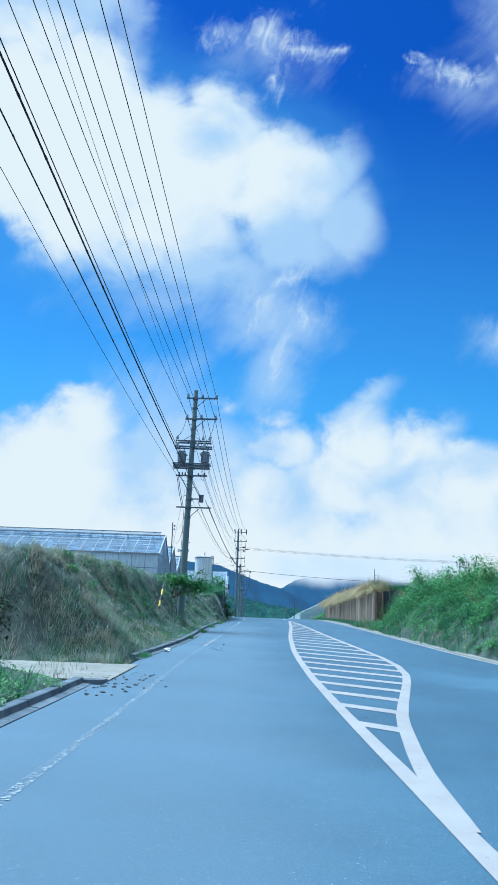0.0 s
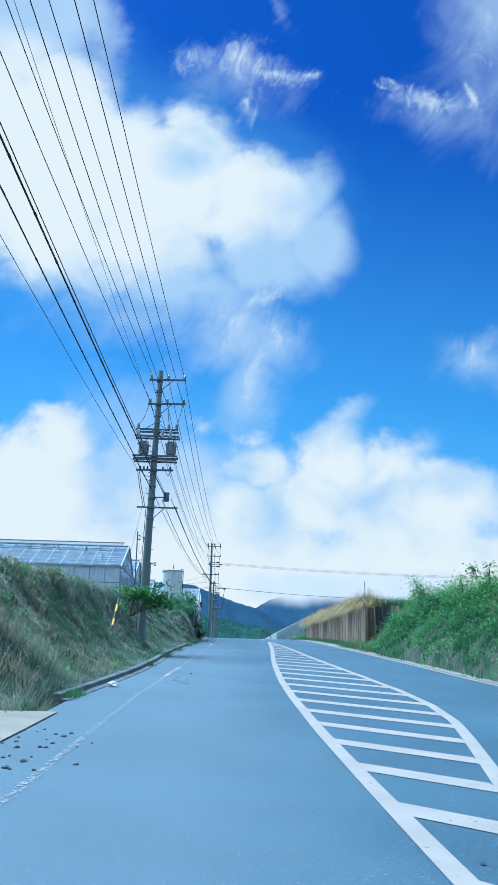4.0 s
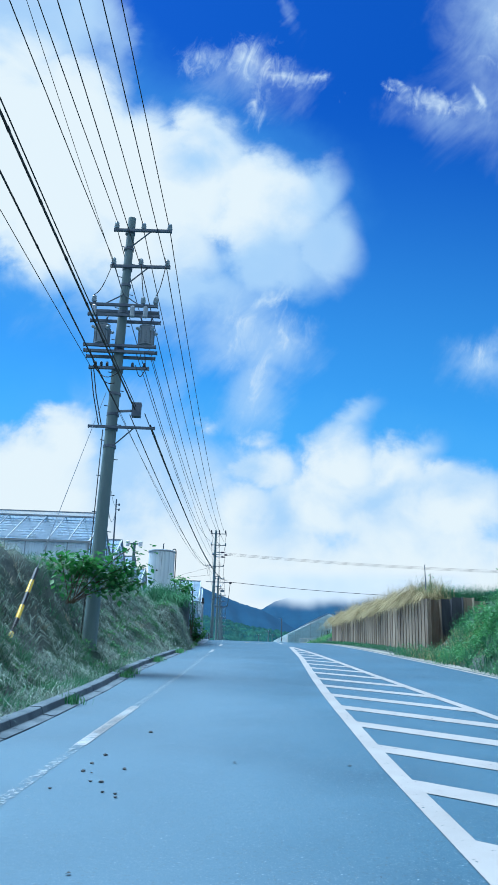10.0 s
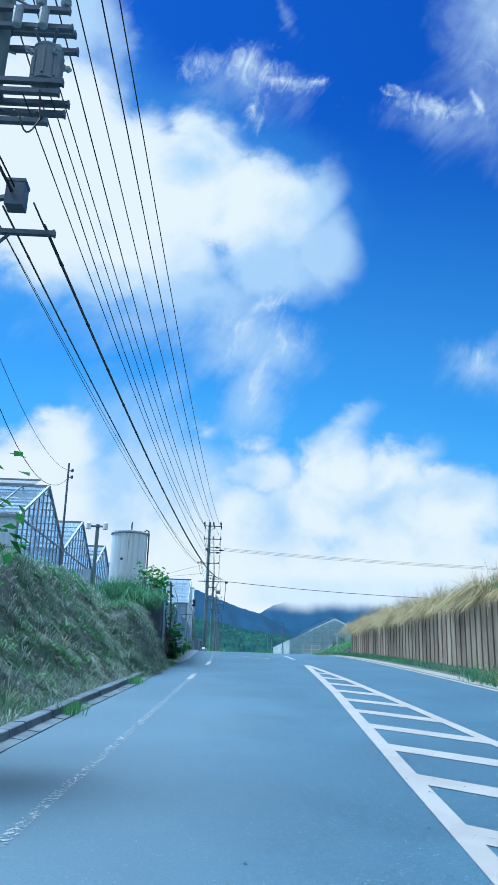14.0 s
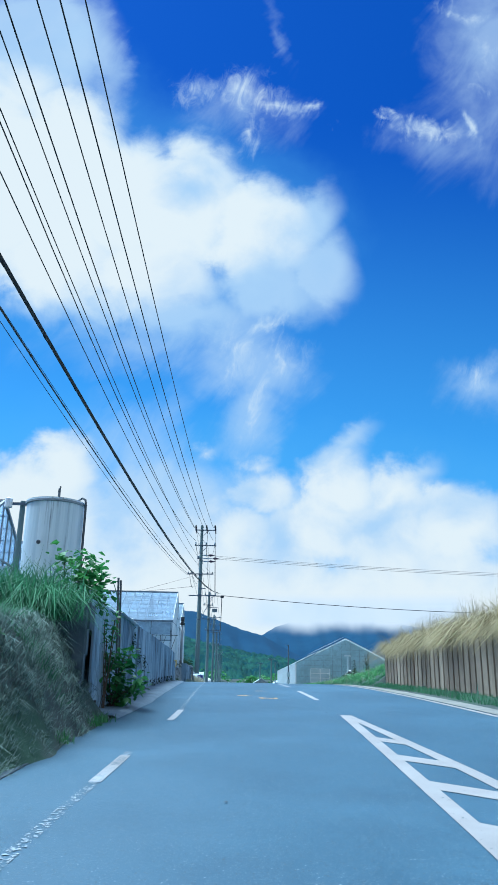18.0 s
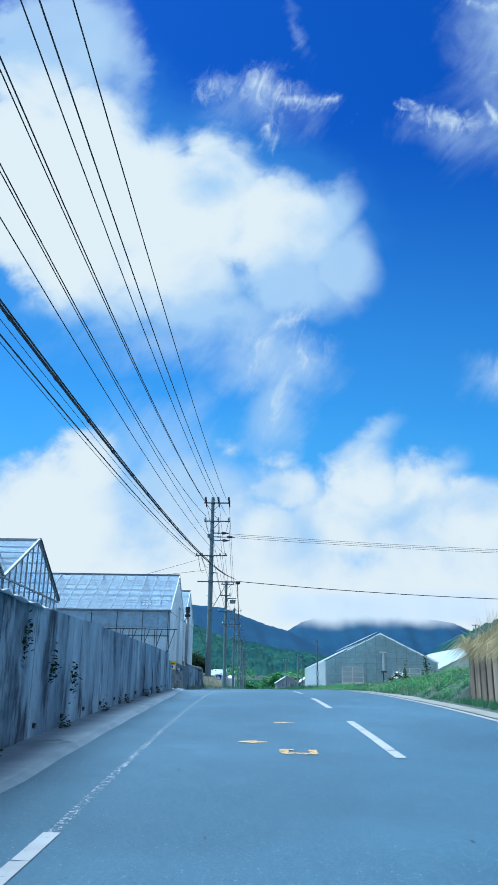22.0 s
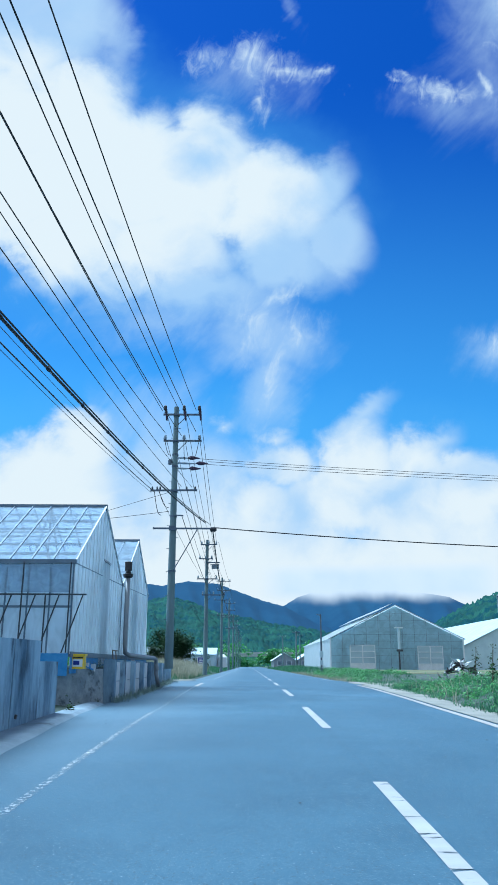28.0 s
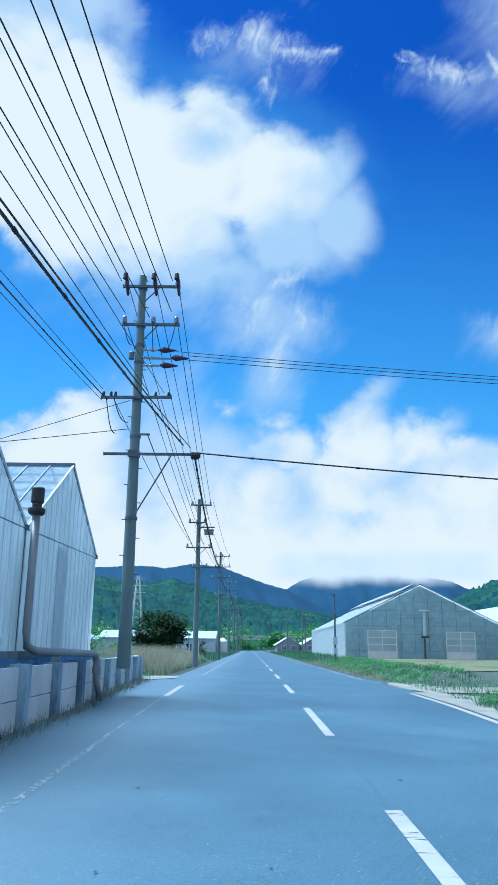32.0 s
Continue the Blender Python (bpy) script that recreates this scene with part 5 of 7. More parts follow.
def span(house, x_end, x_far, y0, y1, base, eave, ridge, bay, pane, bar, gable_pane, ridge_vent=False, gable_step=0.55, eave1=None, side_pane=None, thin=0.045, gable_bar=None, rafter=0.05, bars=4):
    """One greenhouse span: the ridge runs away from the road, the gable faces it."""
    eave1 = eave if eave1 is None else eave1
    ym = (y0 + y1) / 2
    n = max(1, int(round((x_end - x_far) / bay)))
    xs = [x_end + (x_far - x_end) * i / n for i in range(n + 1)]
    for i in range(n):
        a, b = xs[i] - 0.02, xs[i + 1] + 0.02
        part("pane", Shape().slab((b, y0, eave), (a, y0, eave), (a, ym, ridge), (b, ym, ridge), 0.008), pane, house)
        part("pane", Shape().slab((b, ym, ridge), (a, ym, ridge), (a, y1, eave1), (b, y1, eave1), 0.008), pane, house)
        part("pane", Shape().slab((b, y0, base), (a, y0, base), (a, y0, eave - 0.05), (b, y0, eave - 0.05), 0.008), side_pane or gable_pane, house)
    for x in xs:
        rib = Shape().beam((x, y0 - 0.02, eave), (x, ym, ridge + 0.02), rafter, rafter).beam((x, y1 + 0.02, eave1), (x, ym, ridge + 0.02), rafter, rafter)
        part("rafter", rib, bar, house)
        part("post", Shape().beam((x, y0 - 0.03, base), (x, y0 - 0.03, eave), rafter, rafter), bar, house)
    for k in range(1, bars + 1):
        f = k / (bars + 1)
        part("purlin", Shape().beam((x_end, y0 + (ym - y0) * f, eave + (ridge - eave) * f - 0.04), (x_far, y0 + (ym - y0) * f, eave + (ridge - eave) * f - 0.04), 0.04, 0.04), bar, house)
        part("purlin", Shape().beam((x_end, y1 + (ym - y1) * f, eave1 + (ridge - eave1) * f - 0.04), (x_far, y1 + (ym - y1) * f, eave1 + (ridge - eave1) * f - 0.04), 0.04, 0.04), bar, house)
    part("ridge_beam", Shape().beam((x_end + 0.05, ym, ridge + 0.03), (x_far, ym, ridge + 0.03), 0.09, 0.08), bar, house)
    for yy, zz in ((y0, eave), (y1, eave1)):
        part("gutter", Shape().beam((x_end + 0.05, yy, zz - 0.02), (x_far, yy, zz - 0.02), 0.12, 0.10), bar, house)
    part("rail", Shape().beam((x_end, y0 - 0.04, (base + eave) / 2), (x_far, y0 - 0.04, (base + eave) / 2), 0.04, 0.05), bar, house)
    # Inner trusses.
    for i in range(3, n, 4):
        x = xs[i]
        truss = Shape().beam((x, y0, eave), (x, y1, eave1), 0.06, 0.05)
        for f in (0.25, 0.5, 0.75):
            truss.beam((x, y0 + (y1 - y0) * f, eave), (x, ym, ridge), 0.04, 0.04)
        part("truss", truss, bar, house)
    # Gable end: sheets between uprights.
    m = int(round((y1 - y0) / gable_step))
    for i in range(m):
        a, b = y0 + (y1 - y0) * i / m, y0 + (y1 - y0) * (i + 1) / m
        za, zb = (np.interp(v, [y0, ym, y1], [eave, ridge, eave1]) for v in (a, b))
        part("pane", Shape().slab((x_end, a + thin / 4, base), (x_end, b - thin / 4, base), (x_end, b - thin / 4, zb - 0.03), (x_end, a + thin / 4, za - 0.03), 0.008), gable_pane, house)
        part("upright", Shape().beam((x_end + 0.02, a, base), (x_end + 0.02, a, float(za)), thin, thin * 0.8), gable_bar or bar, house)
    w = 0.03 if gable_bar else 0.08
    verge = Shape().beam((x_end + 0.03, y0, eave), (x_end + 0.03, ym, ridge + 0.03), w, w).beam((x_end + 0.03, y1, eave1), (x_end + 0.03, ym, ridge + 0.03), w, w)
    part("barge_board", verge, gable_bar or bar, house)
    part("sill", Shape().beam((x_end + 0.03, y0, base), (x_end + 0.03, y1, base), 0.08, 0.12), bar, house)
    part("rail", Shape().beam((x_end + 0.03, y0, eave - 0.05), (x_end + 0.03, y1, eave1 - 0.05), min(0.05, thin * 1.2), 0.05 if thin > 0.03 else 0.02), bar, house)
    if ridge_vent:
        vent = part("ridge_vent", Shape().slab((x_far, ym - 0.75, ridge - 0.12), (x_end - 0.3, ym - 0.75, ridge - 0.12), (x_end - 0.3, ym, ridge + 0.22), (x_far, ym, ridge + 0.22), 0.012), pane, house)
        part("vent_frame", Shape().beam((x_end - 0.3, ym - 0.75, ridge - 0.1), (x_far, ym - 0.75, ridge - 0.1), 0.06, 0.06).beam((x_end - 0.3, ym, ridge + 0.24), (x_far, ym, ridge + 0.24), 0.06, 0.06), bar, vent)


for k, (a, b) in enumerate(((68.6, 75.3), (75.4, 82.0), (82.1, 88.7), (88.8, 95.4))):
    house = thing("greenhouse", "old glass greenhouse with a weathered metal frame above the bank", "greenhouse", group="glass greenhouses")
    span(house, -6.5, -24.5, a, b, 2.75, 4.7, 6.35, 0.9 if k == 0 else 1.5, GLASS, GREYFRAME, GLASS, ridge_vent=k == 0, bars=8 if k == 0 else 5, rafter=0.04, side_pane=FILM if k == 0 else None)
    if k == 3:
        part("dark_edge", Shape().beam((-6.44, 92.1, 6.42), (-6.44, 95.42, 4.72), 0.07, 0.07), DARKFRAME, house)
for k, (a, b, e0, r, e1) in enumerate(((100.0, 107.0, 4.84, 6.82, 5.0), (107.05, 113.6, 5.0, 6.9, 5.2))):
    house = thing("greenhouse", "plastic-film greenhouse with steep gables, creased milky sheeting", "greenhouse", group="film greenhouses")
    span(house, -2.75, -26.0, a, b, 2.72, e0, r, 0.52, FILM_ROOF, ROOFBAR, FILM, gable_step=0.42, eave1=e1, side_pane=FILM_SIDE, thin=0.012, gable_bar=FRAME, rafter=0.032, bars=6)
    part("skirt", Shape().slab((-2.7, a, 2.3), (-2.7, b, 2.3), (-2.72, b, 2.74), (-2.72, a, 2.74), 0.012), BLUE, house, "blue sheet skirt")
    if k == 0:
        part("skirt", Shape().slab((-26, 99.95, 2.25), (-2.75, 99.95, 2.25), (-2.75, 99.95, 2.74), (-26, 99.95, 2.74), 0.012), BLUE, house, "blue sheet skirt")
        part("door", Shape().slab((-2.7, 103.4, 2.5), (-2.7, 104.4, 2.5), (-2.7, 104.4, 5.3), (-2.7, 103.4, 5.3), 0.006), FILM, house)
        part("door_rail", Shape().beam((-2.68, 103.4, 5.3), (-2.68, 104.4, 5.3), 0.04, 0.05), GREYFRAME, house)
        for i in range(18):
            x = -2.9 - (0.55 * i if i < 6 else 3.3 + 1.1 * (i - 6))
            part("post", Shape().beam((x + 0.1, 99.9, 2.75), (x + 0.1, 99.9, 4.05 if i % 2 else 4.8), 0.028, 0.028), DARKFRAME, house)
            part("diagonal_brace", Shape().beam((x, 99.9, 2.75), (x + 0.42, 99.9, 4.05), 0.026, 0.026), DARKFRAME, house)
        part("rail", Shape().beam((-2.4, 99.88, 4.05), (-26, 99.88, 4.05), 0.035, 0.035), DARKFRAME, house)
        part("window_band", Shape().slab((-26, 99.93, 4.1), (-2.8, 99.93, 4.1), (-2.8, 99.93, 4.75), (-26, 99.93, 4.75), 0.01), FILM_ROOF, house)
    else:
        part("door", Shape().slab((-2.7, 109.4, 2.5), (-2.7, 110.3, 2.5), (-2.7, 110.3, 4.9), (-2.7, 109.4, 4.9), 0.006), FILM, house)
pipe = thing("drain_pipe", "grey rain pipe with a black hopper, elbowed over the low wall", "drain pipe")
part("hopper", Shape().lathe((-2.56, 107.0, 5.2), [(0.12, 0), (0.16, 0.05), (0.16, 0.12), (0.09, 0.14), (0.09, 0.2)], 14), BLACK, pipe, "black hopper")
part("cowl", Shape().lathe((-2.56, 107.0, 5.42), [(0.1, 0), (0.12, 0.02), (0.12, 0.28), (0.1, 0.3)], 14), BLACK, pipe, "black cowl")
part("down_pipe", Shape().tube([(-2.56, 107.0, 5.25), (-2.56, 107.0, 3.1), (-2.55, 107.05, 2.86), (-2.45, 107.3, 2.78), (-2.3, 108.2, 2.76), (-2.0, 110.1, 2.72), (-1.95, 110.3, 2.68), (-1.93, 110.36, 2.5), (-1.93, 110.4, 2.2), (-1.85, 110.55, 1.75)], 0.075, 10), PIPE, pipe, soft=True)
part("coupling", Shape().lathe((-1.93, 110.39, 2.3), [(0.08, 0), (0.095, 0.01), (0.095, 0.14), (0.08, 0.15)], 12), PIPE, pipe)

# ---- water tank, service pole, ladder ----
tank = thing("water_tank", "pale streaked cylindrical water tank with rust stains", "water tank")
part("body", Shape().lathe((-3.7, 73.3, 2.4), [(0.64, 0), (0.64, 2.6), (0.66, 2.61), (0.66, 2.67), (0.62, 2.68), (0.1, 2.76)], 32), TANK, tank)
part("rim", Shape().lathe((-3.7, 73.3, 4.98), [(0.65, 0), (0.675, 0.01), (0.675, 0.05), (0.65, 0.06)], 32), GREYFRAME, tank, "rusty dark rim")
part("vent_pipe", Shape().tube([(-3.65, 73.3, 5.05), (-3.65, 73.3, 5.42), (-3.63, 73.3, 5.47)], 0.03), DARKSTEEL, tank)
part("overflow_pipe", Shape().tube([(-3.0, 73.2, 2.6), (-3.0, 73.2, 5.02), (-3.02, 73.2, 5.14), (-3.1, 73.2, 5.18), (-3.18, 73.2, 5.12)], 0.028), DARKSTEEL, tank)
part("valve", Shape().lathe((-3.85, 72.66, 4.05), [(0.03, 0), (0.05, 0.02), (0.02, 0.1)], 8, axis=(0, -1, 0)), DARKSTEEL, tank)
part("stand", Shape().box((-4.4, 72.5, 2.2), (-3.0, 74.0, 2.45)), CONCRETE, tank)
post = thing("service_post", "slim steel post with lamps above the greenhouse corner", "post")
part("shaft", Shape().rod((-6.1, 73.3, 2.7), (-6.15, 73.3, 7.6), 0.045, 0.035, 10), STEEL, post)
for z in (7.3, 7.05):
    part("bracket", Shape().beam((-6.15, 73.3, z), (-5.98, 73.2, z), 0.03, 0.03), STEEL, post)
    part("lamp", Shape().lathe((-5.98, 73.2, z - 0.06), [(0.03, 0), (0.05, 0.03), (0.05, 0.1), (0.02, 0.13)], 8), STEEL, post)
meter = thing("meter_post", "grey post with two white floodlights and a meter box", "post")
part("shaft", Shape().rod((-5.6, 77.5, 2.7), (-5.6, 77.5, 6.1), 0.085, 0.075, 14), POLE, meter)
part("arm", Shape().beam((-6.0, 77.4, 6.0), (-5.2, 77.4, 6.0), 0.07, 0.07), STEEL, meter)
for x in (-5.95, -5.25):
    part("floodlight", Shape().lathe((x, 77.3, 5.85), [(0.05, 0), (0.11, 0.02), (0.11, 0.26), (0.05, 0.3)], 12), FRAME, meter, "white floodlight")
part("meter_box", Shape().box((-6.0, 77.2, 3.6), (-5.7, 77.45, 4.2)), SIDING, meter, "beige meter box")
part("meter_box", Shape().box((-6.1, 77.2, 2.9), (-5.75, 77.45, 3.5)), SIDING, meter)
ladder = thing("ladder", "dark metal ladder leaning on the concrete wall", "ladder")
for dy in (-0.2, 0.2):
    part("rail", Shape().beam((-1.98, 73.1 + dy, 0.75), (-2.1, 73.1 + dy, 3.35), 0.05, 0.04), DARKSTEEL, ladder)
for k in range(8):
    z = 0.95 + 0.3 * k
    part("rung", Shape().rod((-1.99 - 0.046 * (z - 0.75), 72.9, z), (-1.99 - 0.046 * (z - 0.75), 73.3, z), 0.016, n=6), DARKSTEEL, ladder)


def draped(name, label, x0, x1, y0, y1, z, fall, material, seed):
    """A crumpled sheet lying over an edge."""
    s, n, m = Shape(), 10, 16
    for i in range(n + 1):
        for j in range(m + 1):
            x, yy = x0 + (x1 - x0) * i / n, y0 + (y1 - y0) * j / m
            w = 0.05 * noise.noise(Vector((x * 5 + seed, yy * 3, seed))) + 0.03 * noise.noise(Vector((x * 12, yy * 9, seed)))
            s.v.append((x, yy, z + w - fall * max(0.0, (x - (x0 + x1) / 2)) * 2))
    s.f = [(i * (m + 1) + j, (i + 1) * (m + 1) + j, (i + 1) * (m + 1) + j + 1, i * (m + 1) + j + 1) for i in range(n) for j in range(m)]
    ob = tagged(part(name, s, material, soft=True), label, "sheet")
    ob.modifiers.new("thick", "SOLIDIFY").thickness = 0.01
    return ob


draped("tarpaulin", "crumpled white plastic sheet over the wall top", -2.75, -2.0, 73.6, 77.2, 2.74, 0.1, WHITE, 3)
draped("tarpaulin", "blue plastic sheet behind the wall top", -3.3, -2.6, 73.2, 76.0, 2.80, 0.0, BLUE, 5)

# ---- clutter at the yard entrance ----
crate = thing("crate", "yellow plastic crate with a white and navy label", "crate")
part("body", Shape().box((-2.72, 100.2, 2.40), (-2.43, 100.45, 2.71)), YELLOW, crate)
part("lip", Shape().box((-2.74, 100.18, 2.68), (-2.41, 100.47, 2.73)), YELLOW, crate)
part("print", Shape().box((-2.69, 100.193, 2.45), (-2.46, 100.2, 2.61)), WHITE, crate, "white label")
part("print", Shape().box((-2.67, 100.186, 2.49), (-2.53, 100.193, 2.58)), NAVY, crate, "navy label block")
part("print", Shape().box((-2.69, 100.19, 2.63), (-2.46, 100.2, 2.66)), BLACK, crate, "dark stripe")
bag = draped("sack", "dark purple sack lying on the concrete", -4.2, -3.6, 99.9, 100.5, 2.42, 0.2, NAVY, 8)
lid_blue = draped("tarpaulin", "small blue sheet over a heap", -2.75, -2.35, 100.9, 101.5, 2.5, 0.3, BLUE, 9)
for i in range(4):
    blk = thing("block", "small grey concrete block on the footing", "block", group="loose blocks")
    part("block_body", Shape().box((-2.85 + 0.14 * i, 100.75 + 0.1 * i, 2.34), (-2.76 + 0.14 * i, 100.9 + 0.1 * i, 2.54 - 0.03 * (i % 2))), CONCRETE, blk)
rack = thing("metal_rack", "small rusty metal rack by the greenhouse", "rack")
for dx, dy in ((0, 0), (0.0, 0.55), (-0.3, 0), (-0.3, 0.55)):
    part("leg", Shape().rod((-2.45 + dx, 104.4 + dy, 2.42), (-2.5 + dx, 104.4 + dy, 2.9), 0.015, n=6), RUST, rack)
for z in (2.6, 2.88):
    part("shelf_bar", Shape().beam((-2.46, 104.38, z), (-2.46, 104.97, z), 0.03, 0.03).beam((-2.78, 104.38, z), (-2.78, 104.97, z), 0.03, 0.03), RUST, rack)
stay = thing("stay_guard", "leaning yellow and black guard tube on a pole stay", "stay guard")
a, b = Vector((-4.17, 48.95, -0.12)), Vector((-4.09, 50.17, 1.35))
for k in range(6):
    part("band", Shape().rod(a.lerp(b, k / 6), a.lerp(b, (k + 1) / 6), 0.042, n=10), YELLOW if k % 2 == 0 else BLACK, stay)
part("stay_wire", Shape().rod(a, (-3.72, 53.85, 6.3), 0.007, n=5), STEEL, stay)
lump = bmesh.new()
bmesh.ops.create_icosphere(lump, subdivisions=3, radius=0.1)
for v in lump.verts:
    v.co *= 1.0 + 0.9 * noise.noise(v.co * 14) + 0.3 * noise.noise(v.co * 40)
    v.co.z *= 0.62
bag_mesh = bpy.data.meshes.new("plastic_bag")
lump.to_mesh(bag_mesh)
lump.free()
litter = part("plastic_bag", bag_mesh, WHITE)
litter.matrix_basis = pose(-2.78, 40.25, float(road_z(40.25)) + 0.05)
tagged(litter, "crumpled white plastic bag on the gutter", "bag")


def stone_mesh(seed, size):
    rg = np.random.default_rng(seed)
    bm = bmesh.new()
    bmesh.ops.create_icosphere(bm, subdivisions=1, radius=size)
    for v in bm.verts:
        v.co *= rg.uniform(0.7, 1.2)
        v.co.z *= 0.55
    me = bpy.data.meshes.new("stone")
    bm.to_mesh(me)
    bm.free()
    me.materials.append(ROCK)
    return me


STONES = [stone_mesh(k, s) for k, s in enumerate((0.016, 0.024, 0.034, 0.048))]
for k in range(96):
    x, y = RNG.normal(-3.1, 0.42), RNG.uniform(29.0, 33.5)
    if k > 84:
        x, y = RNG.uniform(-1.75, -0.95), RNG.uniform(41.3, 44.6)
    ob = new("stone", STONES[k % 4] if k < 85 else STONES[k % 2])
    ob.matrix_basis = pose(x, y, float(road_z(y)) + 0.008, 0, 0, RNG.uniform(0, 360))
    tagged(ob, "loose dark stone on the road edge", "stone", "loose stones")
bits = Shape()
for k in range(150):
    y = RNG.uniform(18, 112)
    x = RNG.uniform(float(edge_left(y)) - 0.7, float(edge_right(y)) - 0.2)
    z, r, a = float(road_z(y)) + 0.008, RNG.uniform(0.008, 0.03), RNG.uniform(0, 6)
    bits.add([(x + r * math.cos(a + t) * f, y + r * math.sin(a + t), z + 0.006 * (i % 2)) for i, (t, f) in enumerate(((0, 1), (1.3, 0.4), (3.1, 1), (4.6, 0.5)))], [(0, 1, 2, 3)])
tagged(part("leaf_litter", bits, ROCK), "dry leaf bits and grit on the asphalt", "litter", kind="stuff")
heap = thing("scrap_heap", "heap of crumpled black and white plastic scrap in the weeds", "scrap heap")
for k in range(60):
    c = Vector((8.75 + RNG.normal(0, 0.36), 110.0 + RNG.normal(0, 0.4), 2.12))
    c.z += max(0.0, 0.7 - 0.75 * abs(c.x - 8.75) - 0.4 * abs(c.y - 110)) * RNG.uniform(0.4, 1.0)
    s = Shape()
    pts = [c + Vector((RNG.normal(0, 0.09), RNG.normal(0, 0.09), RNG.normal(0, 0.07))) for _ in range(5)]
    s.add(pts, [(0, 1, 2), (0, 2, 3), (0, 3, 4), (1, 3, 2), (0, 4, 1)])
    part("scrap", s, WHITE if k % 5 < 2 else (BLACK if k % 5 < 4 else PIPE), heap)

# ---- the big shed with translucent gable, and buildings beyond ----


def gable_z(x, x0, xm, x1, eave, ridge):
    return float(np.interp(x, [x0, xm, x1], [eave, ridge, eave]))


shed = thing("greenhouse_shed", "large grey-green sheeted shed with a shallow gable and two panelled doors", "shed")
X0, XM, X1, YS, YE, ZB, ZE, ZR = 9.65, 16.3, 23.0, 161.5, 196.0, 2.1, 5.1, 8.37
rows_z = [ZB, 2.75, 3.45, 4.15, 4.85, 5.5, 6.15, 6.9, 7.6, ZR]
cols = [X0 + (X1 - X0) * i / 11 for i in range(12)]
for i in range(11):
    for j in range(9):
        a, b = cols[i] + 0.02, cols[i + 1] - 0.02
        z0, z1 = rows_z[j] + 0.012, rows_z[j + 1] - 0.012
        xs = [v for v in np.linspace(a, b, 13) if gable_z(v, X0, XM, X1, ZE, ZR) - 0.06 > z0]
        if len(xs) < 2:
            continue
        pts = [(xs[0], YS, z0), (xs[-1], YS, z0)] + [(v, YS, min(z1, gable_z(v, X0, XM, X1, ZE, ZR) - 0.06)) for v in reversed(xs)]
        front = [(p[0], p[1] - 0.012, p[2]) for p in pts]
        n = len(pts)
        part("panel", Shape().add(pts + front, [tuple(range(n)), tuple(range(2 * n - 1, n - 1, -1))] + [(k, (k + 1) % n, n + (k + 1) % n, n + k) for k in range(n)]), PANEL, shed)
for x in cols:
    part("upright", Shape().beam((x, YS + 0.04, ZB), (x, YS + 0.04, gable_z(x, X0, XM, X1, ZE, ZR)), 0.05, 0.05), GREYFRAME, shed)
for z in rows_z[1:-1]:
    half = (ZR - max(z, ZE)) / (ZR - ZE) * (XM - X0)
    part("girt", Shape().beam((XM - half, YS + 0.05, z), (XM + half, YS + 0.05, z), 0.03, 0.04), GREYFRAME, shed)
for xa, xb, zt in ((11.62, 14.1, 4.45), (18.4, 20.88, 4.38)):
    door = part("door", Shape().beam((xa, YS - 0.05, ZB), (xa, YS - 0.05, zt), 0.08, 0.06).beam((xb, YS - 0.05, ZB), (xb, YS - 0.05, zt), 0.08, 0.06).beam((xa, YS - 0.05, zt), (xb, YS - 0.05, zt), 0.08, 0.06), FRAME, shed, "white framed double door")
    for i in range(2):
        for j in range(4):
            w, h = (xb - xa) / 2, (zt - ZB) / 4
            part("pane", Shape().box((xa + i * w + 0.05, YS - 0.045, ZB + j * h + 0.04), (xa + (i + 1) * w - 0.05, YS - 0.025, ZB + (j + 1) * h - 0.04)), FRAME if j == 0 else ROOF, door)
    bars = Shape().beam(((xa + xb) / 2, YS - 0.06, ZB), ((xa + xb) / 2, YS - 0.06, zt), 0.1, 0.05)
    for j in range(4):
        bars.beam((xa, YS - 0.06, ZB + j * (zt - ZB) / 4), (xb, YS - 0.06, ZB + j * (zt - ZB) / 4), 0.05, 0.07)
    part("sash_bar", bars, FRAME, door)
part("flue", Shape().rod((16.52, YS - 0.25, 4.0), (16.52, YS - 0.25, 6.1), 0.14, n=12), SIDING, shed, "pale flue pipe")
part("flue_hood", Shape().box((16.1, YS - 0.5, 6.1), (16.95, YS - 0.05, 6.22)), FRAME, shed)
part("flue_box", Shape().box((16.25, YS - 0.4, 3.85), (16.85, YS - 0.08, 4.05)), DARKSTEEL, shed)
part("flue_post", Shape().beam((16.5, YS - 0.2, ZB), (16.5, YS - 0.2, 3.9), 0.14, 0.14), DARKSTEEL, shed)
for k, (xa, xb) in enumerate(((X0 - 0.15, XM), (XM, X1 + 0.15))):
    za, zb = (ZE - 0.05, ZR) if k == 0 else (ZR, ZE - 0.05)
    for y0 in np.arange(YS - 0.15, YE, 2.3):
        part("roof_sheet", Shape().slab((xa, y0, za), (xb, y0, zb), (xb, y0 + 2.28, zb), (xa, y0 + 2.28, za), 0.03), FILM, shed)
part("barge_board", Shape().beam((X0 - 0.2, YS - 0.2, ZE - 0.05), (XM, YS - 0.2, ZR + 0.06), 0.07, 0.08).beam((X1 + 0.2, YS - 0.2, ZE - 0.05), (XM, YS - 0.2, ZR + 0.06), 0.07, 0.08), GREYFRAME, shed)
part("ridge_vent", Shape().slab((XM - 1.7, YS + 1, ZR - 0.55), (XM - 0.1, YS + 1, ZR + 0.25), (XM - 0.1, YE, ZR + 0.25), (XM - 1.7, YE, ZR - 0.55), 0.05), GREYFRAME, shed)
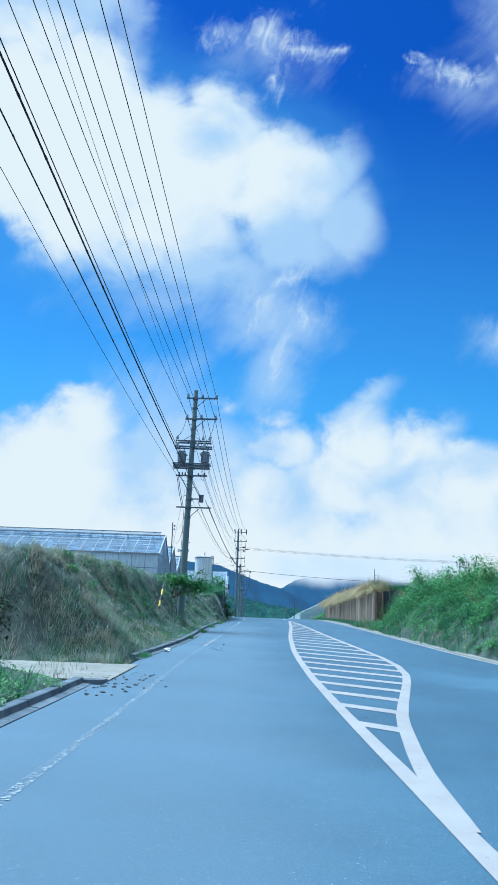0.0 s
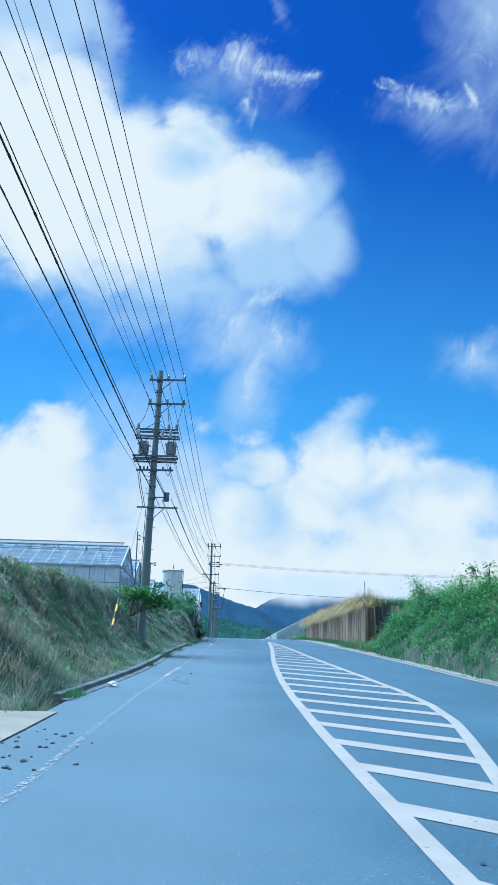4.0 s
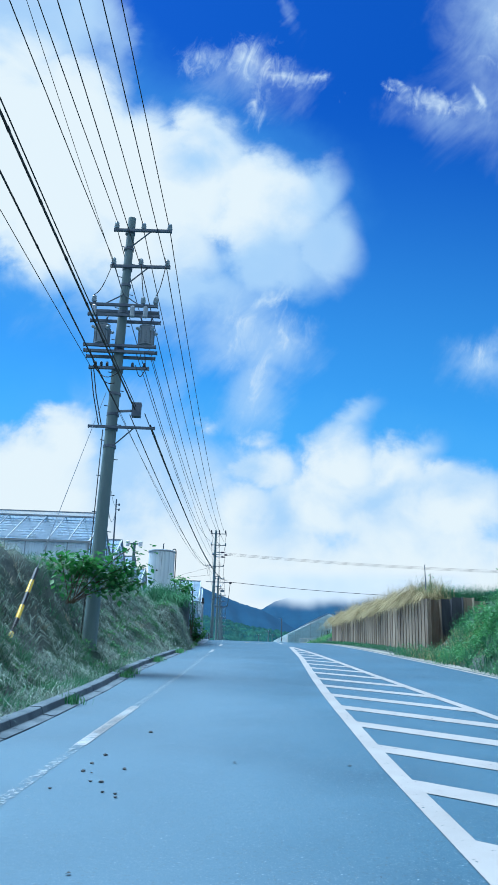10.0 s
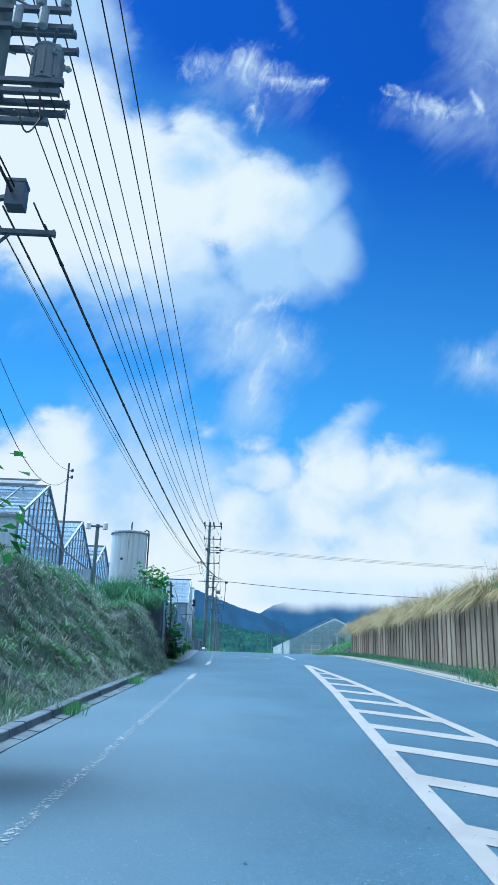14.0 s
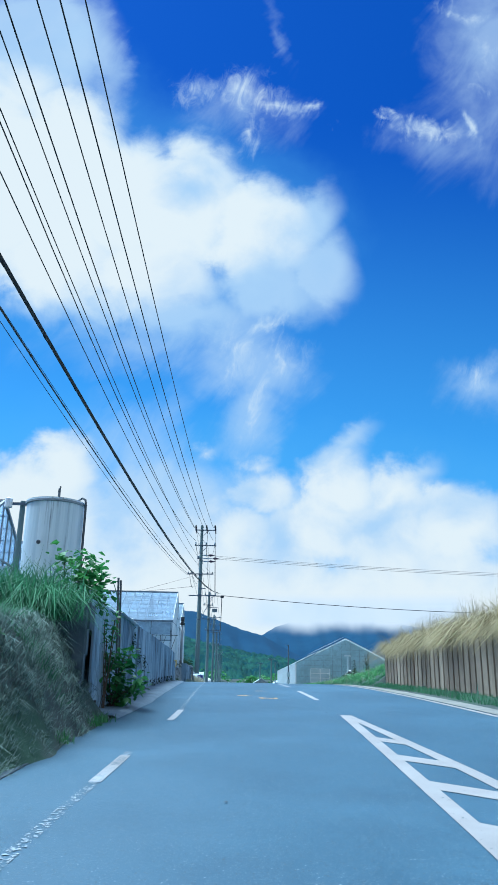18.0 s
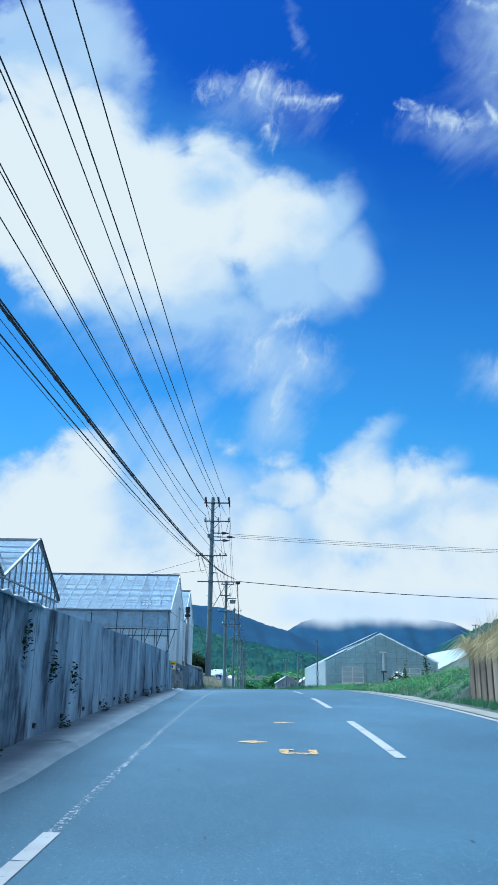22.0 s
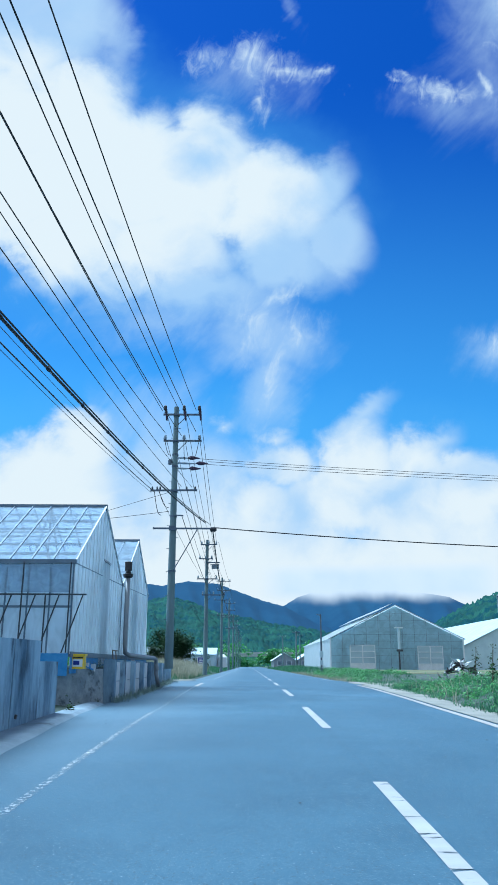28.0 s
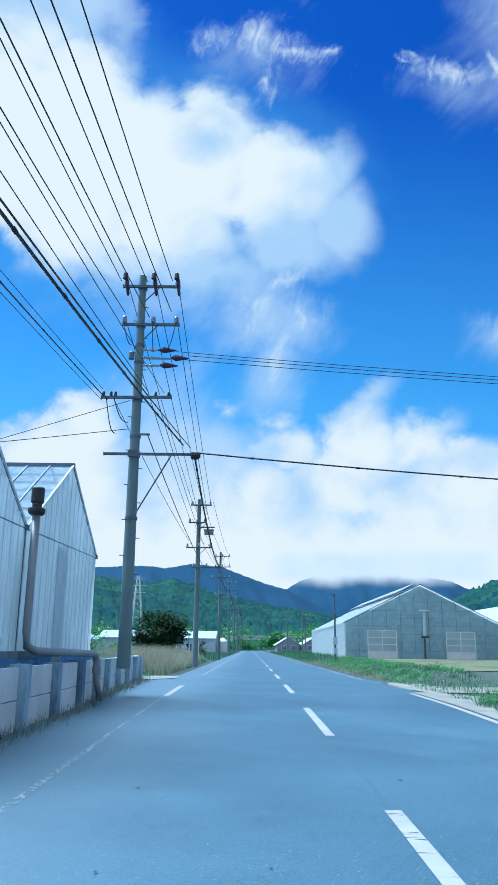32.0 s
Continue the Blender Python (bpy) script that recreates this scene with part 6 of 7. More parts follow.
for y0 in np.arange(YS, YE, 2.3):
    part("side_panel", Shape().slab((X0, y0 + 2.26, ZB), (X0, y0, ZB), (X0, y0, ZE), (X0, y0 + 2.26, ZE), 0.02), FILM, shed)
    part("side_panel", Shape().slab((X1, y0, ZB), (X1, y0 + 2.26, ZB), (X1, y0 + 2.26, ZE), (X1, y0, ZE), 0.02), FILM, shed)
for cx in (X0, X1):
    part("corner_post", Shape().beam((cx, YS - 0.05, ZB), (cx, YS - 0.05, ZE), 0.14, 0.14), FRAME, shed)


def simple_house(name, label, x0, x1, y0, y1, base, eave, ridge, wall_mat, roof_mat, along_x=False, category="house", windows=2):
    """A small gabled building with door, windows and an overhanging roof."""
    house = thing(name, label, category)
    xm, ym = (x0 + x1) / 2, (y0 + y1) / 2
    s = Shape().box((x0, y0, base), (x1, y1, eave))
    if along_x:
        s.add([(x0, y0, eave), (x0, y1, eave), (x0, ym, ridge)], [(0, 1, 2)]).add([(x1, y0, eave), (x1, y1, eave), (x1, ym, ridge)], [(0, 2, 1)])
        roofs = (((x0 - 0.3, y0 - 0.4, eave - 0.1), (x1 + 0.3, y0 - 0.4, eave - 0.1), (x1 + 0.3, ym, ridge), (x0 - 0.3, ym, ridge)), ((x0 - 0.3, ym, ridge), (x1 + 0.3, ym, ridge), (x1 + 0.3, y1 + 0.4, eave - 0.1), (x0 - 0.3, y1 + 0.4, eave - 0.1)))
    else:
        s.add([(x0, y0, eave), (x1, y0, eave), (xm, y0, ridge)], [(0, 1, 2)]).add([(x0, y1, eave), (x1, y1, eave), (xm, y1, ridge)], [(0, 2, 1)])
        roofs = (((x0 - 0.4, y0 - 0.3, eave - 0.1), (xm, y0 - 0.3, ridge), (xm, y1 + 0.3, ridge), (x0 - 0.4, y1 + 0.3, eave - 0.1)), ((xm, y0 - 0.3, ridge), (x1 + 0.4, y0 - 0.3, eave - 0.1), (x1 + 0.4, y1 + 0.3, eave - 0.1), (xm, y1 + 0.3, ridge)))
    part("wall", s, wall_mat, house)
    for r in roofs:
        part("roof", Shape().slab(*r, 0.1), roof_mat, house)
    for k in range(windows):
        wx = x0 + (x1 - x0) * (k + 0.7) / (windows + 0.4)
        win = part("window", Shape().box((wx - 0.6, y0 - 0.06, base + 0.9), (wx + 0.6, y0 + 0.02, base + 2.0)), FRAME, house)
        part("pane", Shape().box((wx - 0.52, y0 - 0.075, base + 0.98), (wx + 0.52, y0 - 0.06, base + 1.92)), GLASS, win)
    return house


simple_house("greenhouse", "white-roofed film greenhouse beyond the shed", 24.9, 39.0, 168.0, 205.0, 1.9, 4.5, 8.0, SIDING, ROOF, category="greenhouse", windows=0)
simple_house("storehouse", "long low white storehouse across the fields", -24.0, -4.6, 226.0, 238.0, 1.5, 4.3, 5.5, SIDING, ROOF, True, "building", 4)
simple_house("storehouse", "small white shed behind the greenhouses", -30.0, -24.8, 222.0, 230.0, 1.5, 4.0, 5.4, SIDING, ROOF, False, "building", 1)
simple_house("house", "distant grey-roofed greenhouse row", 7.5, 12.5, 268.0, 288.0, 1.5, 3.5, 5.2, GREYFRAME, SIDING, False, "house", 2)
simple_house("house", "distant grey-roofed greenhouse row", 13.0, 18.0, 266.0, 286.0, 1.5, 3.5, 5.2, GREYFRAME, SIDING, False, "house", 2)
simple_house("house", "distant house with dark tiled roof", 22.5, 31.0, 280.0, 290.0, 1.5, 4.6, 6.8, SIDING, ROOFDARK, True, "house", 3)
simple_house("house", "distant house with dark tiled roof", -16.0, -8.0, 300.0, 310.0, 1.5, 4.4, 6.6, SIDING, ROOFDARK, True, "house", 3)
bridge = thing("overpass", "distant concrete overpass across the road's end", "bridge", kind="structure")
part("deck", Shape().box((-40, 430, 6.0), (45, 438, 7.0)), CONCRETE, bridge)
part("parapet", Shape().box((-40, 429.8, 7.0), (45, 430, 7.9)), CONCRETE, bridge)
for x in (-30, -12, 14, 32):
    part("pier", Shape().box((x - 0.8, 431, 1.4), (x + 0.8, 437, 6.0)), CONCRETE, bridge)
cistern = thing("water_tank", "small white cylindrical tank beside the far road", "water tank")
part("body", Shape().lathe((-3.6, 236.0, 1.5), [(1.0, 0), (1.05, 0.1), (1.05, 2.4), (0.5, 2.9), (0.1, 3.0)], 18), FRAME, cistern)
sign = thing("sign", "blue and white notice board on a post beside the verge", "sign")
part("post", Shape().rod((-2.6, 150.0, 1.6), (-2.6, 150.0, 3.2), 0.04, n=8), STEEL, sign)
part("board", Shape().box((-2.95, 149.9, 2.25), (-2.25, 149.96, 3.15)), WHITE, sign)
part("print", Shape().box((-2.9, 149.885, 2.6), (-2.3, 149.9, 3.1)), NAVY, sign, "blue panel")
for k in range(3):
    part("print", Shape().box((-2.8, 149.87, 2.68 + 0.13 * k), (-2.4 - 0.08 * k, 149.885, 2.74 + 0.13 * k)), WHITE, sign, "white bars")
meterpole = thing("utility_pole", "short steel pole with meter boxes beside the shed", "utility pole")
part("shaft", Shape().rod((8.3, 157.0, 1.9), (8.3, 157.0, 7.2), 0.09, 0.07, 10), STEEL, meterpole)
part("meter_box", Shape().box((8.12, 156.8, 3.2), (8.48, 156.95, 3.8)), SIDING, meterpole)
part("meter_box", Shape().box((8.14, 156.8, 2.5), (8.46, 156.95, 2.95)), SIDING, meterpole)
part("lamp", Shape().beam((8.3, 157.0, 7.1), (7.9, 156.8, 7.15), 0.06, 0.06), STEEL, meterpole)
for x, y, h in ((9.5, 215.0, 6.5), (8.8, 250.0, 7.0), (13.0, 258.0, 7.5), (36.0, 190.0, 10.5)):
    copy = plain_pole(x, y, 1.5, 1.5 + h, "distant slim pole beyond the fields", [(1.3 + h, -0.6, 0.6)])
pylon = thing("pylon", "distant green steel lattice pylon on the wooded hill", "pylon")
px, py, pz = -66.0, 560.0, 14.0
for sx in (-1, 1):
    for sy in (-1, 1):
        part("leg", Shape().beam((px + sx * 3.2, py + sy * 3.2, pz), (px + sx * 0.6, py + sy * 0.6, pz + 30), 0.35, 0.35), FRAME, pylon)
for k in range(8):
    w0, w1 = 3.2 - 2.6 * k / 8, 3.2 - 2.6 * (k + 1) / 8
    z0, z1 = pz + 30 * k / 8, pz + 30 * (k + 1) / 8
    part("brace", Shape().beam((px - w0, py - w0, z0), (px + w1, py - w1, z1), 0.2, 0.2).beam((px + w0, py - w0, z0), (px - w1, py - w1, z1), 0.2, 0.2), FRAME, pylon)
for z in (20, 24, 28):
    part("arm", Shape().beam((px - 5, py, pz + z), (px + 5, py, pz + z), 0.25, 0.25), FRAME, pylon)

# ---- hills and cloud at the end of the valley ----
def hill(name, label, far, deep, az, elev, material, lumps, step, rows=26, foot=1.4):
    """Wooded slope whose crest stands at the given heights (degrees) over the valley."""
    a = np.arange(az[0], az[-1], step)
    e = np.interp(a, az, elev)
    rg = np.random.default_rng(int(far))
    s = np.linspace(0, 1, rows)
    r = far - deep * (1 - s)[:, None] + 0 * a[None]
    crest = far * np.tan(np.radians(e))[None]
    z = foot - 3 + (crest + 3) * (s[:, None] ** 0.85)
    wave = np.sin(a * 1.7 + 4 * s[:, None]) * 0.5 + np.sin(a * 4.1 + 2.0 + 7 * s[:, None]) * 0.3
    z = z + crest * 0.045 * wave * np.sin(np.pi * s)[:, None] + lumps * rg.uniform(-0.5, 1.0, z.shape) * (s[:, None] > 0.02)
    x, y = 1.4 + r * np.sin(np.radians(a))[None], 93 + r * np.cos(np.radians(a))[None]
    v = np.stack([x, y, z], -1).reshape(-1, 3)
    n, m = z.shape
    i = (np.arange(n - 1)[:, None] * m + np.arange(m - 1)[None]).reshape(-1, 1)
    ob = stuff_mesh(name, [(v, i + np.array([0, 1, m + 1, m]), np.zeros((0, 3), int))], material)
    ob.data.polygons.foreach_set("use_smooth", [True] * len(ob.data.polygons))
    return tagged(ob, label, "hill", kind="structure")


# The two far ridges carry haze in their material's colour and glow.
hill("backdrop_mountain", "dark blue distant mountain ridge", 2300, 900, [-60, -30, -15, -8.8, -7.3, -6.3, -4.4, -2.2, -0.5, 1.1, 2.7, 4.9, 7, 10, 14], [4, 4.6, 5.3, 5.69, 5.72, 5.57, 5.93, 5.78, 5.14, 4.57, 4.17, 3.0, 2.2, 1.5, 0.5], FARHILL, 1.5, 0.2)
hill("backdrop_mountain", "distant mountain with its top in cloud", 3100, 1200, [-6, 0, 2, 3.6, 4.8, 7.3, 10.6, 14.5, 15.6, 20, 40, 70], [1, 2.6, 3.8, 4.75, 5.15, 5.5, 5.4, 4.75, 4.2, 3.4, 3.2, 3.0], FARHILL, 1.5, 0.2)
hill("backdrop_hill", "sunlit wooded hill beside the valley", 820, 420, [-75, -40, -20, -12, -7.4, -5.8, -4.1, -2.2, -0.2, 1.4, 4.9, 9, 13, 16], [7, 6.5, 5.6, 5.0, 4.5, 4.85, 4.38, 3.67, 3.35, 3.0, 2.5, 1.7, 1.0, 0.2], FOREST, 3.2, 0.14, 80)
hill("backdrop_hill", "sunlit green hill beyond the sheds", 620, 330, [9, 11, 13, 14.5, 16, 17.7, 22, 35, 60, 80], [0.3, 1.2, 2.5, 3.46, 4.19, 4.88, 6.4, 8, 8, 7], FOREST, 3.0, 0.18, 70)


def cloud_bank():
    """The cloud lying on the far mountain: a strip of the distant sky."""
    m = bpy.data.materials.new("cloud_bank")
    m.use_nodes = True
    t = m.node_tree
    g = node(t, "ShaderNodeTexCoord").outputs["UV"]
    xyz = node(t, "ShaderNodeSeparateXYZ", (g,))
    wide = node(t, "ShaderNodeVectorMath", (g, (5.0, 0.9, 1.0)), operation="MULTIPLY").outputs[0]
    n = node(t, "ShaderNodeTexNoise", {"Vector": wide, "Scale": 1.1, "Detail": 3.0, "Roughness": 0.45}).outputs[0]
    upper = calc(t, "ADD", xyz.outputs[1], calc(t, "MULTIPLY", calc(t, "SUBTRACT", n, 0.5), 0.4))
    body = calc(t, "MULTIPLY", smooth(t, upper, 0.12, 0.42), smooth(t, xyz.outputs[1], 1.0, 0.7))
    ends = calc(t, "MULTIPLY", smooth(t, xyz.outputs[0], 0.0, 0.15), smooth(t, xyz.outputs[0], 1.0, 0.85))
    glow = node(t, "ShaderNodeEmission", {"Color": blend(t, n, (0.78, 0.80, 0.84), (1.12, 0.98, 0.86)), "Strength": CLOUD_GLOW}).outputs[0]
    end = node(t, "ShaderNodeMixShader", (calc(t, "MULTIPLY", body, ends), node(t, "ShaderNodeBsdfTransparent").outputs[0], glow)).outputs[0]
    t.links.new(end, t.nodes["Material Output"].inputs[0])
    a = np.linspace(0.5, 19, 40)
    s, uv = Shape(), []
    for k, e in enumerate((3.75, 7.4)):
        for i, az in enumerate(a):
            s.v.append((1.4 + 1850 * math.sin(radians(az)), 93 + 1850 * math.cos(radians(az)), 2 + 1850 * math.tan(radians(e))))
            uv.append((i / 39, k))
    s.f = [(i, i + 1, 40 + i + 1, 40 + i) for i in range(39)]
    me = s.mesh("backdrop_cloud")
    layer = me.uv_layers.new(name="UVMap")
    for lp in me.loops:
        layer.data[lp.index].uv = uv[lp.vertex_index]
    tagged(part("backdrop_cloud", me, m), "low white cloud lying on the distant mountain", "cloud", kind="structure")


CLOUD_GLOW = 0.36
cloud_bank()

# ---- plants ----


def scatter(n, y0, y1, side, d0, d1, patch=0.0, size=1.0, sharp=0.0):
    """Points on the ground at d0 to d1 metres off the road's edge; patch keeps them to clumps."""
    y = RNG.uniform(y0, y1, n)
    d = RNG.uniform(d0, d1, n)
    x = kerb_left(y) - 0.32 - d if side == "west" else edge_right(y) + 0.55 + d
    if patch:
        keep = rough_ground(x + 3 * np.sin(y * 0.7), y * 0.8, size) + RNG.uniform(-0.4, 0.4, n) > sharp
        x, y = x[keep], y[keep]
    return np.stack([x, y, height(x, y) - 0.02], 1)


def tufts(base, lo, hi, w=0.014, lean=(0.1, 0.7), way=None, bend=0.5):
    n = len(base)
    heading = RNG.uniform(0, 6.2832, n) if way is None else RNG.normal(way, 0.7, n)
    return blades(base, RNG.uniform(lo, hi, n), RNG.uniform(0.6, 1.3, n) * w, RNG.uniform(*lean, n), heading, bend)


def weed_cloud(points, size, up, spread=0.12):
    n = len(points)
    c = points + RNG.normal(0, spread, (n, 3)) * [1, 1, 0.5]
    c[:, 2] += RNG.uniform(0.02, 1, n) ** 1.2 * up
    return leaves(c, RNG.uniform(0.6, 1.4, n) * size)


def tussocks(centres, per, lo, hi, w=0.013, spread=0.14, out=(0.2, 1.0), drift=0.2, bend=0.55):
    """Grass in tufts: blades that fan out from shared roots, each tuft with its own size, drooping downhill (drift)."""
    n = len(centres)
    k = np.repeat(np.arange(n), per)
    size = RNG.uniform(0.55, 1.15, n)[k]
    a = RNG.uniform(0, 6.2832, len(k))
    r = np.abs(RNG.normal(0, spread, len(k))) * size
    base = centres[k] + np.stack([np.cos(a) * r, np.sin(a) * r, 0 * r], 1)
    base[:, 2] = height(base[:, 0], base[:, 1]) - 0.03
    way = np.arctan2(np.sin(a), np.cos(a) + drift)
    return blades(base, RNG.uniform(lo, hi, len(k)) * size, RNG.uniform(0.6, 1.3, len(k)) * w, RNG.uniform(*out, len(k)), way, bend)


def mounds(centres, lo, hi, per, leaf, squash=0.8):
    """Rounded leafy clumps: leaves on the shells of uneven mounds."""
    n = len(centres)
    k = np.repeat(np.arange(n), per)
    r = RNG.uniform(lo, hi, n)[k] * (0.72 + 0.36 * RNG.random(len(k)) ** 0.6)
    a, up = RNG.uniform(0, 6.2832, len(k)), RNG.uniform(-0.25, 1, len(k))
    flat = np.sqrt(1 - np.clip(up, 0, 1) ** 2)
    c = centres[k] + np.stack([np.cos(a) * flat * r, np.sin(a) * flat * r, up * r * squash], 1)
    return leaves(c, RNG.uniform(0.55, 1.35, len(k)) * leaf, 0.8, 0.15)


west = lambda n, y0, y1, d0, d1, patch=0.0, size=1.0, sharp=0.0: scatter(n, y0, y1, "west", d0, d1, patch, size, sharp)
east = lambda n, y0, y1, d0, d1, patch=0.0, size=1.0, sharp=0.0: scatter(n, y0, y1, "east", d0, d1, patch, size, sharp)
yard = np.stack([RNG.uniform(-12, -3.4, 620), RNG.uniform(35.4, 39.5, 620), np.zeros(620)], 1)
stuff_mesh("bank_grass", [tussocks(west(1000, 36.8, 69.8, 0.05, 1.6), 22, 0.12, 0.34, 0.015, 0.10, (0.5, 1.5), 0.8, 0.8), tussocks(west(620, 36.8, 69.8, 1.5, 3.4, 1, 0.8, -0.2), 22, 0.12, 0.36, 0.015, 0.10, (0.5, 1.5), 1.0, 0.8), tussocks(west(620, 62.5, 70.2, -0.32, 1.6), 20, 0.07, 0.22, 0.013, 0.1, (0.5, 1.5), 0.8), tussocks(west(620, 37.5, 65, -0.24, 0.2, 1, 0.9, -0.3), 18, 0.08, 0.26, 0.010, 0.1, (0.4, 1.3), 0.7), tussocks(west(420, 37, 69.6, 1.7, 3.4, 1, 0.9, -0.1), 26, 0.15, 0.42, 0.010, 0.16, (0.4, 1.4), 0.8, 0.8), tufts(west(6000, 36.6, 69.8, -0.02, 3.6), 0.05, 0.18, 0.014, (0.6, 1.5), 0.0, 0.7), tussocks(yard[:320], 26, 0.2, 0.5)], STRAW, label="faded dry grass matting the cut bank", category="grass")
stuff_mesh("bank_grass", [tussocks(west(1600, 37, 68, 0.1, 2.6, 1, 1.5, 0.2), 34, 0.12, 0.36, 0.011, 0.17, (0.3, 1.2), 0.6), tussocks(west(300, 37.5, 50, 0.3, 2.4, 1, 1.1, 0.0), 36, 0.15, 0.36, 0.013, 0.18, (0.2, 1.0), 0.4), tussocks(west(90, 14, 30.8, 0.0, 3.5), 36, 0.2, 0.5), tussocks(yard[320:440], 30, 0.2, 0.45)], GRASS, label="green grass patches on the cut bank", category="grass")
stuff_mesh("bank_grass", [tussocks(west(420, 36.7, 45, 0.2, 3.0, 1, 0.9, -0.1), 30, 0.18, 0.42, 0.012, 0.15, (0.4, 1.3), 0.8, 0.8), tussocks(west(150, 45, 68, 0.3, 3.2, 1, 0.6, 0.2), 24, 0.12, 0.34, 0.013, 0.1, (0.5, 1.4), 0.8), tussocks(west(260, 38, 68, 2.2, 3.4), 20, 0.1, 0.26, 0.013, 0.12, (0.4, 1.3), 0.6), tufts(west(900, 31, 37.5, 0.2, 1.6, 1, 0.6, 0.3), 0.1, 0.3), tussocks(yard[440:], 30, 0.25, 0.55)], PALE, label="pale dry grass tufts on the bank end", category="grass")
stuff_mesh("bank_weeds", [mounds(west(70, 21, 30.6, 0.0, 2.6), 0.12, 0.3, 70, 0.065), mounds(west(190, 38, 66, 0.4, 3.0, 1, 0.9, 0.1), 0.12, 0.32, 80, 0.065), mounds(np.array([[x, y, float(height(x, y))] for x, y in ((-5.5, 38.4), (-5.1, 38.9), (-5.8, 39.0))]), 0.2, 0.32, 220, 0.07)], LUSH, label="leafy green weeds between the grass tufts", category="weeds")
roots = np.array([[float(kerb_left(y)) + RNG.normal(-0.05, 0.09), y + RNG.normal(0, 0.12), float(road_z(y)) + 0.02] for y in np.repeat([37.6, 38.0, 46.8, 51.5, 52.4, 56.8, 57.3, 62.0, 62.5, 66.5, 68.6, 69.2], 90)])
stuff_mesh("gutter_weeds", [tufts(roots, 0.08, 0.22, 0.012)], LUSH, label="bright green weeds in the gutter", category="weeds")
stuff_mesh("bank_weeds", [mounds(east(380, 16, 62.5, 0.1, 3.0), 0.15, 0.6, 170, 0.075), mounds(east(90, 30, 63.0, 1.0, 3.6), 0.35, 0.85, 300, 0.085, 1.2), weed_cloud(east(16000, 16, 67.2, 0.1, 4.6, 1, 1.1, -0.6), 0.09, 0.45)], LUSH, label="lush green weeds and creepers covering the bank", category="weeds")
stuff_mesh("bank_weeds", [mounds(east(130, 30, 62.0, 0.6, 3.6, 1, 1.0, 0.0), 0.25, 0.6, 200, 0.075, 1.3), weed_cloud(east(9000, 30, 64, 1.4, 4.0, 1, 0.7, 0.1), 0.07, 1.1, 0.16), mounds(east(26, 56, 63.0, 0.8, 3.0), 0.25, 0.5, 140, 0.10), mounds(east(30, 63, 67.1, 0.1, 1.4), 0.08, 0.2, 70, 0.06)], LEAF, label="dark broad-leaved creepers among the weeds", category="weeds")
stuff_mesh("bank_grass", [tussocks(east(1200, 16, 67, -0.2, 3.2), 26, 0.3, 0.8, 0.014, 0.16, (0.05, 0.7), -0.2), tussocks(east(130, 40, 66, 1.8, 3.2, 1, 0.7, 0.1), 20, 0.7, 1.3, 0.014, 0.12, (0.05, 0.4), 0.0)], GRASS, label="tall green grass among the weeds", category="grass")
stuff_mesh("bank_grass", [tussocks(east(170, 30, 67, -0.15, 0.5), 16, 0.08, 0.3, 0.011), tussocks(east(110, 60.5, 67.3, 0.2, 2.4), 26, 0.25, 0.65, 0.012, 0.14, (0.3, 1.1), -0.6), tussocks(east(60, 42, 56, 1.4, 3.0, 1, 0.6, 0.2), 24, 0.6, 1.1, 0.012, 0.1, (0.05, 0.5), 0.0)], DRY, label="dry yellow grass along the road edge", category="grass")
yy = RNG.uniform(67.5, 88.4, 13000)
top_base = np.stack([pile_x(yy) + np.abs(RNG.normal(0.0, 0.4, len(yy))) - 0.05, yy, 2.58 + RNG.uniform(0, 0.06, len(yy))], 1)
swell = 0.62 + 0.3 * np.sin(yy * 2.3 + 1.5 * np.sin(yy * 0.9)) + 0.2 * np.sin(yy * 7.1)
drape = blades(top_base, RNG.uniform(0.5, 1.5, len(yy)) * swell, RNG.uniform(0.6, 1.5, len(yy)) * 0.021, RNG.uniform(0.45, 1.4, len(yy)), RNG.normal(math.pi, 0.7, len(yy)), 0.95)
upright = blades(top_base[:9000] + [0.3, 0, 0], RNG.uniform(0.6, 1.45, 9000) * (0.5 + 0.6 * swell[:9000]), np.full(9000, 0.012), RNG.uniform(0.05, 0.6, 9000), RNG.uniform(0, 6.28, 9000), 0.6)
stuff_mesh("overhanging_grass", [drape, upright], DRY, label="long dry pampas grass hanging over the sheet piles", category="grass")
xx = RNG.uniform(7.9, 12.5, 5000)
stuff_mesh("overhanging_grass", [tufts(np.stack([xx, 67.7 + np.abs(RNG.normal(0, 0.8, 5000)), 2.6 + 0 * xx], 1), 0.4, 0.95, 0.012, (0.1, 0.9)), tufts(top_base[:2500] + [0.5, 0, 0], 0.5, 0.9, 0.012, (0.05, 0.6))], GRASS, label="green grass on the ground behind the sheet piles", category="grass")
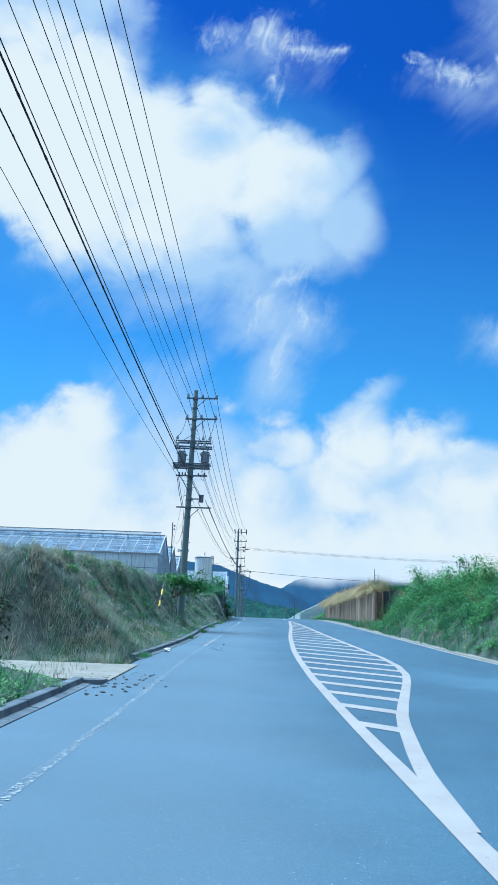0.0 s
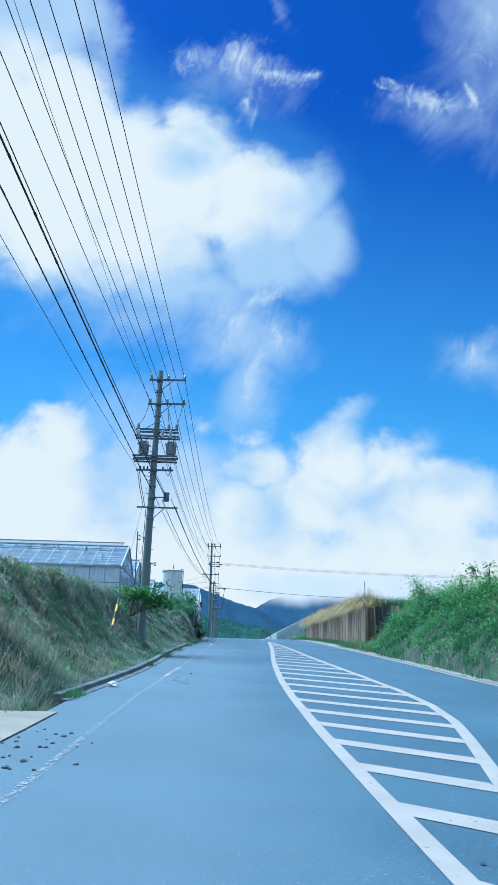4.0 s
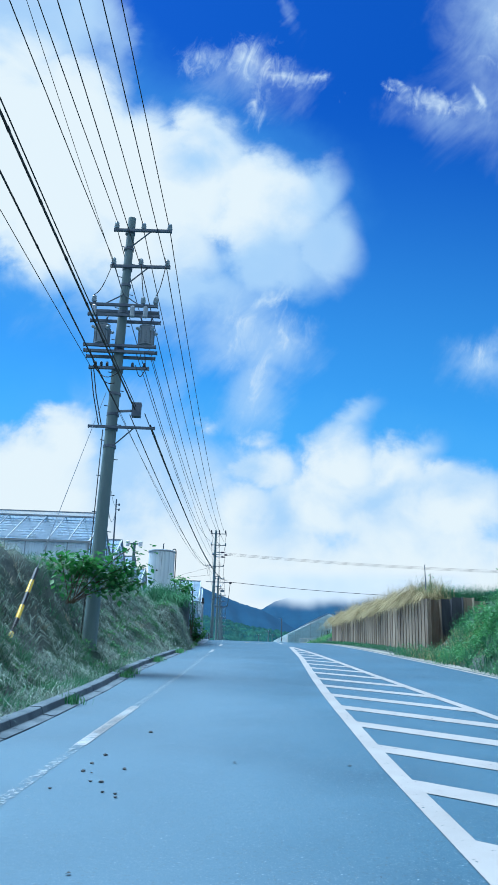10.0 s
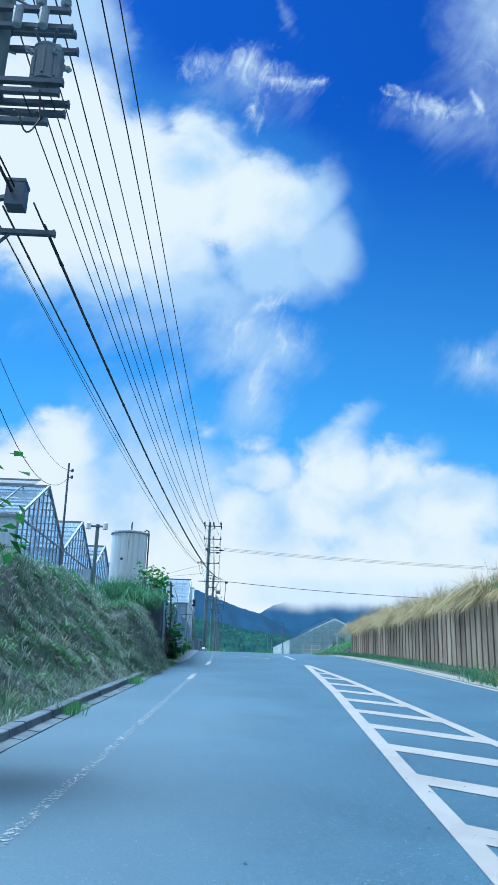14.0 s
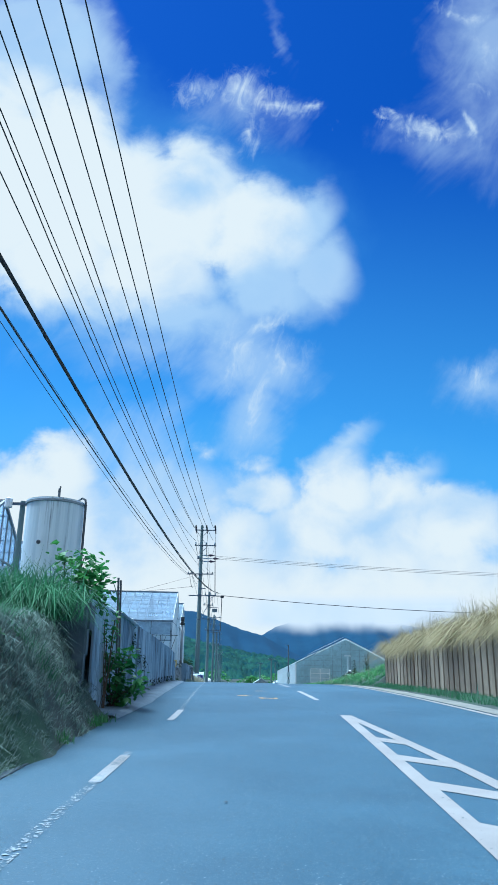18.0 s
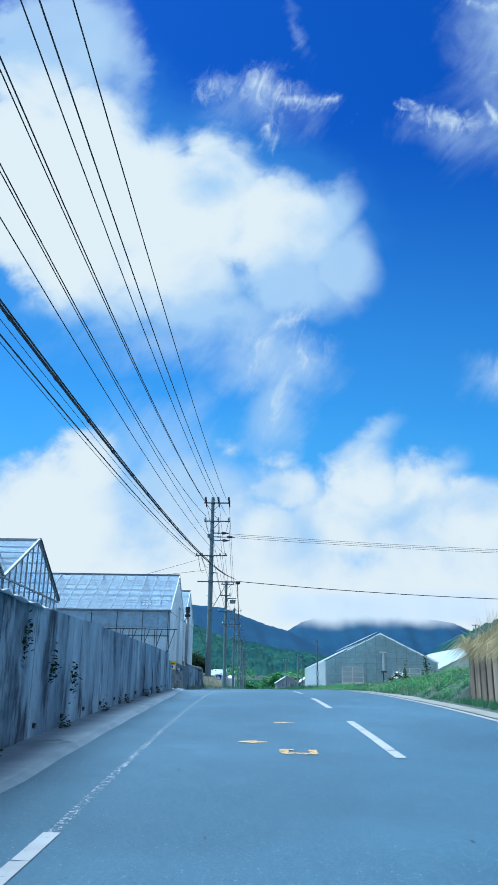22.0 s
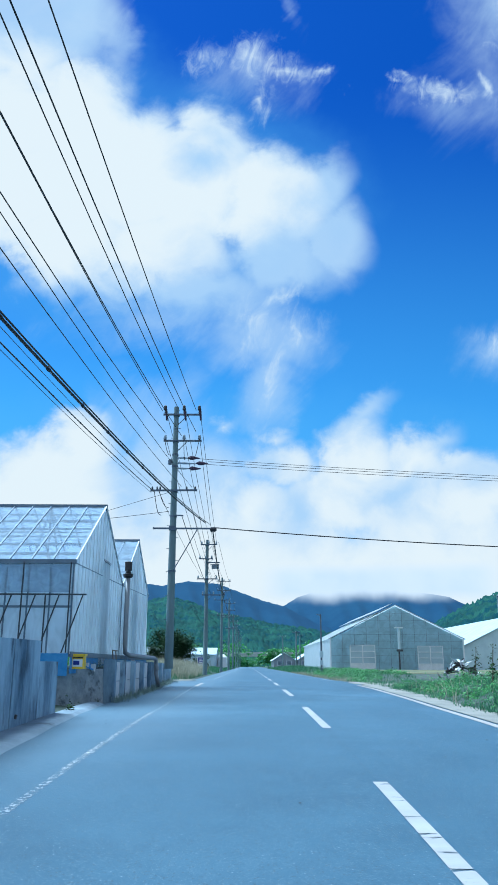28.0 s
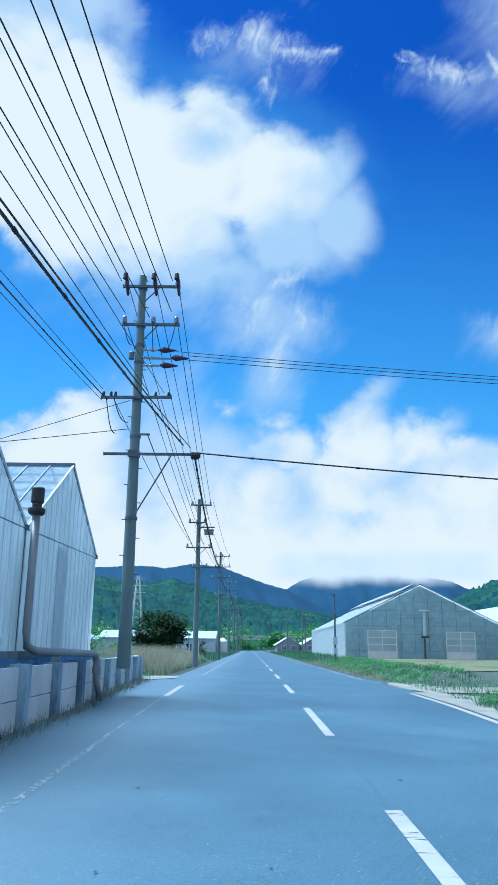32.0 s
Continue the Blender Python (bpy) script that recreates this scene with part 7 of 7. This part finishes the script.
stuff_mesh("verge_grass", [tufts(np.stack([RNG.uniform(0.1, 1.0, 9000) ** 0.7 * (pile_x(y9) - edge_right(y9) - 0.7) + edge_right(y9) + 0.65, y9, road_z(y9) + 0.02], 1), 0.06, 0.24, 0.012) for y9 in [RNG.uniform(66.5, 90, 9000)]] + [tussocks(east(1100, 88.5, 113.5, 0.15, 5.0), 24, 0.10, 0.32, 0.016, 0.16, (0.2, 1.1)), tufts(scatter(9000, 112, 165, "east", 0.3, 3.4), 0.06, 0.22, 0.02), tufts(scatter(5000, 122, 160, "west", 0.2, 3.0), 0.15, 0.5, 0.02), tufts(scatter(5000, 165, 300, "west", 0.0, 3.0), 0.2, 0.6, 0.05), tufts(scatter(5000, 165, 300, "east", 0.2, 4.0), 0.2, 0.6, 0.05)], GRASS, label="green verge grass beside the road", category="grass")
stuff_mesh("bank_weeds", [mounds(east(260, 122, 160, 0.5, 3.6), 0.14, 0.36, 60, 0.09), mounds(east(420, 88.5, 113, 0.4, 4.6, 1, 0.8, -0.3), 0.14, 0.36, 90, 0.075), weed_cloud(east(4000, 88.5, 113, 0.6, 4.6, 1, 0.8, -0.2), 0.07, 0.4)], LUSH, label="green weeds on the low bank", category="weeds")
stuff_mesh("verge_grass", [tufts(scatter(9000, 126.5, 152, "west", 0.25, 3.4), 0.6, 1.2, 0.016, (0.1, 0.7)), tussocks(east(160, 113, 165, 0.2, 3.0), 14, 0.1, 0.25), tufts(scatter(1500, 88.5, 112, "east", 0.1, 3.0, 1, 0.8, 0.3), 0.2, 0.5), tufts(scatter(3000, 124, 175, "east", 0.0, 1.2), 0.08, 0.25, 0.02)], PALE, label="dry straw-coloured grass on the verge", category="grass")
y3 = RNG.uniform(101.2, 122.2, 1800)
stuff_mesh("wall_foot_grass", [tufts(np.stack([retain_x(y3) + 0.1 + np.abs(RNG.normal(0, 0.16, 1800)), y3, road_z(y3) + 0.0], 1), 0.06, 0.26, 0.011, (0.1, 0.9)), tufts(np.stack([retain_x(y3) - RNG.uniform(0.2, 1.0, 1800), y3, 2.42 + 0 * y3], 1), 0.08, 0.3, 0.011)], STRAW, label="withered grass at the foot and back of the low wall", category="grass")
field = part("field", ribbon(lambda y: 9.4, lambda y: 60.0, steps(124.5, 230.5, 8), 0.40), FIELD)
tagged(field, "mown yellow-green field round the shed", "field", kind="structure")


def shrub(name, label, stems, centre, radius, count, leaf_size, material=LEAF, seed=1, droop=0.3, category="shrub"):
    """Forked stems that carry loose clumps of leaves."""
    bush = thing(name, label, category)
    rg = np.random.default_rng(seed)
    clumps = []
    for k in range(stems[1]):
        tip = Vector([c + r * v for c, r, v in zip(centre, radius, rg.uniform(-0.85, 0.85, 3))])
        foot = Vector(stems[0]) + Vector((rg.uniform(-0.1, 0.1), rg.uniform(-0.1, 0.1), 0))
        mid = foot.lerp(tip, 0.55) + Vector((0, 0, 0.12 * (tip - foot).length))
        pts = [foot.lerp(mid, t).lerp(mid.lerp(tip, t), t) for t in np.linspace(0, 1, 7)]
        part("stem", Shape().tube(pts, stems[2] * rg.uniform(0.6, 1.0), 6), BARK, bush)
        clumps += [tip, pts[5], pts[4]]
    clumps = np.array([tuple(c) for c in clumps])
    pick = clumps[rg.integers(0, len(clumps), count)] + rg.normal(0, 0.2, (count, 3)) * np.array(radius)
    stuff_mesh("foliage", [leaves(pick, rg.uniform(0.6, 1.3, count) * leaf_size, 0.6, droop)], material, bush)
    return bush


shrub("shrub", "broad-leaved green shrub growing out of the bank by the pole", ((-3.9, 52.6, 0.9), 15, 0.012), (-3.35, 52.7, 1.72), (1.2, 0.6, 0.5), 1050, 0.16, seed=3, droop=0.4)
shrub("shrub", "large-leaved shrub on the wall end", ((-2.7, 70.6, 2.2), 9, 0.016), (-2.5, 70.7, 3.05), (0.68, 0.7, 0.65), 620, 0.17, seed=5)
shrub("shrub", "large-leaved shrub at the wall foot", ((-1.95, 72.2, 0.7), 9, 0.016), (-1.78, 72.3, 1.35), (0.55, 0.7, 0.55), 420, 0.17, seed=8)
shrub("shrub", "small climbing shrub on the concrete wall", ((-2.05, 71.3, 0.7), 5, 0.012), (-2.0, 71.4, 2.2), (0.2, 0.5, 0.6), 120, 0.12, seed=9)
shrub("shrub", "dense dark bush beside the farm track", ((-5.2, 30.9, -1.9), 8, 0.02), (-5.2, 30.9, -1.15), (0.55, 0.5, 0.75), 1500, 0.08, DARKLEAF, seed=11)
for k, (x, y, r, h) in enumerate(((8.9, 62.5, 0.9, 0.6), (9.3, 59.0, 1.1, 0.8), (8.6, 56.0, 0.8, 0.6), (9.0, 52.5, 1.0, 0.7), (9.6, 48.0, 1.2, 0.8), (9.0, 44.0, 0.9, 0.7), (9.9, 40.5, 1.1, 0.8), (9.7, 36.0, 1.0, 0.7))):
    shrub("shrub", "bushy green shrub among the weeds of the bank", ((x, y, float(height(x, y))), 10, 0.015), (x, y, float(height(x, y)) + h * 0.7), (r, r, h), 1500, 0.095, (LUSH, LEAF, GRASS)[k % 3], seed=60 + k, droop=0.2)
shrub("shrub", "leafy sapling above the green bank", ((10.6, 55.0, 1.9), 7, 0.02), (10.6, 55.0, 3.2), (0.7, 0.8, 0.5), 420, 0.13, seed=13)
shrub("shrub", "small leafy bush on the bank top", ((8.9, 51.0, 1.5), 7, 0.015), (8.9, 51.0, 2.1), (0.5, 0.8, 0.4), 420, 0.10, seed=14)
shrub("tree", "dark round-crowned tree beside the fields", ((-6.4, 163.0, 1.6), 16, 0.07), (-6.4, 163.0, 4.5), (2.3, 2.0, 1.9), 13000, 0.25, DARKLEAF, seed=17, category="tree")
shrub("shrub", "round dark bush behind the notice board", ((-4.0, 172.0, 1.6), 8, 0.04), (-4.0, 172.0, 2.7), (1.0, 1.0, 0.8), 1500, 0.18, DARKLEAF, seed=18)
for k, (x, y, r, h) in enumerate(((-11, 150, 1.5, 1.3), (-9.0, 158, 1.2, 1.0), (-14, 166, 2.4, 1.8), (-19, 172, 2.6, 2.4), (-10.5, 185, 1.8, 1.2), (26, 250, 3.2, 3.0), (2, 445, 6, 5), (-16, 455, 7, 6), (16, 448, 7, 6), (40, 330, 5, 5), (-34, 330, 6, 5))):
    shrub("bush", "rounded green bush in the fields", ((x, y, 1.4), 9, 0.05), (x, y, 1.4 + h * 0.7), (r, r, h), 1500, 0.16 * max(1, r / 2), LUSH if k % 2 else LEAF, seed=30 + k, category="bush")
far = np.stack([RNG.uniform(-75, 55, 90), RNG.uniform(400, 520, 90), RNG.uniform(1.0, 5.0, 90)], 1)
far = far[np.abs(far[:, 0] - 2.5) > 4]
stuff_mesh("far_woods", [mounds(far, 3.5, 8.0, 330, 1.3, 1.1)], LEAF, label="green trees at the foot of the wooded hill", category="trees")
# Long-leaved grass clump on the wall end, stalks along the east bank.
n = 1500
stuff_mesh("pampas_clump", [tufts(np.stack([RNG.normal(-3.3, 0.45, n), RNG.normal(69.9, 0.45, n), np.full(n, 2.35)], 1), 0.5, 1.15, 0.02, (0.3, 1.15), None, 0.75), tufts(np.stack([RNG.normal(-2.9, 0.3, 500), RNG.normal(69.3, 0.25, 500), np.full(500, 2.1)], 1), 0.5, 1.3, 0.022, (0.7, 1.3), -1.2, 0.95)], GRASS, label="long-bladed green pampas clump hanging over the wall end", category="grass")
for k, (x, y, z, h) in enumerate(((8.25, 67.9, 2.6, 1.15), (8.0, 69.2, 2.6, 0.95), (8.3, 70.4, 2.6, 0.8), (8.6, 107.5, 2.1, 1.0), (7.9, 103.5, 2.0, 1.1), (8.3, 100.5, 2.1, 1.2), (7.8, 98.2, 2.2, 1.0), (9.4, 53.0, 1.7, 1.5), (9.0, 49.5, 1.5, 1.2), (9.7, 46.5, 1.3, 1.3))):
    stalk = thing("weed_stalk", "dark upright weed stalk with narrow leaves", "weed", group="weed stalks")
    lean = RNG.uniform(-0.12, 0.12)
    part("stem", Shape().rod((x, y, z - 0.1), (x + lean, y, z + h), 0.016, 0.008, 6), BARK, stalk)
    kk = 60
    zz = RNG.uniform(0.1, 1, kk) ** 0.8
    stuff_mesh("foliage", [leaves(np.stack([x + lean * zz + RNG.normal(0, 0.06, kk), y + RNG.normal(0, 0.06, kk), z + h * zz], 1), RNG.uniform(0.08, 0.2, kk) * (1.25 - zz), 0.9)], DARKLEAF if k > 2 and k < 7 else LEAF, stalk)
for y, zz in ((77.9, 1.9), (79.3, 1.75), (84.0, 1.2), (76.4, 2.2)):
    kk = 70
    stuff_mesh("wall_weeds", [leaves(np.stack([wall_x(y) + np.abs(RNG.normal(0.02, 0.03, kk)), y + RNG.normal(0, 0.06, kk), zz + RNG.normal(0, 0.14, kk)], 1), RNG.uniform(0.04, 0.09, kk))], DARKLEAF, label="small weeds rooted in the wall joints", category="weeds")
for y in (72.4, 75.2, 78.6, 81.9, 84.6, 88.0, 90.8, 97.9):
    kk = 90
    stuff_mesh("wall_weeds", [leaves(np.stack([wall_x(y) + 0.06 + np.abs(RNG.normal(0.0, 0.06, kk)), y + RNG.normal(0, 0.12, kk), road_z(y) + 0.04 + np.abs(RNG.normal(0, 0.09, kk))], 1), RNG.uniform(0.03, 0.07, kk))], DARKLEAF, label="small weeds at the foot of the wall", category="weeds")
